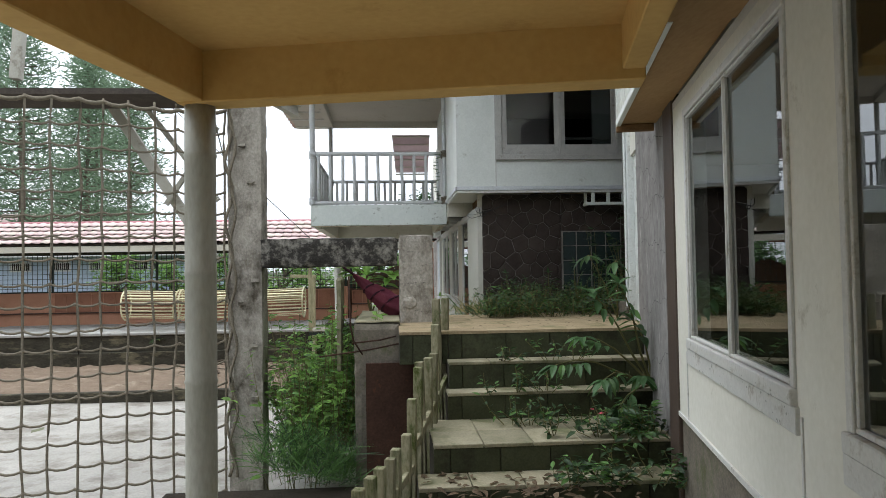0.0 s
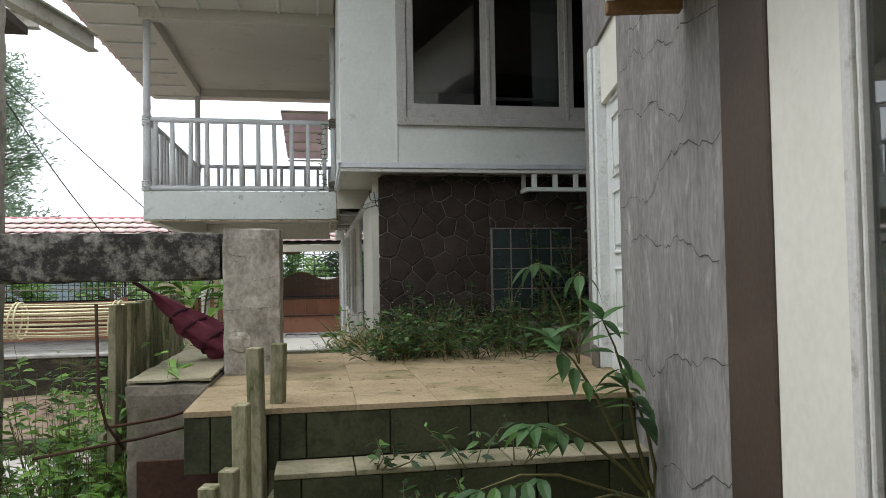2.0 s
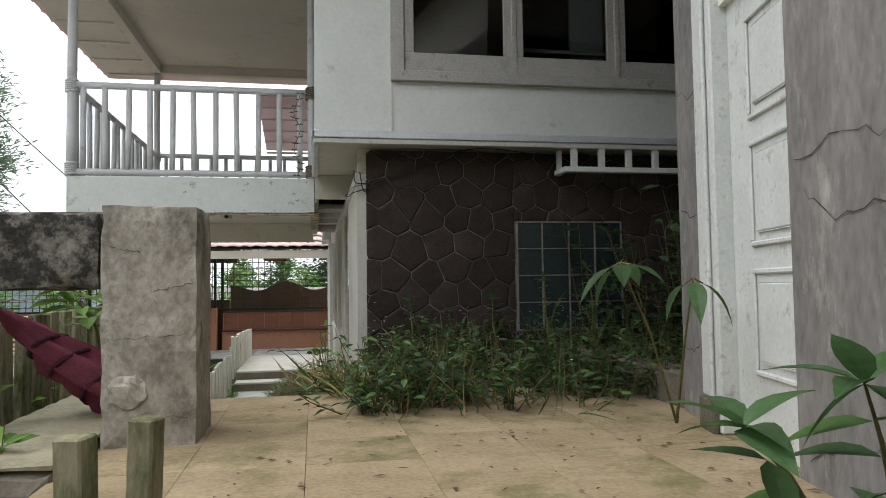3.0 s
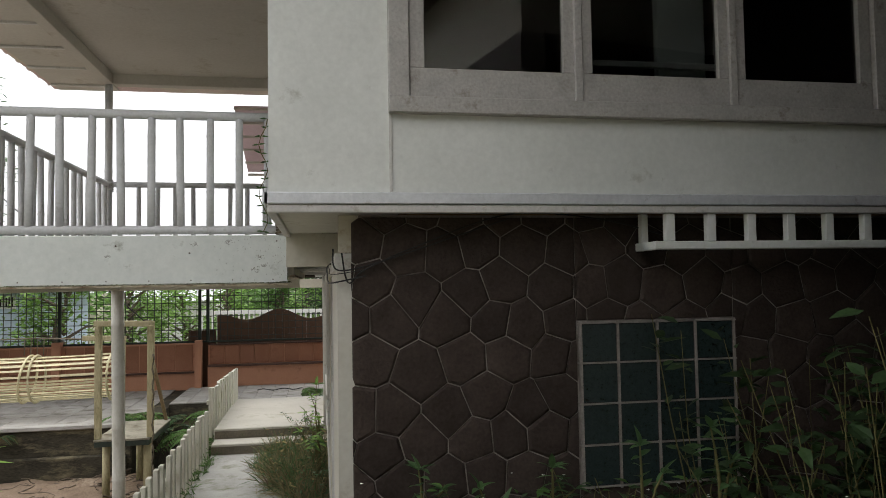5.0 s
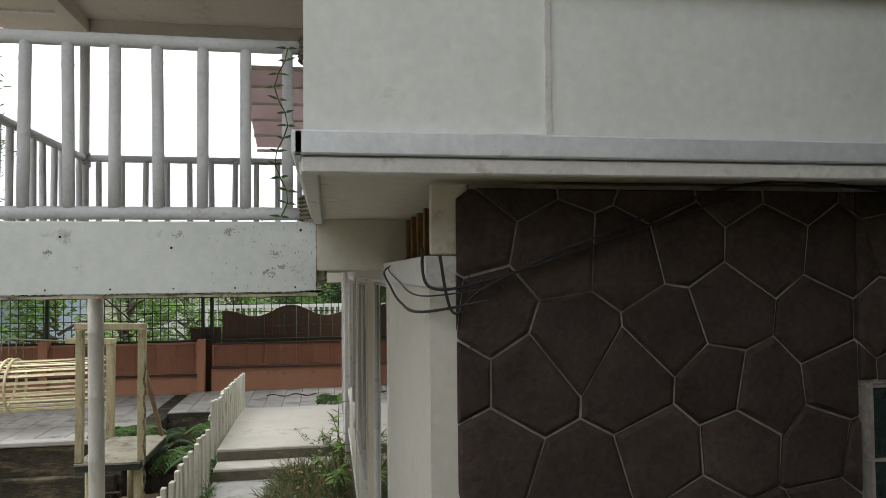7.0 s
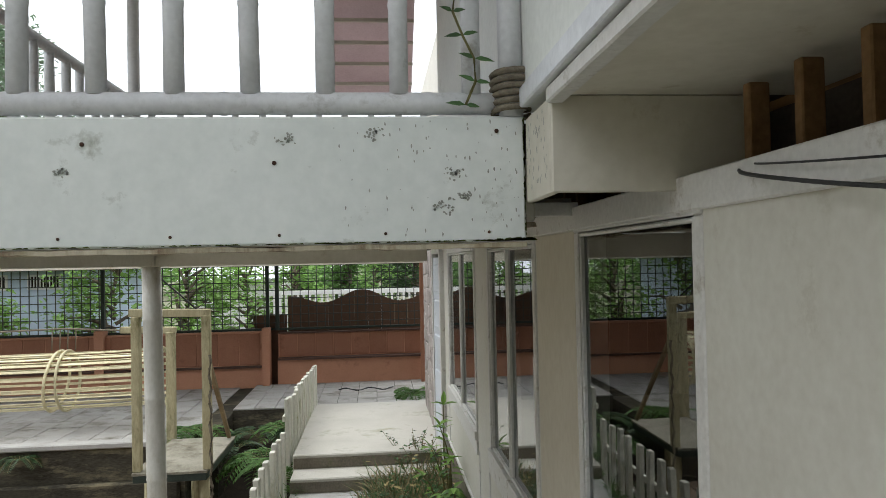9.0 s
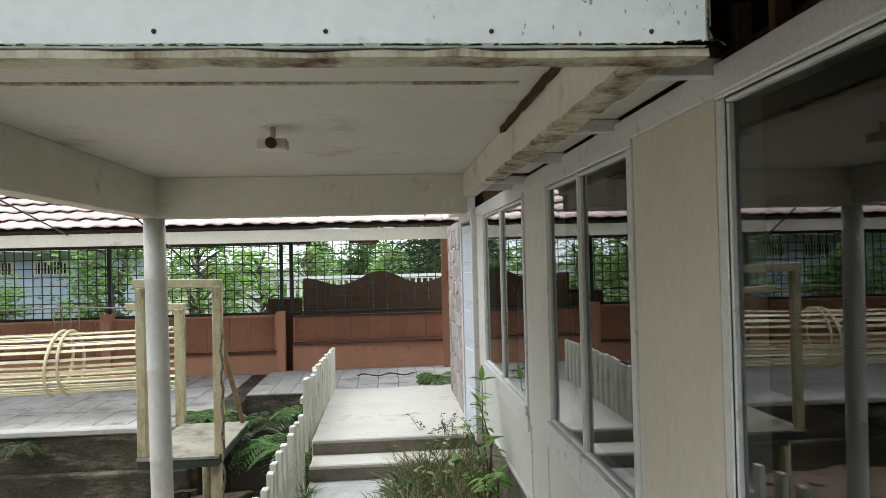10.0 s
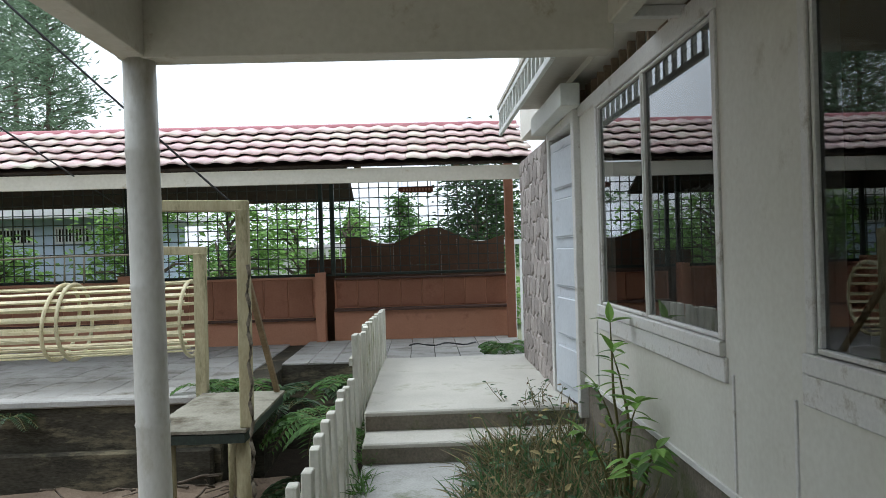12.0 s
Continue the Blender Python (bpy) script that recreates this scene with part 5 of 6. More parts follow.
FENCE_X = [-13.6, -10.4, -7.3, -4.34, -1.53, 1.2]
for x0, x1 in zip(FENCE_X, FENCE_X[1:]):
    f = thing("mesh_fence_panel", ((x0 + x1) / 2, 22.62, 0.95), "dark green welded wire mesh panel on the terrace wall", "fence", "mesh fence panels")
    bm = bm_new()
    box(bm, x0 - 0.03, x0 + 0.03, 22.60, 22.66, 0.93, 2.45, 0.003)
    part("post", bm, M_GREENSTEEL, f)
    bm = bm_new()
    box(bm, x0 + 0.03, x1 - 0.03, 22.61, 22.65, 0.93, 0.97, 0.003)
    part("bottom_rail", bm, M_GREENSTEEL, f)
    bm = bm_new()
    k = x0 + 0.14
    while k < x1 - 0.05:
        bar(bm, (k, 22.63, 0.95), (k, 22.63, 2.4), 0.014, 0.014)
        k += 0.145
    for q in range(10):
        z = 1.06 + 0.145 * q
        bar(bm, (x0, 22.638, z), (x1, 22.638, z), 0.014, 0.014)
    part("wire_mesh", bm, M_WIRE, f)
bm = bm_new()
box(bm, -1.39, -1.33, 22.6, 22.66, 0.93, 2.45, 0.003)
solid("fence_post", bm, M_GREENSTEEL, "dark green steel fence post", "post", "")

scr = thing("board_screen", (0, 22.85, 0.4), "brown board screen with a wavy top edge", "screen")


def wave_top(x):
    return 1.48 + 0.085 * math.cos((x + 1.15) * math.tau / 1.28) + 0.05 * math.cos((x - 0.15) * math.tau / 2.6)


for k in range(10):
    x0 = -1.2 + 0.24 * k
    bm = bm_new()
    pts = [(x0 + 0.001, -1.02)] + [(x0 + 0.239, -1.02)] + [(x0 + 0.239 - 0.238 * q / 5, wave_top(x0 + 0.239 - 0.238 * q / 5)) for q in range(6)]
    f0 = [bm.verts.new((x, 22.85, z)) for x, z in pts]
    f1 = [bm.verts.new((x, 22.87, z)) for x, z in pts]
    bm.faces.new(f0), bm.faces.new(f1[::-1])
    for q in range(len(pts)):
        bm.faces.new((f0[q], f1[q], f1[(q + 1) % len(pts)], f0[(q + 1) % len(pts)]))
    part("board", bm, M_SCREEN, scr)
bm = bm_new()
box(bm, -1.8, -1.22, 22.84, 22.87, -1.02, 1.18, 0.003)
part("low_board", bm, M_SCREEN, scr)

sg = thing("hanging_sign", (-0.12, 22.3, 2.08), "small dull red arrow-shaped sign with worn pale letters", "sign")
bm = bm_new()
f0 = [bm.verts.new((x, 21.98, z)) for x, z in ((-0.37, 2.125), (-0.32, 2.085), (0.13, 2.08), (0.13, 2.16), (-0.32, 2.165))]
f1 = [bm.verts.new((v.co.x, 22.0, v.co.z)) for v in f0]
bm.faces.new(f0), bm.faces.new(f1[::-1])
for q in range(5):
    bm.faces.new((f0[q], f1[q], f1[(q + 1) % 5], f0[(q + 1) % 5]))
part("board", bm, M_RED, sg)
for k in range(9):
    bm = bm_new()
    x = -0.29 + 0.044 * k
    box(bm, x, x + 0.026, 21.976, 21.9795, 2.105, 2.14)
    part("letter_bar", bm, M_TERRA, sg)
bm = bm_new()
tube(bm, [(-0.30, 21.99, 2.16), (-0.30, 21.99, 2.93)], 0.004, 5)
tube(bm, [(0.10, 21.99, 2.16), (0.10, 21.99, 2.93)], 0.004, 5)
part("string", bm, M_CABLE, sg)

# covered walkway roof
bm = bm_new()
vs = [bm.verts.new(p) for p in ((-13.5, 20.42, 2.27), (1.3, 20.42, 2.27), (1.3, 22.0, 2.95), (-13.5, 22.0, 2.95))]
vt = [bm.verts.new(v.co + Vector((0, 0, 0.03))) for v in vs]
bm.faces.new(vs[::-1]), bm.faces.new(vt)
for q in range(4):
    bm.faces.new((vs[q], vs[(q + 1) % 4], vt[(q + 1) % 4], vt[q]))
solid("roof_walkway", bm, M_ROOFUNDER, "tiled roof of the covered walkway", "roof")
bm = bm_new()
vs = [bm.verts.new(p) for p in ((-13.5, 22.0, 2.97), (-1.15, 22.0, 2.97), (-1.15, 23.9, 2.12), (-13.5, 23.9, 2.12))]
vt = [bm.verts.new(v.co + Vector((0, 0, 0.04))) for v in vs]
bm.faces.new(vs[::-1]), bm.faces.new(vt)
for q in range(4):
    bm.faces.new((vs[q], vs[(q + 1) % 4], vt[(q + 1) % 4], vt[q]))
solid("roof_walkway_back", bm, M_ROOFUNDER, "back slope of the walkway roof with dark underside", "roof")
one_box("fascia_walkway", (-13.5, 1.28, 20.38, 20.415, 2.08, 2.25), M_BEAMCREAM, "pale fascia board under the walkway tiles", "fascia", 0.004)
bm = bm_new()
for k in range(12):
    x = -12.8 + 1.2 * k
    bar(bm, (x, 20.45, 2.18), (x, 22.0, 2.86), 0.06, 0.08)
solid("walkway_rafters", bm, M_JOIST, "dark rafters under the walkway roof", "rafter")
bm = bm_new()
tube(bm, [(-13.5, 22.0, 3.0), (1.32, 22.0, 3.0)], 0.06, 10)
solid("ridge_cap", bm, M_RIDGE, "rounded reddish ridge cap of the walkway roof", "ridge", "")

# bamboo cage tunnel
random.seed(8)
cg = thing("bamboo_cage", (-4.7, 19.6, 0.2), "long yellow bamboo slat tunnel hanging over the terrace", "cage")
CY, CZ, CR = 19.55, 0.66, 0.36
for k in range(21):
    an = k * math.tau / 21 + rnd(-0.05, 0.05)
    bm = bm_new()
    pts = []
    x = -7.15
    for q in range(9):
        x = -7.15 + 4.72 * q / 8
        rr = CR + rnd(-0.008, 0.008)
        pts.append((x, CY + math.cos(an) * rr, CZ - 0.04 * math.sin(q / 8 * math.pi) + math.sin(an) * rr))
    for p, q in zip(pts, pts[1:]):
        bar(bm, p, q, 0.012, 0.032, 0, up=(0, -math.sin(an), math.cos(an)))
    part("slat", bm, M_BAMBOO, cg)
for x in (-7.12, -5.78, -5.66, -3.80, -3.66, -2.46):
    bm = bm_new()
    tl = 0.05 if x in (-3.80, -5.78) else 0.0
    tube(bm, [(x + tl * math.sin(q * math.tau / 36), CY + math.cos(q * math.tau / 36) * (CR + 0.025), CZ - 0.03 + math.sin(q * math.tau / 36) * (CR + 0.03)) for q in range(37)], 0.02, 7, False)
    part("hoop", bm, M_BAMBOO, cg)
for x in (-3.86, -3.76, -3.66, -3.56, -5.75):
    bm = bm_new()
    tube(bm, [(x, CY, CZ + CR), (x + 0.01, CY, 1.32)], 0.008, 5)
    part("hanger", bm, M_ROPE, cg)
bm = bm_new()
tube(bm, [(-8.0, CY, 1.25), (-5.0, CY, 1.28), (-3.7, CY, 1.31), (-2.12, 18.75, 1.30)], 0.012, 6)
part("carrying_rope", bm, M_ROPE, cg)

# timber frame with platform beside the path
tf = thing("timber_frame", (-1.7, 17.5, -0.95), "yellowed timber swing frame on a small platform", "frame")
for x, y, z0, z1, w in ((-1.33, 17.2, 0.04, 1.60, 0.085), (-2.02, 17.2, 0.04, 1.60, 0.085), (-2.12, 18.75, -0.06, 1.30, 0.1)):
    bm = bm_new()
    bar(bm, (x, y, z0), (x + rnd(-0.01, 0.01), y, z1), w, w, 0.008, up=(0, 1, 0))
    part("post", bm, M_TIMBER, tf)
for a, b in (((-2.08, 17.2, 1.64), (-1.28, 17.2, 1.62)), ((-2.7, 18.75, 1.34), (-2.05, 18.75, 1.32)), ((-1.35, 17.26, 1.25), (-1.38, 18.5, 0.04))):
    bm = bm_new()
    lean = a[2] == 1.25
    bar(bm, a, b, 0.045 if lean else 0.07, 0.05 if lean else 0.08, 0.006)
    part("brace" if lean else "beam", bm, M_OLDWOOD if lean else M_TIMBER, tf, "brown leaning brace" if lean else "")
bm = bm_new()
rough_box(bm, (-2.06, -1.32, 17.12, 18.55, 0.012, 0.04), amp=0.003)
plat = part("platform", bm, M_PLATFORM, tf, "weathered board platform with a dark ring stain")
bm = bm_new()
box(bm, -2.05, -1.33, 17.13, 17.18, -0.06, 0.008, 0.004)
box(bm, -1.38, -1.33, 17.18, 18.5, -0.06, 0.008, 0.004)
part("edge_beam", bm, M_GREENSTEEL, tf, "dark steel edge beam")
for x, y in ((-1.40, 17.35), (-1.95, 17.35), (-1.75, 18.4)):
    bm = bm_new()
    tube(bm, [(x, y, -0.95), (x, y, 0.01)], 0.055, 12)
    part("leg", bm, M_TIMBER, tf)
bm = bm_new()
tube(bm, [(-1.28 + 0.012 * math.sin(q * 1.7), 17.13, 1.2 - q * 0.07) for q in range(31)], 0.014, 6)
part("rope", bm, M_ROPE, tf)
cable("stay_rope", [(-1.33, 17.2, 1.58), (-2.85, 16.95, 3.06), (-5.5, 16.6, 5.7)], 0.009, "dark stay rope running up from the timber frame")
cable("stay_rope", [(-4.3, 22.35, 2.0), (-3.7, 18.0, 2.53), (-3.2, 14.4, 3.0), (-2.5, 10.0, 3.6)], 0.009, "dark stay rope running to the mesh fence")
bm = bm_new()
tube(bm, [(-1.2, 16.6, -0.95), (-0.8, 18.2, -0.2)], 0.03, 8)
solid("fallen_pole", bm, M_STEELBEAM, "old pole leaning in the dark gap beside the path", "pole", "")
hs = thing("garden_hose", (0.2, 21.9, -0.02), "thin dark hose lying on the tiles by the wall", "hose")
bm = bm_new()
tube(bm, [(-0.25 + 0.06 * q, 21.7 + 0.12 * math.sin(q * 0.9), -0.01 + 0.01 * abs(math.sin(q))) for q in range(16)], 0.014, 6)
part("tube", bm, M_CABLE, hs)

# ---- far houses ----
h = thing("blue_house", (-10, 29, -1.0), "pale blue house with a white-edged flat roof", "house")
bm = bm_new()
box(bm, -15, -6.6, 27.2, 32, -1.0, 2.15)
part("wall", bm, M_BLUE, h)
bm = bm_new()
box(bm, -15.5, -5.7, 26.6, 32.5, 2.15, 2.35)
part("roof", bm, M_FARWHITE, h)
for x in (-14.0, -12.6, -11.2, -9.8, -8.9, -7.7):
    bm = bm_new()
    box(bm, x, x + 0.75, 27.15, 27.2, 1.62, 1.98, 0.004)
    wd = part("window", bm, M_FARWHITE, h)
    # Dark sheet on the wall; the opening's inner shade is its colour.
    bm = bm_new()
    box(bm, x + 0.05, x + 0.70, 27.13, 27.15, 1.67, 1.93)
    part("opening", bm, M_DARK, wd)
    for k in range(9):
        bm = bm_new()
        box(bm, x + 0.08 + 0.07 * k, x + 0.10 + 0.07 * k, 27.11, 27.13, 1.67, 1.93)
        part("slat", bm, M_FARWHITE, wd)
h = thing("white_house", (-5.5, 41, -1.0), "white house with a pale corrugated roof", "house")
bm = bm_new()
box(bm, -7.2, -3.6, 40, 44, -1.0, 1.6)
part("wall", bm, M_FARWHITE, h)
bm = bm_new()
prev = None
for k in range(60):
    x = -7.6 + 4.4 * k / 59
    z = 0.06 * (k % 2)
    pr = [bm.verts.new((x, 39.2, 1.5 + z)), bm.verts.new((x, 43, 3.1 + z))]
    if prev:
        bm.faces.new((prev[0], pr[0], pr[1], prev[1]))
    prev = pr
part("roof", bm, M_ALU, h)
h = thing("hip_roof_house", (-19, 36, -1.0), "far house with a reddish hipped tile roof", "house")
bm = bm_new()
box(bm, -25, -13, 33, 40, -1.0, 2.4)
part("wall", bm, M_FARWHITE, h)
bm = bm_new()
lo = [bm.verts.new(p) for p in ((-25.8, 32.2, 2.3), (-12.2, 32.2, 2.3), (-12.2, 40.8, 2.3), (-25.8, 40.8, 2.3))]
hi = [bm.verts.new(p) for p in ((-21, 36.5, 4.6), (-17, 36.5, 4.6))]
bm.faces.new((lo[0], lo[1], hi[1], hi[0])), bm.faces.new((lo[1], lo[2], hi[1])), bm.faces.new((lo[2], lo[3], hi[0], hi[1])), bm.faces.new((lo[3], lo[0], hi[0])), bm.faces.new(lo[::-1])
part("roof", bm, M_ROOFTILE, h)
wf = thing("white_railing", (0.5, 27, 0.2), "long white picket railing beyond the screen", "railing")
for k in range(46):
    bm = bm_new()
    x = -2.2 + 0.14 * k
    box(bm, x, x + 0.05, 27.0, 27.04, -1.02, 1.42)
    part("picket", bm, M_FARWHITE, wf)
bm = bm_new()
box(bm, -2.3, 4.2, 26.98, 27.06, 1.36, 1.46)
part("rail", bm, M_FARWHITE, wf)
# ---- plants ----
class Leaves:
    """Collects leaf blades as plain lists, for one mesh."""

    def __init__(self):
        self.v, self.f = [], []

    def blade(self, base, way, normal, length, width, bend=0.25, segs=2):
        """A pointed leaf folded along its midrib, drooping by bend."""
        way = way.normalized()
        side = way.cross(normal)
        side = side.normalized() if side.length > 1e-4 else Vector((1, 0, 0))
        nrm = side.cross(way)
        o = len(self.v)
        if segs == 1:
            m = base + way * (length * 0.45)
            tip = base + way * length - nrm * (bend * length * 0.5)
            self.v += [base, m + side * (width / 2) + nrm * (width * 0.15), tip, m - side * (width / 2) + nrm * (width * 0.15)]
            self.f += [(o, o + 1, o + 2), (o, o + 2, o + 3)]
            return
        self.v.append(base)
        for k in range(1, segs + 1):
            t = k / (segs + 1)
            w = width / 2 * math.sin(math.pi * t ** 0.75)
            c = base + way * (length * t) - nrm * (bend * length * t * t)
            self.v += [c, c + side * w + nrm * (w * 0.25), c - side * w + nrm * (w * 0.25)]
        self.v.append(base + way * length - nrm * (bend * length))
        e = len(self.v) - 1
        self.f += [(o, o + 2, o + 1), (o, o + 1, o + 3)]
        for k in range(segs - 1):
            a, b = o + 1 + 3 * k, o + 4 + 3 * k
            self.f += [(a, a + 1, b + 1, b), (a, b, b + 2, a + 2)]
        a = o + 1 + 3 * (segs - 1)
        self.f += [(a, a + 1, e), (a, e, a + 2)]

    def done(self, name, material, parent=None, label=""):
        me = bpy.data.meshes.new(name)
        me.from_pydata([tuple(p) for p in self.v], [], self.f)
        me.materials.append(material)
        ob = new(name, me)
        attach(ob, parent)
        return tagged(ob, label)


def any_way(up=0.0):
    a = rnd(0, math.tau)
    return Vector((math.cos(a), math.sin(a), up)).normalized()


def weeds(name, spots, label, material, per=60, size=(0.03, 0.07), height=(0.1, 0.4), spread=0.18, stem_mat=None, stuff=True, aspect=0.42, second=None):
    """Many-stemmed low weeds: each spot gives several stems carrying small leaves."""
    base = spots[0]
    t = thing(name, base, label, "weeds", "", "stuff" if stuff else "")
    lv, lv2, st = Leaves(), Leaves(), bm_new()
    for x, y, z, k in spots:
        for s in range(max(2, int(5 * k))):
            h = rnd(*height) * (0.6 + 0.4 * k)
            a = any_way() * rnd(0, spread)
            p0 = Vector((x, y, z)) + a * 0.6
            p1 = p0 + Vector((a.x * 1.3, a.y * 1.3, h))
            mid = p0.lerp(p1, 0.5) + any_way() * 0.03
            tube(st, [p0, mid, p1], [0.004, 0.003, 0.002], 4, False)
            for q in range(int(per * k / 5)):
                u = rnd(0.15, 1.05)
                c = p0.lerp(mid, u * 2) if u < 0.5 else mid.lerp(p1, min(1.1, u * 2 - 1))
                L = rnd(*size)
                way = any_way(rnd(-0.3, 0.7))
                (lv2 if second and random.random() < 0.3 else lv).blade(c + way * 0.01, way, any_way(1.6), L, L * aspect, rnd(0, 0.4), 2)
    part("stem", st, stem_mat or M_STEM, t)
    lv.done("foliage", material, t)
    if second:
        lv2.done("foliage", second, t)
    return t


def grass(name, spots, label, material, count=60, length=(0.15, 0.45), width=0.008, spread=0.15, second=None):
    t = thing(name, spots[0][:3], label, "grass", "", "stuff")
    lv, lv2 = Leaves(), Leaves()
    for x, y, z, k in spots:
        for q in range(int(count * k)):
            p = Vector((x, y, z)) + any_way() * rnd(0, spread)
            L = rnd(*length) * (0.7 + 0.3 * k)
            (lv2 if second and random.random() < 0.4 else lv).blade(p, any_way(rnd(0.3, 2.2)), any_way(0.8), L, width * rnd(0.7, 1.6), rnd(0.3, 1.0), 3)
    lv.done("blades", material, t)
    if second:
        lv2.done("blades", second, t, "dry blades")
    return t


def sapling(name, base, label, branches, material, leaf_len=0.16, category="shrub", pairs=5, droop=0.35, second=None):
    """A shrub with woody stems; each branch ends in a spray of large pointed leaflets."""
    t = thing(name, base, label, category)
    st = bm_new()
    lv, lv2 = Leaves(), Leaves()
    b0 = Vector(base)
    for end, n in branches:
        e = Vector(end)
        mid = b0.lerp(e, 0.55) + Vector((rnd(-0.05, 0.05), rnd(-0.05, 0.05), 0.10 * (e - b0).length))
        pts = [b0, b0.lerp(mid, 0.5) + any_way() * 0.02, mid, mid.lerp(e, 0.5) + Vector((0, 0, 0.03)), e]
        tube(st, pts, [0.012, 0.010, 0.008, 0.005, 0.003], 6, False)
        run = (e - mid).normalized()
        for k in range(n):
            c = mid.lerp(e, 0.25 + 0.75 * k / max(1, n - 1))
            for s in (-1, 1):
                side = run.cross(Vector((0, 0, 1))).normalized() * s
                way = side * rnd(0.6, 1.0) + run * rnd(0.3, 0.9) + Vector((0, 0, -droop * rnd(0.4, 1.5)))
                L = leaf_len * rnd(0.7, 1.2)
                (lv2 if second and random.random() < 0.35 else lv).blade(c, way, Vector((rnd(-0.3, 0.3), rnd(-0.3, 0.3), 1)), L, L * 0.38, rnd(0.1, 0.45), 4)
        lv.blade(e, run + Vector((0, 0, -0.3)), Vector((0, 0, 1)), leaf_len * 1.1, leaf_len * 0.4, 0.3, 4)
        for k in range(3):
            way = any_way(-0.2) + run * 0.8
            lv.blade(e, way, Vector((0, 0, 1)), leaf_len, leaf_len * 0.36, 0.4, 4)
    part("stem", st, M_STEM, t)
    lv.done("leaves", material, t)
    if second:
        lv2.done("leaves", second, t, "yellow-green young leaves")
    return t


random.seed(31)
# shrub at the right-hand end of the steps, hanging over them
sapling("walnut_shrub", (2.16, 6.15, 0.375), "leafy shrub with long drooping leaflets growing from the step edge",
        [((1.22, 5.75, 0.62), 5), ((1.60, 5.7, 0.50), 4), ((1.60, 5.98, 1.18), 4), ((1.82, 5.93, 1.26), 4), ((1.95, 6.0, 0.95), 4), ((1.98, 5.85, 0.5), 4), ((1.5, 5.95, 0.82), 4), ((1.68, 5.6, 0.28), 4)],
        L_SHADE, 0.17, droop=0.6, second=L_MID)
palm = thing("broadleaf_shrub", (2.34, 7.62, 0.85), "tall shrub with broad drooping leaves beside the planter", "shrub")
st, lv = bm_new(), Leaves()
for ex, ey, ez, count, size in ((1.93, 7.24, 1.53, 6, 0.175), (2.2, 7.2, 1.47, 3, 0.18)):
    b0, e = Vector((2.34, 7.62, 0.85)), Vector((ex, ey, ez))
    tube(st, [b0, b0.lerp(e, 0.5) + Vector((0.02, 0.03, 0.05)), e], [0.007, 0.005, 0.003], 6, False)
    for q in range(count):
        a = q * math.tau / count + rnd(-0.3, 0.3)
        way = Vector((math.cos(a), math.sin(a) - 0.25, rnd(-0.75, -0.1)))
        foot = e + way.normalized() * 0.04
        tube(st, [e, foot], 0.003, 4, False)
        lv.blade(foot, way, Vector((0, 0, 1)) + way * 0.2, size * rnd(0.75, 1.15), size * 0.37, rnd(0.2, 0.5), 5)
part("stem", st, M_STEM, palm)
lv.done("leaves", L_SHADE, palm)
sapling("young_plant", (1.02, 15.85, -0.28), "tall weedy plant with yellow-green leaves against the white wall",
        [((0.92, 15.7, 0.72), 5), ((0.85, 15.75, 0.52), 5), ((1.0, 15.55, 0.48), 5), ((0.78, 15.8, 0.28), 4), ((0.98, 15.95, 0.84), 4), ((0.9, 15.4, 0.25), 4), ((0.98, 15.2, 0.35), 5)], L_BRIGHT, 0.12, second=L_MID)
sapling("broadleaf_plant", (-0.35, 9.2, 0.85), "young broadleaf plant behind the concrete post",
        [((-0.55, 9.0, 1.45), 4), ((-0.25, 9.1, 1.52), 4), ((-0.4, 9.3, 1.35), 4), ((-0.1, 9.0, 1.35), 4)], L_BRIGHT, 0.26)

random.seed(40)
vine = thing("balcony_vine", (0.70, 11.53, 2.5), "thin leafy vine twining up the balcony corner", "vine")
st, lv = bm_new(), Leaves()
pts = [Vector((0.66 + 0.03 * math.sin(q * 1.1), 11.52, 2.5 + 0.06 * q)) for q in range(14)]
tube(st, pts, 0.0035, 5, False)
for q, p in enumerate(pts):
    for s_ in (-1, 1):
        lv.blade(p, Vector((s_, -0.3, rnd(-0.1, 0.5))), Vector((0, -1, 0.3)), rnd(0.03, 0.055), 0.014, 0.3, 2)
part("stem", st, M_STEM, vine)
lv.done("leaves", L_SHADE, vine)

# small weeds on the step treads
random.seed(32)
step_spots = []
for (x, y, z, k) in ((0.85, 6.19, 0.605, 0.8), (0.95, 5.97, 0.375, 1.0), (1.2, 5.95, 0.375, 1.0), (0.72, 5.98, 0.375, 0.6), (1.0, 5.72, 0.155, 1.1), (0.88, 5.74, 0.155, 1.0), (1.15, 5.72, 0.155, 1.1), (1.42, 5.7, 0.155, 0.8),
                     (1.5, 6.18, 0.605, 0.8), (1.3, 6.17, 0.605, 0.8), (1.8, 5.9, 0.375, 0.7)):
    step_spots.append((x, y, z, k))
weeds("step_weeds", step_spots, "small dark weeds rooted in the step joints", L_DARK, per=50, size=(0.035, 0.075), height=(0.08, 0.24), spread=0.14, second=L_MID)
spots = [(rnd(0.95, 1.75), rnd(4.6, 5.35), -0.05 if rnd(0, 1) < 0.5 else 0.1, rnd(0.7, 1.2)) for _ in range(13)]
spots += [(rnd(1.55, 1.9), rnd(5.2, 5.6), 0.15, 1.0) for _ in range(5)]
weeds("foot_weeds", [(x, y, 0.155 if y > 5.17 else -0.045, k) for x, y, z, k in spots], "tangle of leafy weeds at the foot of the steps", L_DARK, per=55, size=(0.04, 0.10), height=(0.08, 0.24), spread=0.2, second=L_MID)
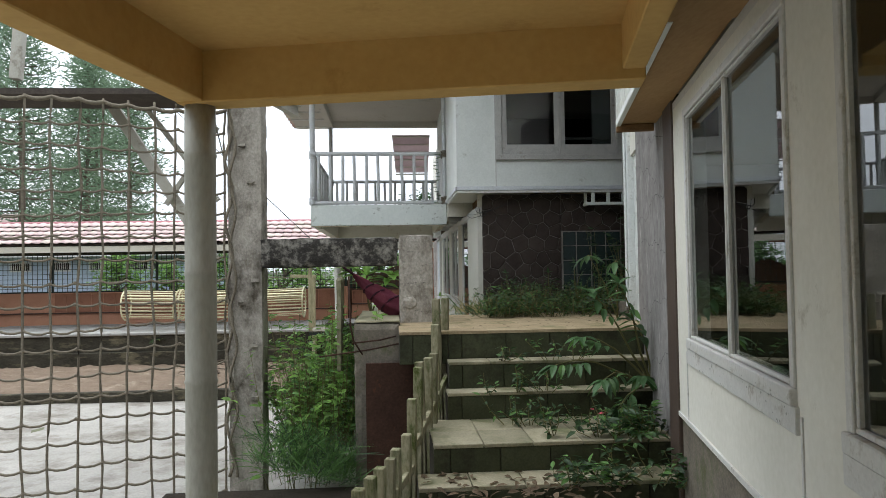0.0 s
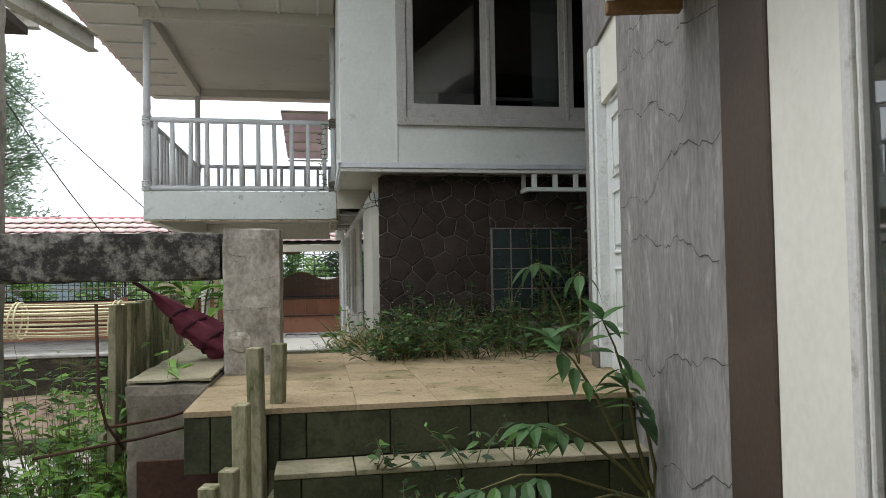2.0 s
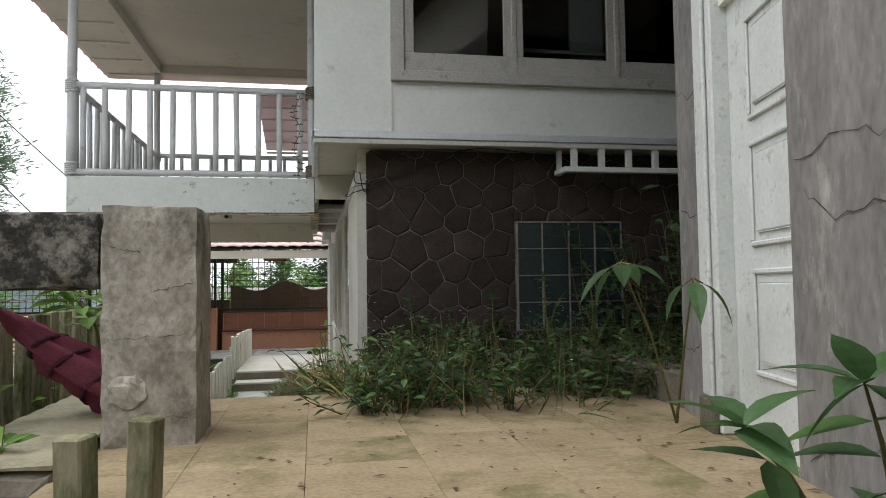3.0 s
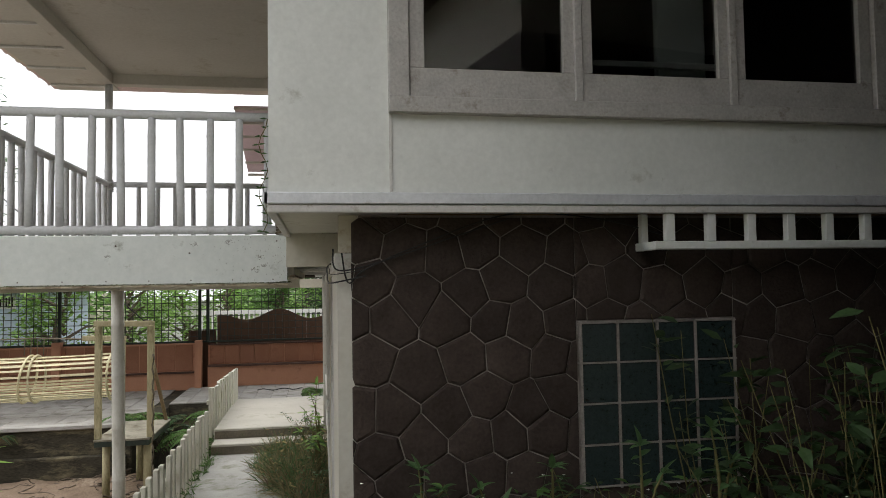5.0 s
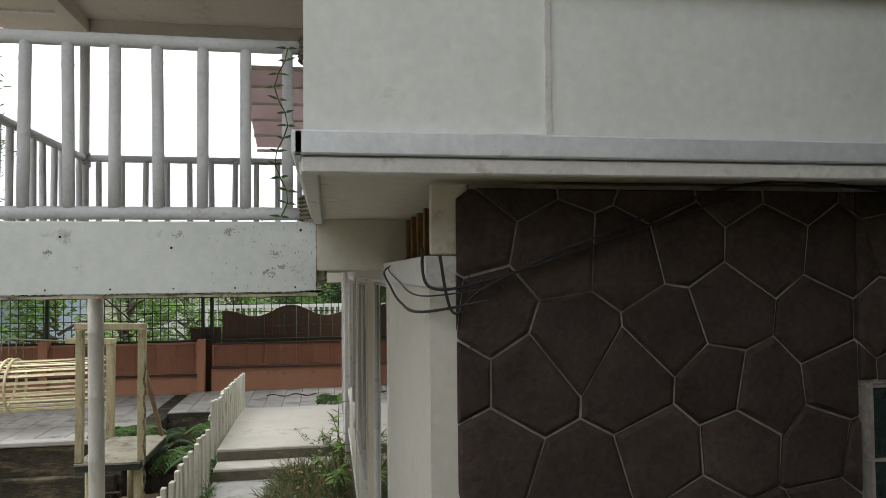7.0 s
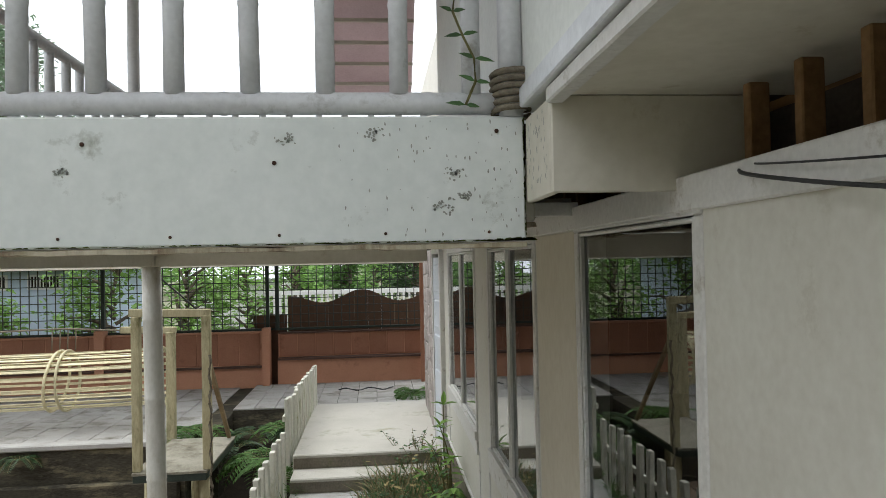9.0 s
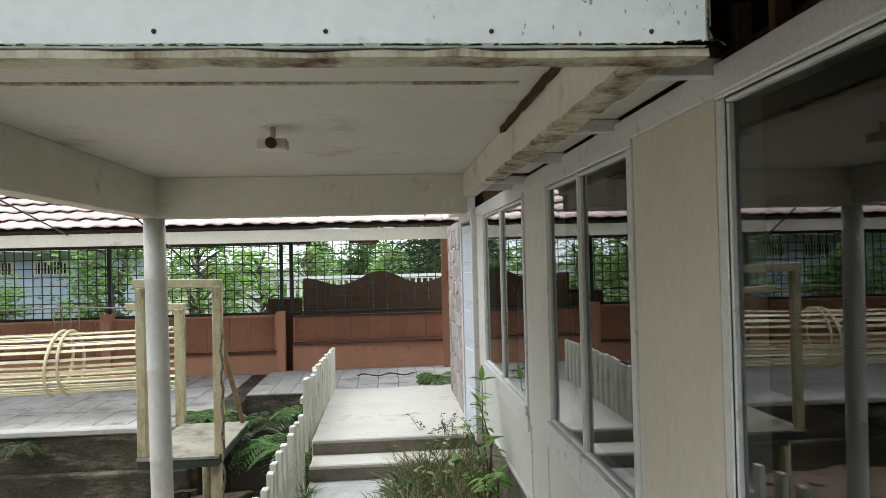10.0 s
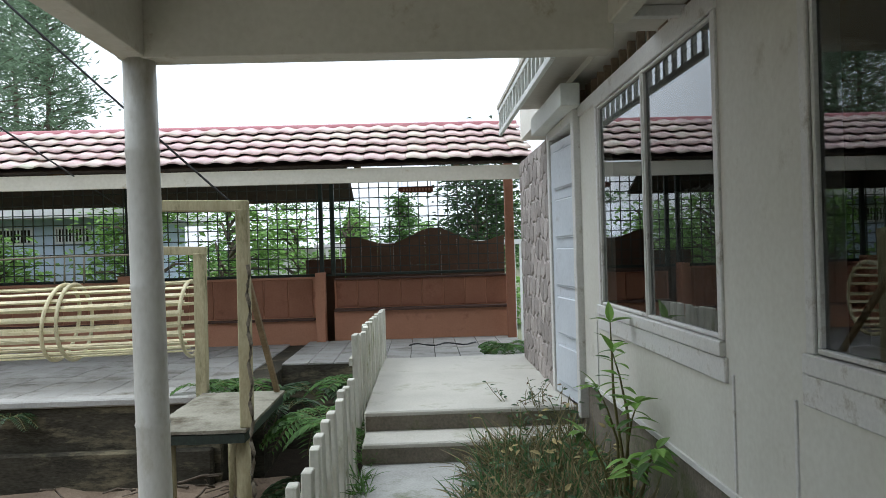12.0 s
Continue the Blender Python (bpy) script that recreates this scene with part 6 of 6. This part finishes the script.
weeds("red_flower_weed", [(1.45, 5.3, 0.3, 0.6)], "small reddish leaf tuft among the weeds", leaf_mat("pink_red_leaf", (0.35, 0.05, 0.07), (0.5, 0.1, 0.12)), per=14, size=(0.05, 0.09), height=(0.05, 0.12), spread=0.06)

# weed bank along the stone wall
random.seed(33)
spots = []
for _ in range(130):
    x = rnd(0.95, 3.3)
    y = rnd(8.0, 9.75)
    y = max(8.0 + 0.3 * abs(x - 1.8), y)
    spots.append((x, y, LANDING_Z if y < 9.05 or x > 1.2 else LANDING_Z - 0.3, rnd(0.7, 1.3)))
weeds("wall_weeds", spots, "bank of tangled weeds with tiny white flowers along the stone wall", L_DARK, per=60, size=(0.03, 0.075), height=(0.10, 0.38), spread=0.24, second=L_MID)
spots = [(rnd(0.8, 1.6), rnd(8.5, 9.5), LANDING_Z, rnd(0.6, 1.0)) for _ in range(11)]
grass("wall_grass", spots, "dry straw and green grass at the corner of the stone wall", L_DRY, 40, (0.12, 0.32), 0.009, 0.2, second=L_MID)
spots = [(rnd(2.8, 4.3), rnd(8.2, 9.6), 0.95, rnd(0.8, 1.4)) for _ in range(34)]
weeds("planter_weeds", spots, "dark leafy growth filling the planter", L_DARK, per=50, size=(0.05, 0.14), height=(0.3, 0.95), spread=0.25)
fl = Leaves()
for _ in range(150):
    p = Vector((rnd(1.0, 3.0), rnd(8.1, 9.6), LANDING_Z + rnd(0.15, 0.5)))
    for q in range(4):
        fl.blade(p, any_way(0.4), Vector((0, 0, 1)), 0.010, 0.008, 0.0, 1)
tagged(fl.done("white_weed_flowers", M_FARWHITE), "tiny white flower heads on the weeds", "flowers", "", "stuff")
lv = Leaves()
for _ in range(140):
    p = Vector((rnd(0.5, 2.3), rnd(6.55, 8.9), LANDING_Z + 0.006))
    lv.blade(p, any_way(), Vector((0, 0, 1)), rnd(0.015, 0.05), rnd(0.008, 0.02), 0.05, 1)
tagged(lv.done("landing_litter", L_BROWNLEAF), "scattered brown leaf litter on the landing", "litter", "", "stuff")

random.seed(60)
lv = Leaves()
for _ in range(220):
    lv.blade(Vector((rnd(0.1, 1.5), rnd(4.45, 5.12), -0.205 if rnd(0, 1) < 0.5 else -0.035)), any_way(rnd(-0.05, 0.25)), any_way(2.0), rnd(0.04, 0.11), rnd(0.02, 0.05), 0.3, 2)
tagged(lv.done("step_litter", L_BROWNLEAF), "dry curled leaves at the foot of the steps", "litter", "", "stuff")
spots = [(rnd(0.9, 2.4), rnd(7.9, 9.0), LANDING_Z, rnd(0.5, 0.9)) for _ in range(12)]
grass("wall_grass", spots, "thin straw stalks among the weeds on the landing", L_DRY, 9, (0.10, 0.34), 0.006, 0.22, second=L_SHADE)
for x, y, h in ((2.35, 9.3, 0.62), (2.05, 9.5, 0.5), (2.6, 9.2, 0.7), (1.75, 9.55, 0.42), (2.5, 8.9, 0.45), (1.5, 9.6, 0.5), (2.2, 8.8, 0.4)):
    sapling("tall_weed", (x, y, LANDING_Z), "single tall grey-green weed stalk by the stone wall", [((x - 0.06, y - 0.08, LANDING_Z + h), 5), ((x + 0.05, y - 0.05, LANDING_Z + h * 0.8), 4)], L_SHADE, 0.075, "weed")

# green bush and hanging grass beside the steps
random.seed(34)
spots = [(rnd(-1.25, -0.5), rnd(7.4, 9.6), -0.95 + rnd(0, 0.5), rnd(0.9, 1.4)) for _ in range(70)]
weeds("yard_bush", spots, "bright green leafy bush growing out of the yard", L_BRIGHT, per=70, size=(0.05, 0.13), height=(0.5, 1.35), spread=0.3, second=L_MID)
spots = [(rnd(-1.35, -0.45), rnd(6.7, 7.5), -0.62 + rnd(0, 0.35), rnd(0.8, 1.3)) for _ in range(24)]
grass("yard_grass", spots, "long grass hanging over the edge of the strip", L_MID, 50, (0.15, 0.4), 0.007, 0.22, second=L_DARK)
spots = [(rnd(-1.15, -0.55), rnd(9.6, 11.5), -0.7, 1.0) for _ in range(16)]
weeds("fence_weeds", spots, "green weeds beside the picket fence", L_BRIGHT, per=60, size=(0.06, 0.15), height=(0.3, 0.8), spread=0.25)

# dry grass heap on the path
random.seed(35)
spots = [(0.25 + 0.85 * rnd(0, 1) ** 0.6, rnd(13.7, 17.3), -0.28, rnd(0.7, 1.3)) for _ in range(150)]
spots = [s for s in spots if s[0] > 0.95 - 0.35 * (s[1] - 14.0) or s[1] > 15.6]
grass("path_grass", spots, "heap of half-dry grass spreading over the path", L_STRAW, 70, (0.12, 0.38), 0.009, 0.22, second=L_SHADE)
grass("path_grass", spots[1::3], "dark withered stalks in the grass heap", L_BROWNLEAF, 40, (0.10, 0.30), 0.012, 0.25, second=L_DARK)
weeds("path_weeds", [(x, y, z, k * 0.7) for x, y, z, k in spots[::2]], "leafy weeds growing through the dry grass", L_SHADE, per=40, size=(0.03, 0.08), height=(0.15, 0.5), spread=0.2, second=L_DRY)
spots = [(rnd(0.6, 1.05), rnd(17.3, 17.9), -0.13 if rnd(0, 1) < 0.5 else 0.02, 0.7) for _ in range(14)]
weeds("slab_weeds", spots, "dark withered weeds at the slab edge", L_DARK, per=40, size=(0.03, 0.07), height=(0.1, 0.3), spread=0.15, second=L_BROWNLEAF)
spots = [(-0.5 + rnd(-0.04, 0.05), rnd(14.5, 17.4), -0.28, 0.5) for _ in range(30)]
grass("fence_grass", spots, "short green grass along the picket fence", L_MID, 30, (0.05, 0.16), 0.008, 0.06)

# ferns in the gap and on the terrace edge
random.seed(36)


def fern(x, y, z, n, L):
    t = thing("fern", (x, y, z), "dark green fern with arching fronds", "fern", "ferns beside the path")
    st, lv = bm_new(), Leaves()
    for k in range(n):
        way = any_way()
        pts = [Vector((x, y, z)) + way * (L * u) + Vector((0, 0, L * (0.9 * u - 1.1 * u * u))) for u in [q / 8 for q in range(9)]]
        tube(st, pts, 0.003, 4, False)
        for q in range(1, 9):
            for h in (0, 0.5):
                c = pts[q].lerp(pts[q - 1], h)
                run = (pts[q] - pts[q - 1]).normalized()
                side = run.cross(Vector((0, 0, 1))).normalized()
                w = L * 0.28 * math.sin(math.pi * (q - h) / 9) + 0.01
                for s in (-1, 1):
                    lv.blade(c, side * s + run * 0.5, Vector((0, 0, 1)), w, w * 0.28, 0.2, 1)
    part("stem", st, M_STEM, t)
    lv.done("fronds", L_DARK if random.random() < 0.5 else L_MID, t)


for x, y, z, n, L in ((-0.95, 18.4, -0.25, 14, 0.55), (-0.75, 17.9, -0.2, 12, 0.45), (-1.15, 19.2, -0.15, 14, 0.55), (-0.8, 19.3, -0.1, 12, 0.5), (-1.35, 18.8, -0.2, 10, 0.4), (-2.15, 19.0, -0.03, 9, 0.4), (-1.85, 19.1, -0.05, 8, 0.45),
                      (-3.9, 18.75, -0.2, 9, 0.28), (-6.0, 18.75, -0.25, 8, 0.25), (0.95, 20.9, -0.03, 12, 0.4), (1.0, 21.3, -0.03, 12, 0.45), (-1.0, 17.9, -0.7, 12, 0.5)):
    fern(x, y, z, n, L)
roots = bm_new()
for _ in range(90):
    x, y = rnd(-5, -1.3), rnd(16.2, 18.7)
    p = [Vector((x, y, -0.84))]
    for q in range(4):
        p.append(p[-1] + Vector((rnd(-0.12, 0.2), rnd(-0.1, 0.1), rnd(-0.02, 0.05))))
    tube(roots, p, rnd(0.004, 0.012), 5, False)
tagged(part("dead_roots", roots, M_BARK), "dead roots and twigs on the damp earth", "twigs", "", "stuff")


# ---- trees ----
def tree(name, base, height, crown_r, crown_h, label, material, leaves=5000, leaf=0.16, clumps=26, trunk=0.16, low=0.35):
    t = thing(name, base, label, "tree")
    st, lv = bm_new(), Leaves()
    b = Vector(base)
    top = b + Vector((rnd(-0.3, 0.3), rnd(-0.3, 0.3), height * 0.86))
    tube(st, [b, b.lerp(top, 0.35) + any_way() * 0.1, b.lerp(top, 0.7) + any_way() * 0.12, top], [trunk, trunk * 0.8, trunk * 0.45, trunk * 0.12], 8)
    for k in range(clumps):
        u = (k + 0.5) / clumps
        zc = b.z + height * low + crown_h * u
        prof = math.sin(math.pi * min(0.97, max(0.12, 0.15 + 0.8 * u))) ** 0.8
        c = Vector((b.x, b.y, zc)) + any_way() * (crown_r * prof * rnd(0.35, 0.95))
        tube(st, [Vector((b.x, b.y, zc - 0.25 * crown_r)), c.lerp(Vector((b.x, b.y, zc)), 0.4), c], [trunk * 0.28, trunk * 0.18, trunk * 0.06], 5, False)
        rc = crown_r * rnd(0.28, 0.5)
        for q in range(leaves // clumps):
            d = Vector((random.gauss(0, 1), random.gauss(0, 1), random.gauss(0, 0.75))) * (rc * 0.55)
            L = leaf * rnd(0.6, 1.3)
            lv.blade(c + d, any_way(rnd(-0.6, 0.5)), any_way(1.2), L, L * 0.5, 0.2, 1)
    part("trunk", st, M_BARK, t)
    lv.done("crown", material, t)


def pine(name, base, height, label, leaves=9000):
    t = thing(name, base, label, "tree")
    st, lv = bm_new(), Leaves()
    b = Vector(base)
    top = b + Vector((rnd(-0.5, 0.5), rnd(-0.5, 0.5), height))
    tube(st, [b, b.lerp(top, 0.5) + any_way() * 0.15, top], [0.2, 0.12, 0.02], 8)
    tufts = []
    for k in range(58):
        u = 0.22 + 0.78 * (k / 57)
        c0 = b.lerp(top, u)
        reach = height * 0.22 * (1.08 - u) * rnd(0.7, 1.25) + 0.3
        way = any_way(rnd(0.05, 0.4))
        e = c0 + way * reach
        tube(st, [c0, c0.lerp(e, 0.5) + Vector((0, 0, -0.08)), e], [0.05, 0.03, 0.012], 5, False)
        for q in range(5):
            tufts.append((c0.lerp(e, 0.35 + 0.16 * q) + any_way() * 0.2, way))
    per = leaves // len(tufts)
    for c, way in tufts:
        for q in range(per):
            d = Vector((random.gauss(0, 0.42), random.gauss(0, 0.42), random.gauss(0, 0.3)))
            L = rnd(0.22, 0.5)
            lv.blade(c + d, any_way(rnd(-0.2, 0.9)) + way * 0.5, any_way(0.5), L, 0.075, 0.1, 1)
    part("trunk", st, M_BARK, t)
    lv.done("crown", L_PINE, t)


random.seed(37)
for x, y, hgt in ((-15.2, 37, 13), (-17.5, 43, 15), (-16.5, 33, 14), (-20.5, 37, 15), (-14.3, 40, 13)):
    pine("pine_tree", (x, y, -1.0), hgt, "tall feathery pine tree beyond the yard", 6000)
for x, y, hgt, r, ch, mt, n in ((1.9, 37, 5.6, 1.9, 4.2, L_DARK, 7000), (-4.2, 27.5, 3.0, 1.4, 2.6, L_FAR, 3200), (-3.0, 29, 2.6, 1.2, 2.2, L_FAR, 2800), (-5.4, 26.2, 3.2, 1.2, 2.8, L_FAR, 3200), (-1.9, 30, 2.7, 1.0, 2.2, L_FAR, 2400),
                                (-1.0, 44, 4.2, 1.1, 3.2, L_MID, 3500), (-3.6, 46, 4.0, 1.3, 3.0, L_MID, 3500), (-7.0, 48, 4.6, 2.2, 3.2, L_MID, 4000), (3.5, 46, 4.4, 1.8, 3.2, L_MID, 4000), (0.3, 48, 3.2, 1.4, 2.4, L_FAR, 3000), (-9.5, 25.5, 2.6, 1.0, 2.2, L_FAR, 3000), (-7.6, 24.9, 2.3, 0.8, 1.9, L_FAR, 2500)):
    tree("garden_tree", (x, y, -1.0), hgt, r, ch, "leafy green tree beyond the wire fence", mt, n * 6 // 10, 0.17 if y < 32 else 0.24)
hedge = Leaves()
for _ in range(7000):
    x = rnd(-13, 6)
    z = -0.9 + 1.8 * rnd(0, 1) * (0.6 + 0.4 * noise.noise((x * 0.6, 2, 0)))
    hedge.blade(Vector((x, 33 + rnd(-0.8, 0.8), z)), any_way(rnd(-0.4, 0.6)), any_way(1.0), rnd(0.15, 0.3), rnd(0.08, 0.15), 0.2, 1)
tagged(hedge.done("far_hedge", L_FAR), "dense far hedge behind the fence, sunlight put into its colour", "hedge", "", "stuff")
wood = Leaves()
for _ in range(16000):
    a = rnd(-75, 75)
    dist = rnd(70, 95)
    x, y = dist * math.sin(radians(a)), 12 + dist * math.cos(radians(a))
    hgt = 3.2 + 1.4 * noise.noise((a * 0.12, 5, 0)) + 1.2 * noise.noise((a * 0.6, 1, 0))
    wood.blade(Vector((x, y, -1 + hgt * rnd(0, 1) ** 0.8)), any_way(rnd(-0.4, 0.6)), any_way(1.0), rnd(0.5, 1.2), rnd(0.3, 0.6), 0.2, 1)
tagged(wood.done("far_woods", L_MID), "hazy line of far woods on the horizon", "woods", "", "stuff")
# Leaf wall out of view, added to cut the low sky light.
edge = Leaves()
for _ in range(15000):
    a = rnd(-200, -44)
    dist = rnd(24, 33)
    x, y = dist * math.sin(radians(a)), 8 + dist * math.cos(radians(a))
    hgt = 10.5 + 2.0 * noise.noise((a * 0.08, 7, 0)) + 2.5 * noise.noise((a * 0.35, 3, 0))
    edge.blade(Vector((x, y, -1 + hgt * rnd(0, 1) ** 0.9)), any_way(rnd(-0.4, 0.6)), any_way(1.0), rnd(0.6, 1.4), rnd(0.35, 0.7), 0.2, 1)
tagged(edge.done("edge_woods", L_DARK), "unseen wood added to block low sky on the yard's open side", "woods", "", "stuff")
# ---- pieces of walls, steps and roofs ----
def clip_cell(poly, p, q):
    """Keeps the part of poly nearer to p than to q."""
    mx, my = (p[0] + q[0]) / 2, (p[1] + q[1]) / 2
    nx, ny = q[0] - p[0], q[1] - p[1]
    out = []
    for i in range(len(poly)):
        a, b = poly[i], poly[(i + 1) % len(poly)]
        da = (a[0] - mx) * nx + (a[1] - my) * ny
        db = (b[0] - mx) * nx + (b[1] - my) * ny
        if da <= 0:
            out.append(a)
        if da * db < 0:
            t = da / (da - db)
            out.append((a[0] + (b[0] - a[0]) * t, a[1] + (b[1] - a[1]) * t))
    return out


def cells(x0, x1, z0, z1, step, seed):
    random.seed(seed)
    pts = []
    rows = int((z1 - z0) / (step * 0.87)) + 1
    cols = int((x1 - x0) / step) + 1
    for r in range(-1, rows + 2):
        for c in range(-1, cols + 2):
            pts.append((x0 + (c + 0.5 * (r % 2)) * step + rnd(-0.24, 0.24) * step, z0 + r * step * 0.87 + rnd(-0.24, 0.24) * step))
    res = []
    for i, p in enumerate(pts):
        if not (x0 - step < p[0] < x1 + step and z0 - step < p[1] < z1 + step):
            continue
        poly = [(x0, z0), (x1, z0), (x1, z1), (x0, z1)]
        for j, q in enumerate(pts):
            if i != j and abs(p[0] - q[0]) < step * 2.6 and abs(p[1] - q[1]) < step * 2.6:
                poly = clip_cell(poly, p, q)
                if len(poly) < 3:
                    break
        if len(poly) >= 3:
            res.append(poly)
    return res


def stone_piece(poly, to_world, gap, deep, material, parent):
    cx = sum(p[0] for p in poly) / len(poly)
    cz = sum(p[1] for p in poly) / len(poly)
    size = max(math.hypot(p[0] - cx, p[1] - cz) for p in poly)
    if size < 0.03:
        return
    bm = bm_new()
    loops = []
    for shrink, out in ((gap, 0.0), (gap, deep * 0.55), (gap + 0.016, deep)):
        k = max(0.2, 1 - shrink / size)
        loops.append([bm.verts.new(to_world(cx + (p[0] - cx) * k, cz + (p[1] - cz) * k, out + (rnd(-0.003, 0.003) if out else 0))) for p in poly])
    n = len(poly)
    for l0, l1 in zip(loops, loops[1:]):
        for q in range(n):
            bm.faces.new((l0[q], l0[(q + 1) % n], l1[(q + 1) % n], l1[q]))
    mid = bm.verts.new(to_world(cx, cz, deep + rnd(0.0, 0.006)))
    for q in range(n):
        bm.faces.new((loops[-1][q], loops[-1][(q + 1) % n], mid))
    part("stone", bm, material, parent)


stone_wall = bpy.data.objects["wall_stone_back"]


def half(poly, axis, limit, keep_low):
    """Cuts a polygon by a line x = limit or z = limit."""
    out = []
    for i in range(len(poly)):
        a, b = poly[i], poly[(i + 1) % len(poly)]
        da, db = (a[axis] - limit, b[axis] - limit) if keep_low else (limit - a[axis], limit - b[axis])
        if da <= 0:
            out.append(a)
        if da * db < 0:
            t = da / (da - db)
            out.append((a[0] + (b[0] - a[0]) * t, a[1] + (b[1] - a[1]) * t))
    return out


RX0, RX1, RZ0, RZ1 = GX[0] - 0.014, GX[-1] + 0.014, GZ[-1] - 0.012, GZ[0] + 0.012
for poly in cells(1.185, 4.6, 0.8, 2.45, 0.215, 51):
    middle = half(half(poly, 0, RX0, False), 0, RX1, True)
    for q in (half(poly, 0, RX0, True), half(poly, 0, RX1, False), half(middle, 1, RZ0, True), half(middle, 1, RZ1, False)):
        if len(q) >= 3:
            stone_piece(q, lambda a, c, o: Vector((a, 9.936 - o, c)), 0.0045, 0.016, M_STONE, stone_wall)
far_stone = bpy.data.objects["wall_far_stone_back"]
for poly in cells(18.32, 20.18, -0.1, 2.24, 0.22, 52):
    stone_piece(poly, lambda a, c, o: Vector((1.14 - o, a, c)), 0.008, 0.05, M_PALESTONE, far_stone)

# tiles of treads and risers
random.seed(53)


def tread_tiles(owner, y0, y1, z, x0, x1, w, rows):
    d = (y1 - y0) / rows
    for r in range(rows):
        x = x0
        while x < x1 - 0.02:
            e = min(x + w, x1)
            bm = bm_new()
            box(bm, x + 0.003, e - 0.003, y0 + r * d + (0.003 if r else 0), y0 + (r + 1) * d - 0.003, z - 0.028, z + rnd(-0.002, 0.002), 0.004)
            part("tile", bm, M_TREAD, owner)
            x = e


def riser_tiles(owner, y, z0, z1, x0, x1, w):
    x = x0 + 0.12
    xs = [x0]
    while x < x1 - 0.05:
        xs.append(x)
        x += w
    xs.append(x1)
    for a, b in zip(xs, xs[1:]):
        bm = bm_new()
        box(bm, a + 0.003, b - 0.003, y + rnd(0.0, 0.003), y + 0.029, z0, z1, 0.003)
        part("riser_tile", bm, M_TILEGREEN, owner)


prev_z = -0.22
for k, (y0, y1, z) in enumerate(STEPS):
    ob = bpy.data.objects["step_%d" % (k + 1)]
    tread_tiles(ob, y0, y1, z, STEP_X[k], wall_a_x(y0) + 0.05, 0.36, 2 if k == 1 else 1)
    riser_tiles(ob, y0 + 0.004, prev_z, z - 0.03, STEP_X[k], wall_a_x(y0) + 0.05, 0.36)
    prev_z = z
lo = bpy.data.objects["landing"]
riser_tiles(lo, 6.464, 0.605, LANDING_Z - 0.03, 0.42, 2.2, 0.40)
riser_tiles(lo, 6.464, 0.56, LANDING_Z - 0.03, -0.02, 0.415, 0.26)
for r in range(6):
    for c in range(7):
        x0, y0 = -0.02 + 0.4 * c, 6.46 + 0.4 * r
        bm = bm_new()
        box(bm, x0 + 0.0006, x0 + 0.3994, y0 + 0.0006, min(y0 + 0.3994, 9.05), LANDING_Z - 0.028, LANDING_Z + rnd(-0.0008, 0.0008), 0.001)
        part("tile", bm, M_TILE, lo)

# terrace tiles
ter = bpy.data.objects["terrace"]
me_t = None
for r in range(8):
    for c in range(10):
        x0, y0 = -1.72 + 0.3 * c, 20.43 + 0.26 * r
        if me_t is None:
            bm = bm_new()
            box(bm, 0.004, 0.296, 0.004, 0.256, -0.02, 0.0, 0.003)
            me_t = mesh_of(bm, "terrace_tile", M_TERRACE)
        piece("tile", me_t, Matrix.Translation((x0, y0, -0.008 + rnd(-0.002, 0.002))), ter)
me_t2 = None
for r in range(9):
    for c in range(24):
        if me_t2 is None:
            bm = bm_new()
            box(bm, 0.005, 0.395, 0.005, 0.385, -0.02, 0.0, 0.003)
            me_t2 = mesh_of(bm, "terrace_tile", M_TERRACE)
        piece("tile", me_t2, Matrix.Translation((-2.4 - 0.4 * c, 19.0 + 0.39 * r, -0.04 + rnd(-0.002, 0.002))), ter)

# roof tiles of the covered walkway
roof = bpy.data.objects["roof_walkway"]
slope = Vector((0, 1.58, 0.68))
length = slope.length
slope.normalize()
nrm = Vector((0, -slope.z, slope.y))
bm = bm_new()
TW, COURSE = 0.25, length / 5
cols = 9
loops = []
for q in range(cols):
    u = q / (cols - 1)
    h = 0.013 * math.sin(u * math.tau - 0.6) + 0.02
    col_ = []
    for v, lift in ((0.0, 0.05), (1.12, 0.002)):
        base = slope * (v * COURSE)
        for th in (0.0, 0.016):
            col_.append(bm.verts.new(Vector((u * TW * 1.04, 0, 0)) + base + nrm * (h + lift + th) + slope * (-0.05 * math.sin(u * math.pi) * (v == 0.0))))
    loops.append(col_)
for a, b in zip(loops, loops[1:]):
    bm.faces.new((a[1], b[1], b[3], a[3])).smooth = True
    bm.faces.new((a[0], a[2], b[2], b[0])).smooth = True
    bm.faces.new((a[0], b[0], b[1], a[1]))
    bm.faces.new((a[2], a[3], b[3], b[2]))
bm.faces.new((loops[0][0], loops[0][1], loops[0][3], loops[0][2]))
bm.faces.new((loops[-1][0], loops[-1][2], loops[-1][3], loops[-1][1]))
me_r = mesh_of(bm, "roof_tile", M_ROOFTILE)
random.seed(54)
for c in range(58):
    for r in range(5):
        p = Vector((1.05 - TW * c, 20.36, 2.285)) + slope * (COURSE * r) + Vector((0, rnd(-0.008, 0.008), rnd(-0.003, 0.003)))
        piece("roof_tile", me_r, Matrix.Translation(p) @ Euler((0, 0, rnd(-0.01, 0.01))).to_matrix().to_4x4(), roof)
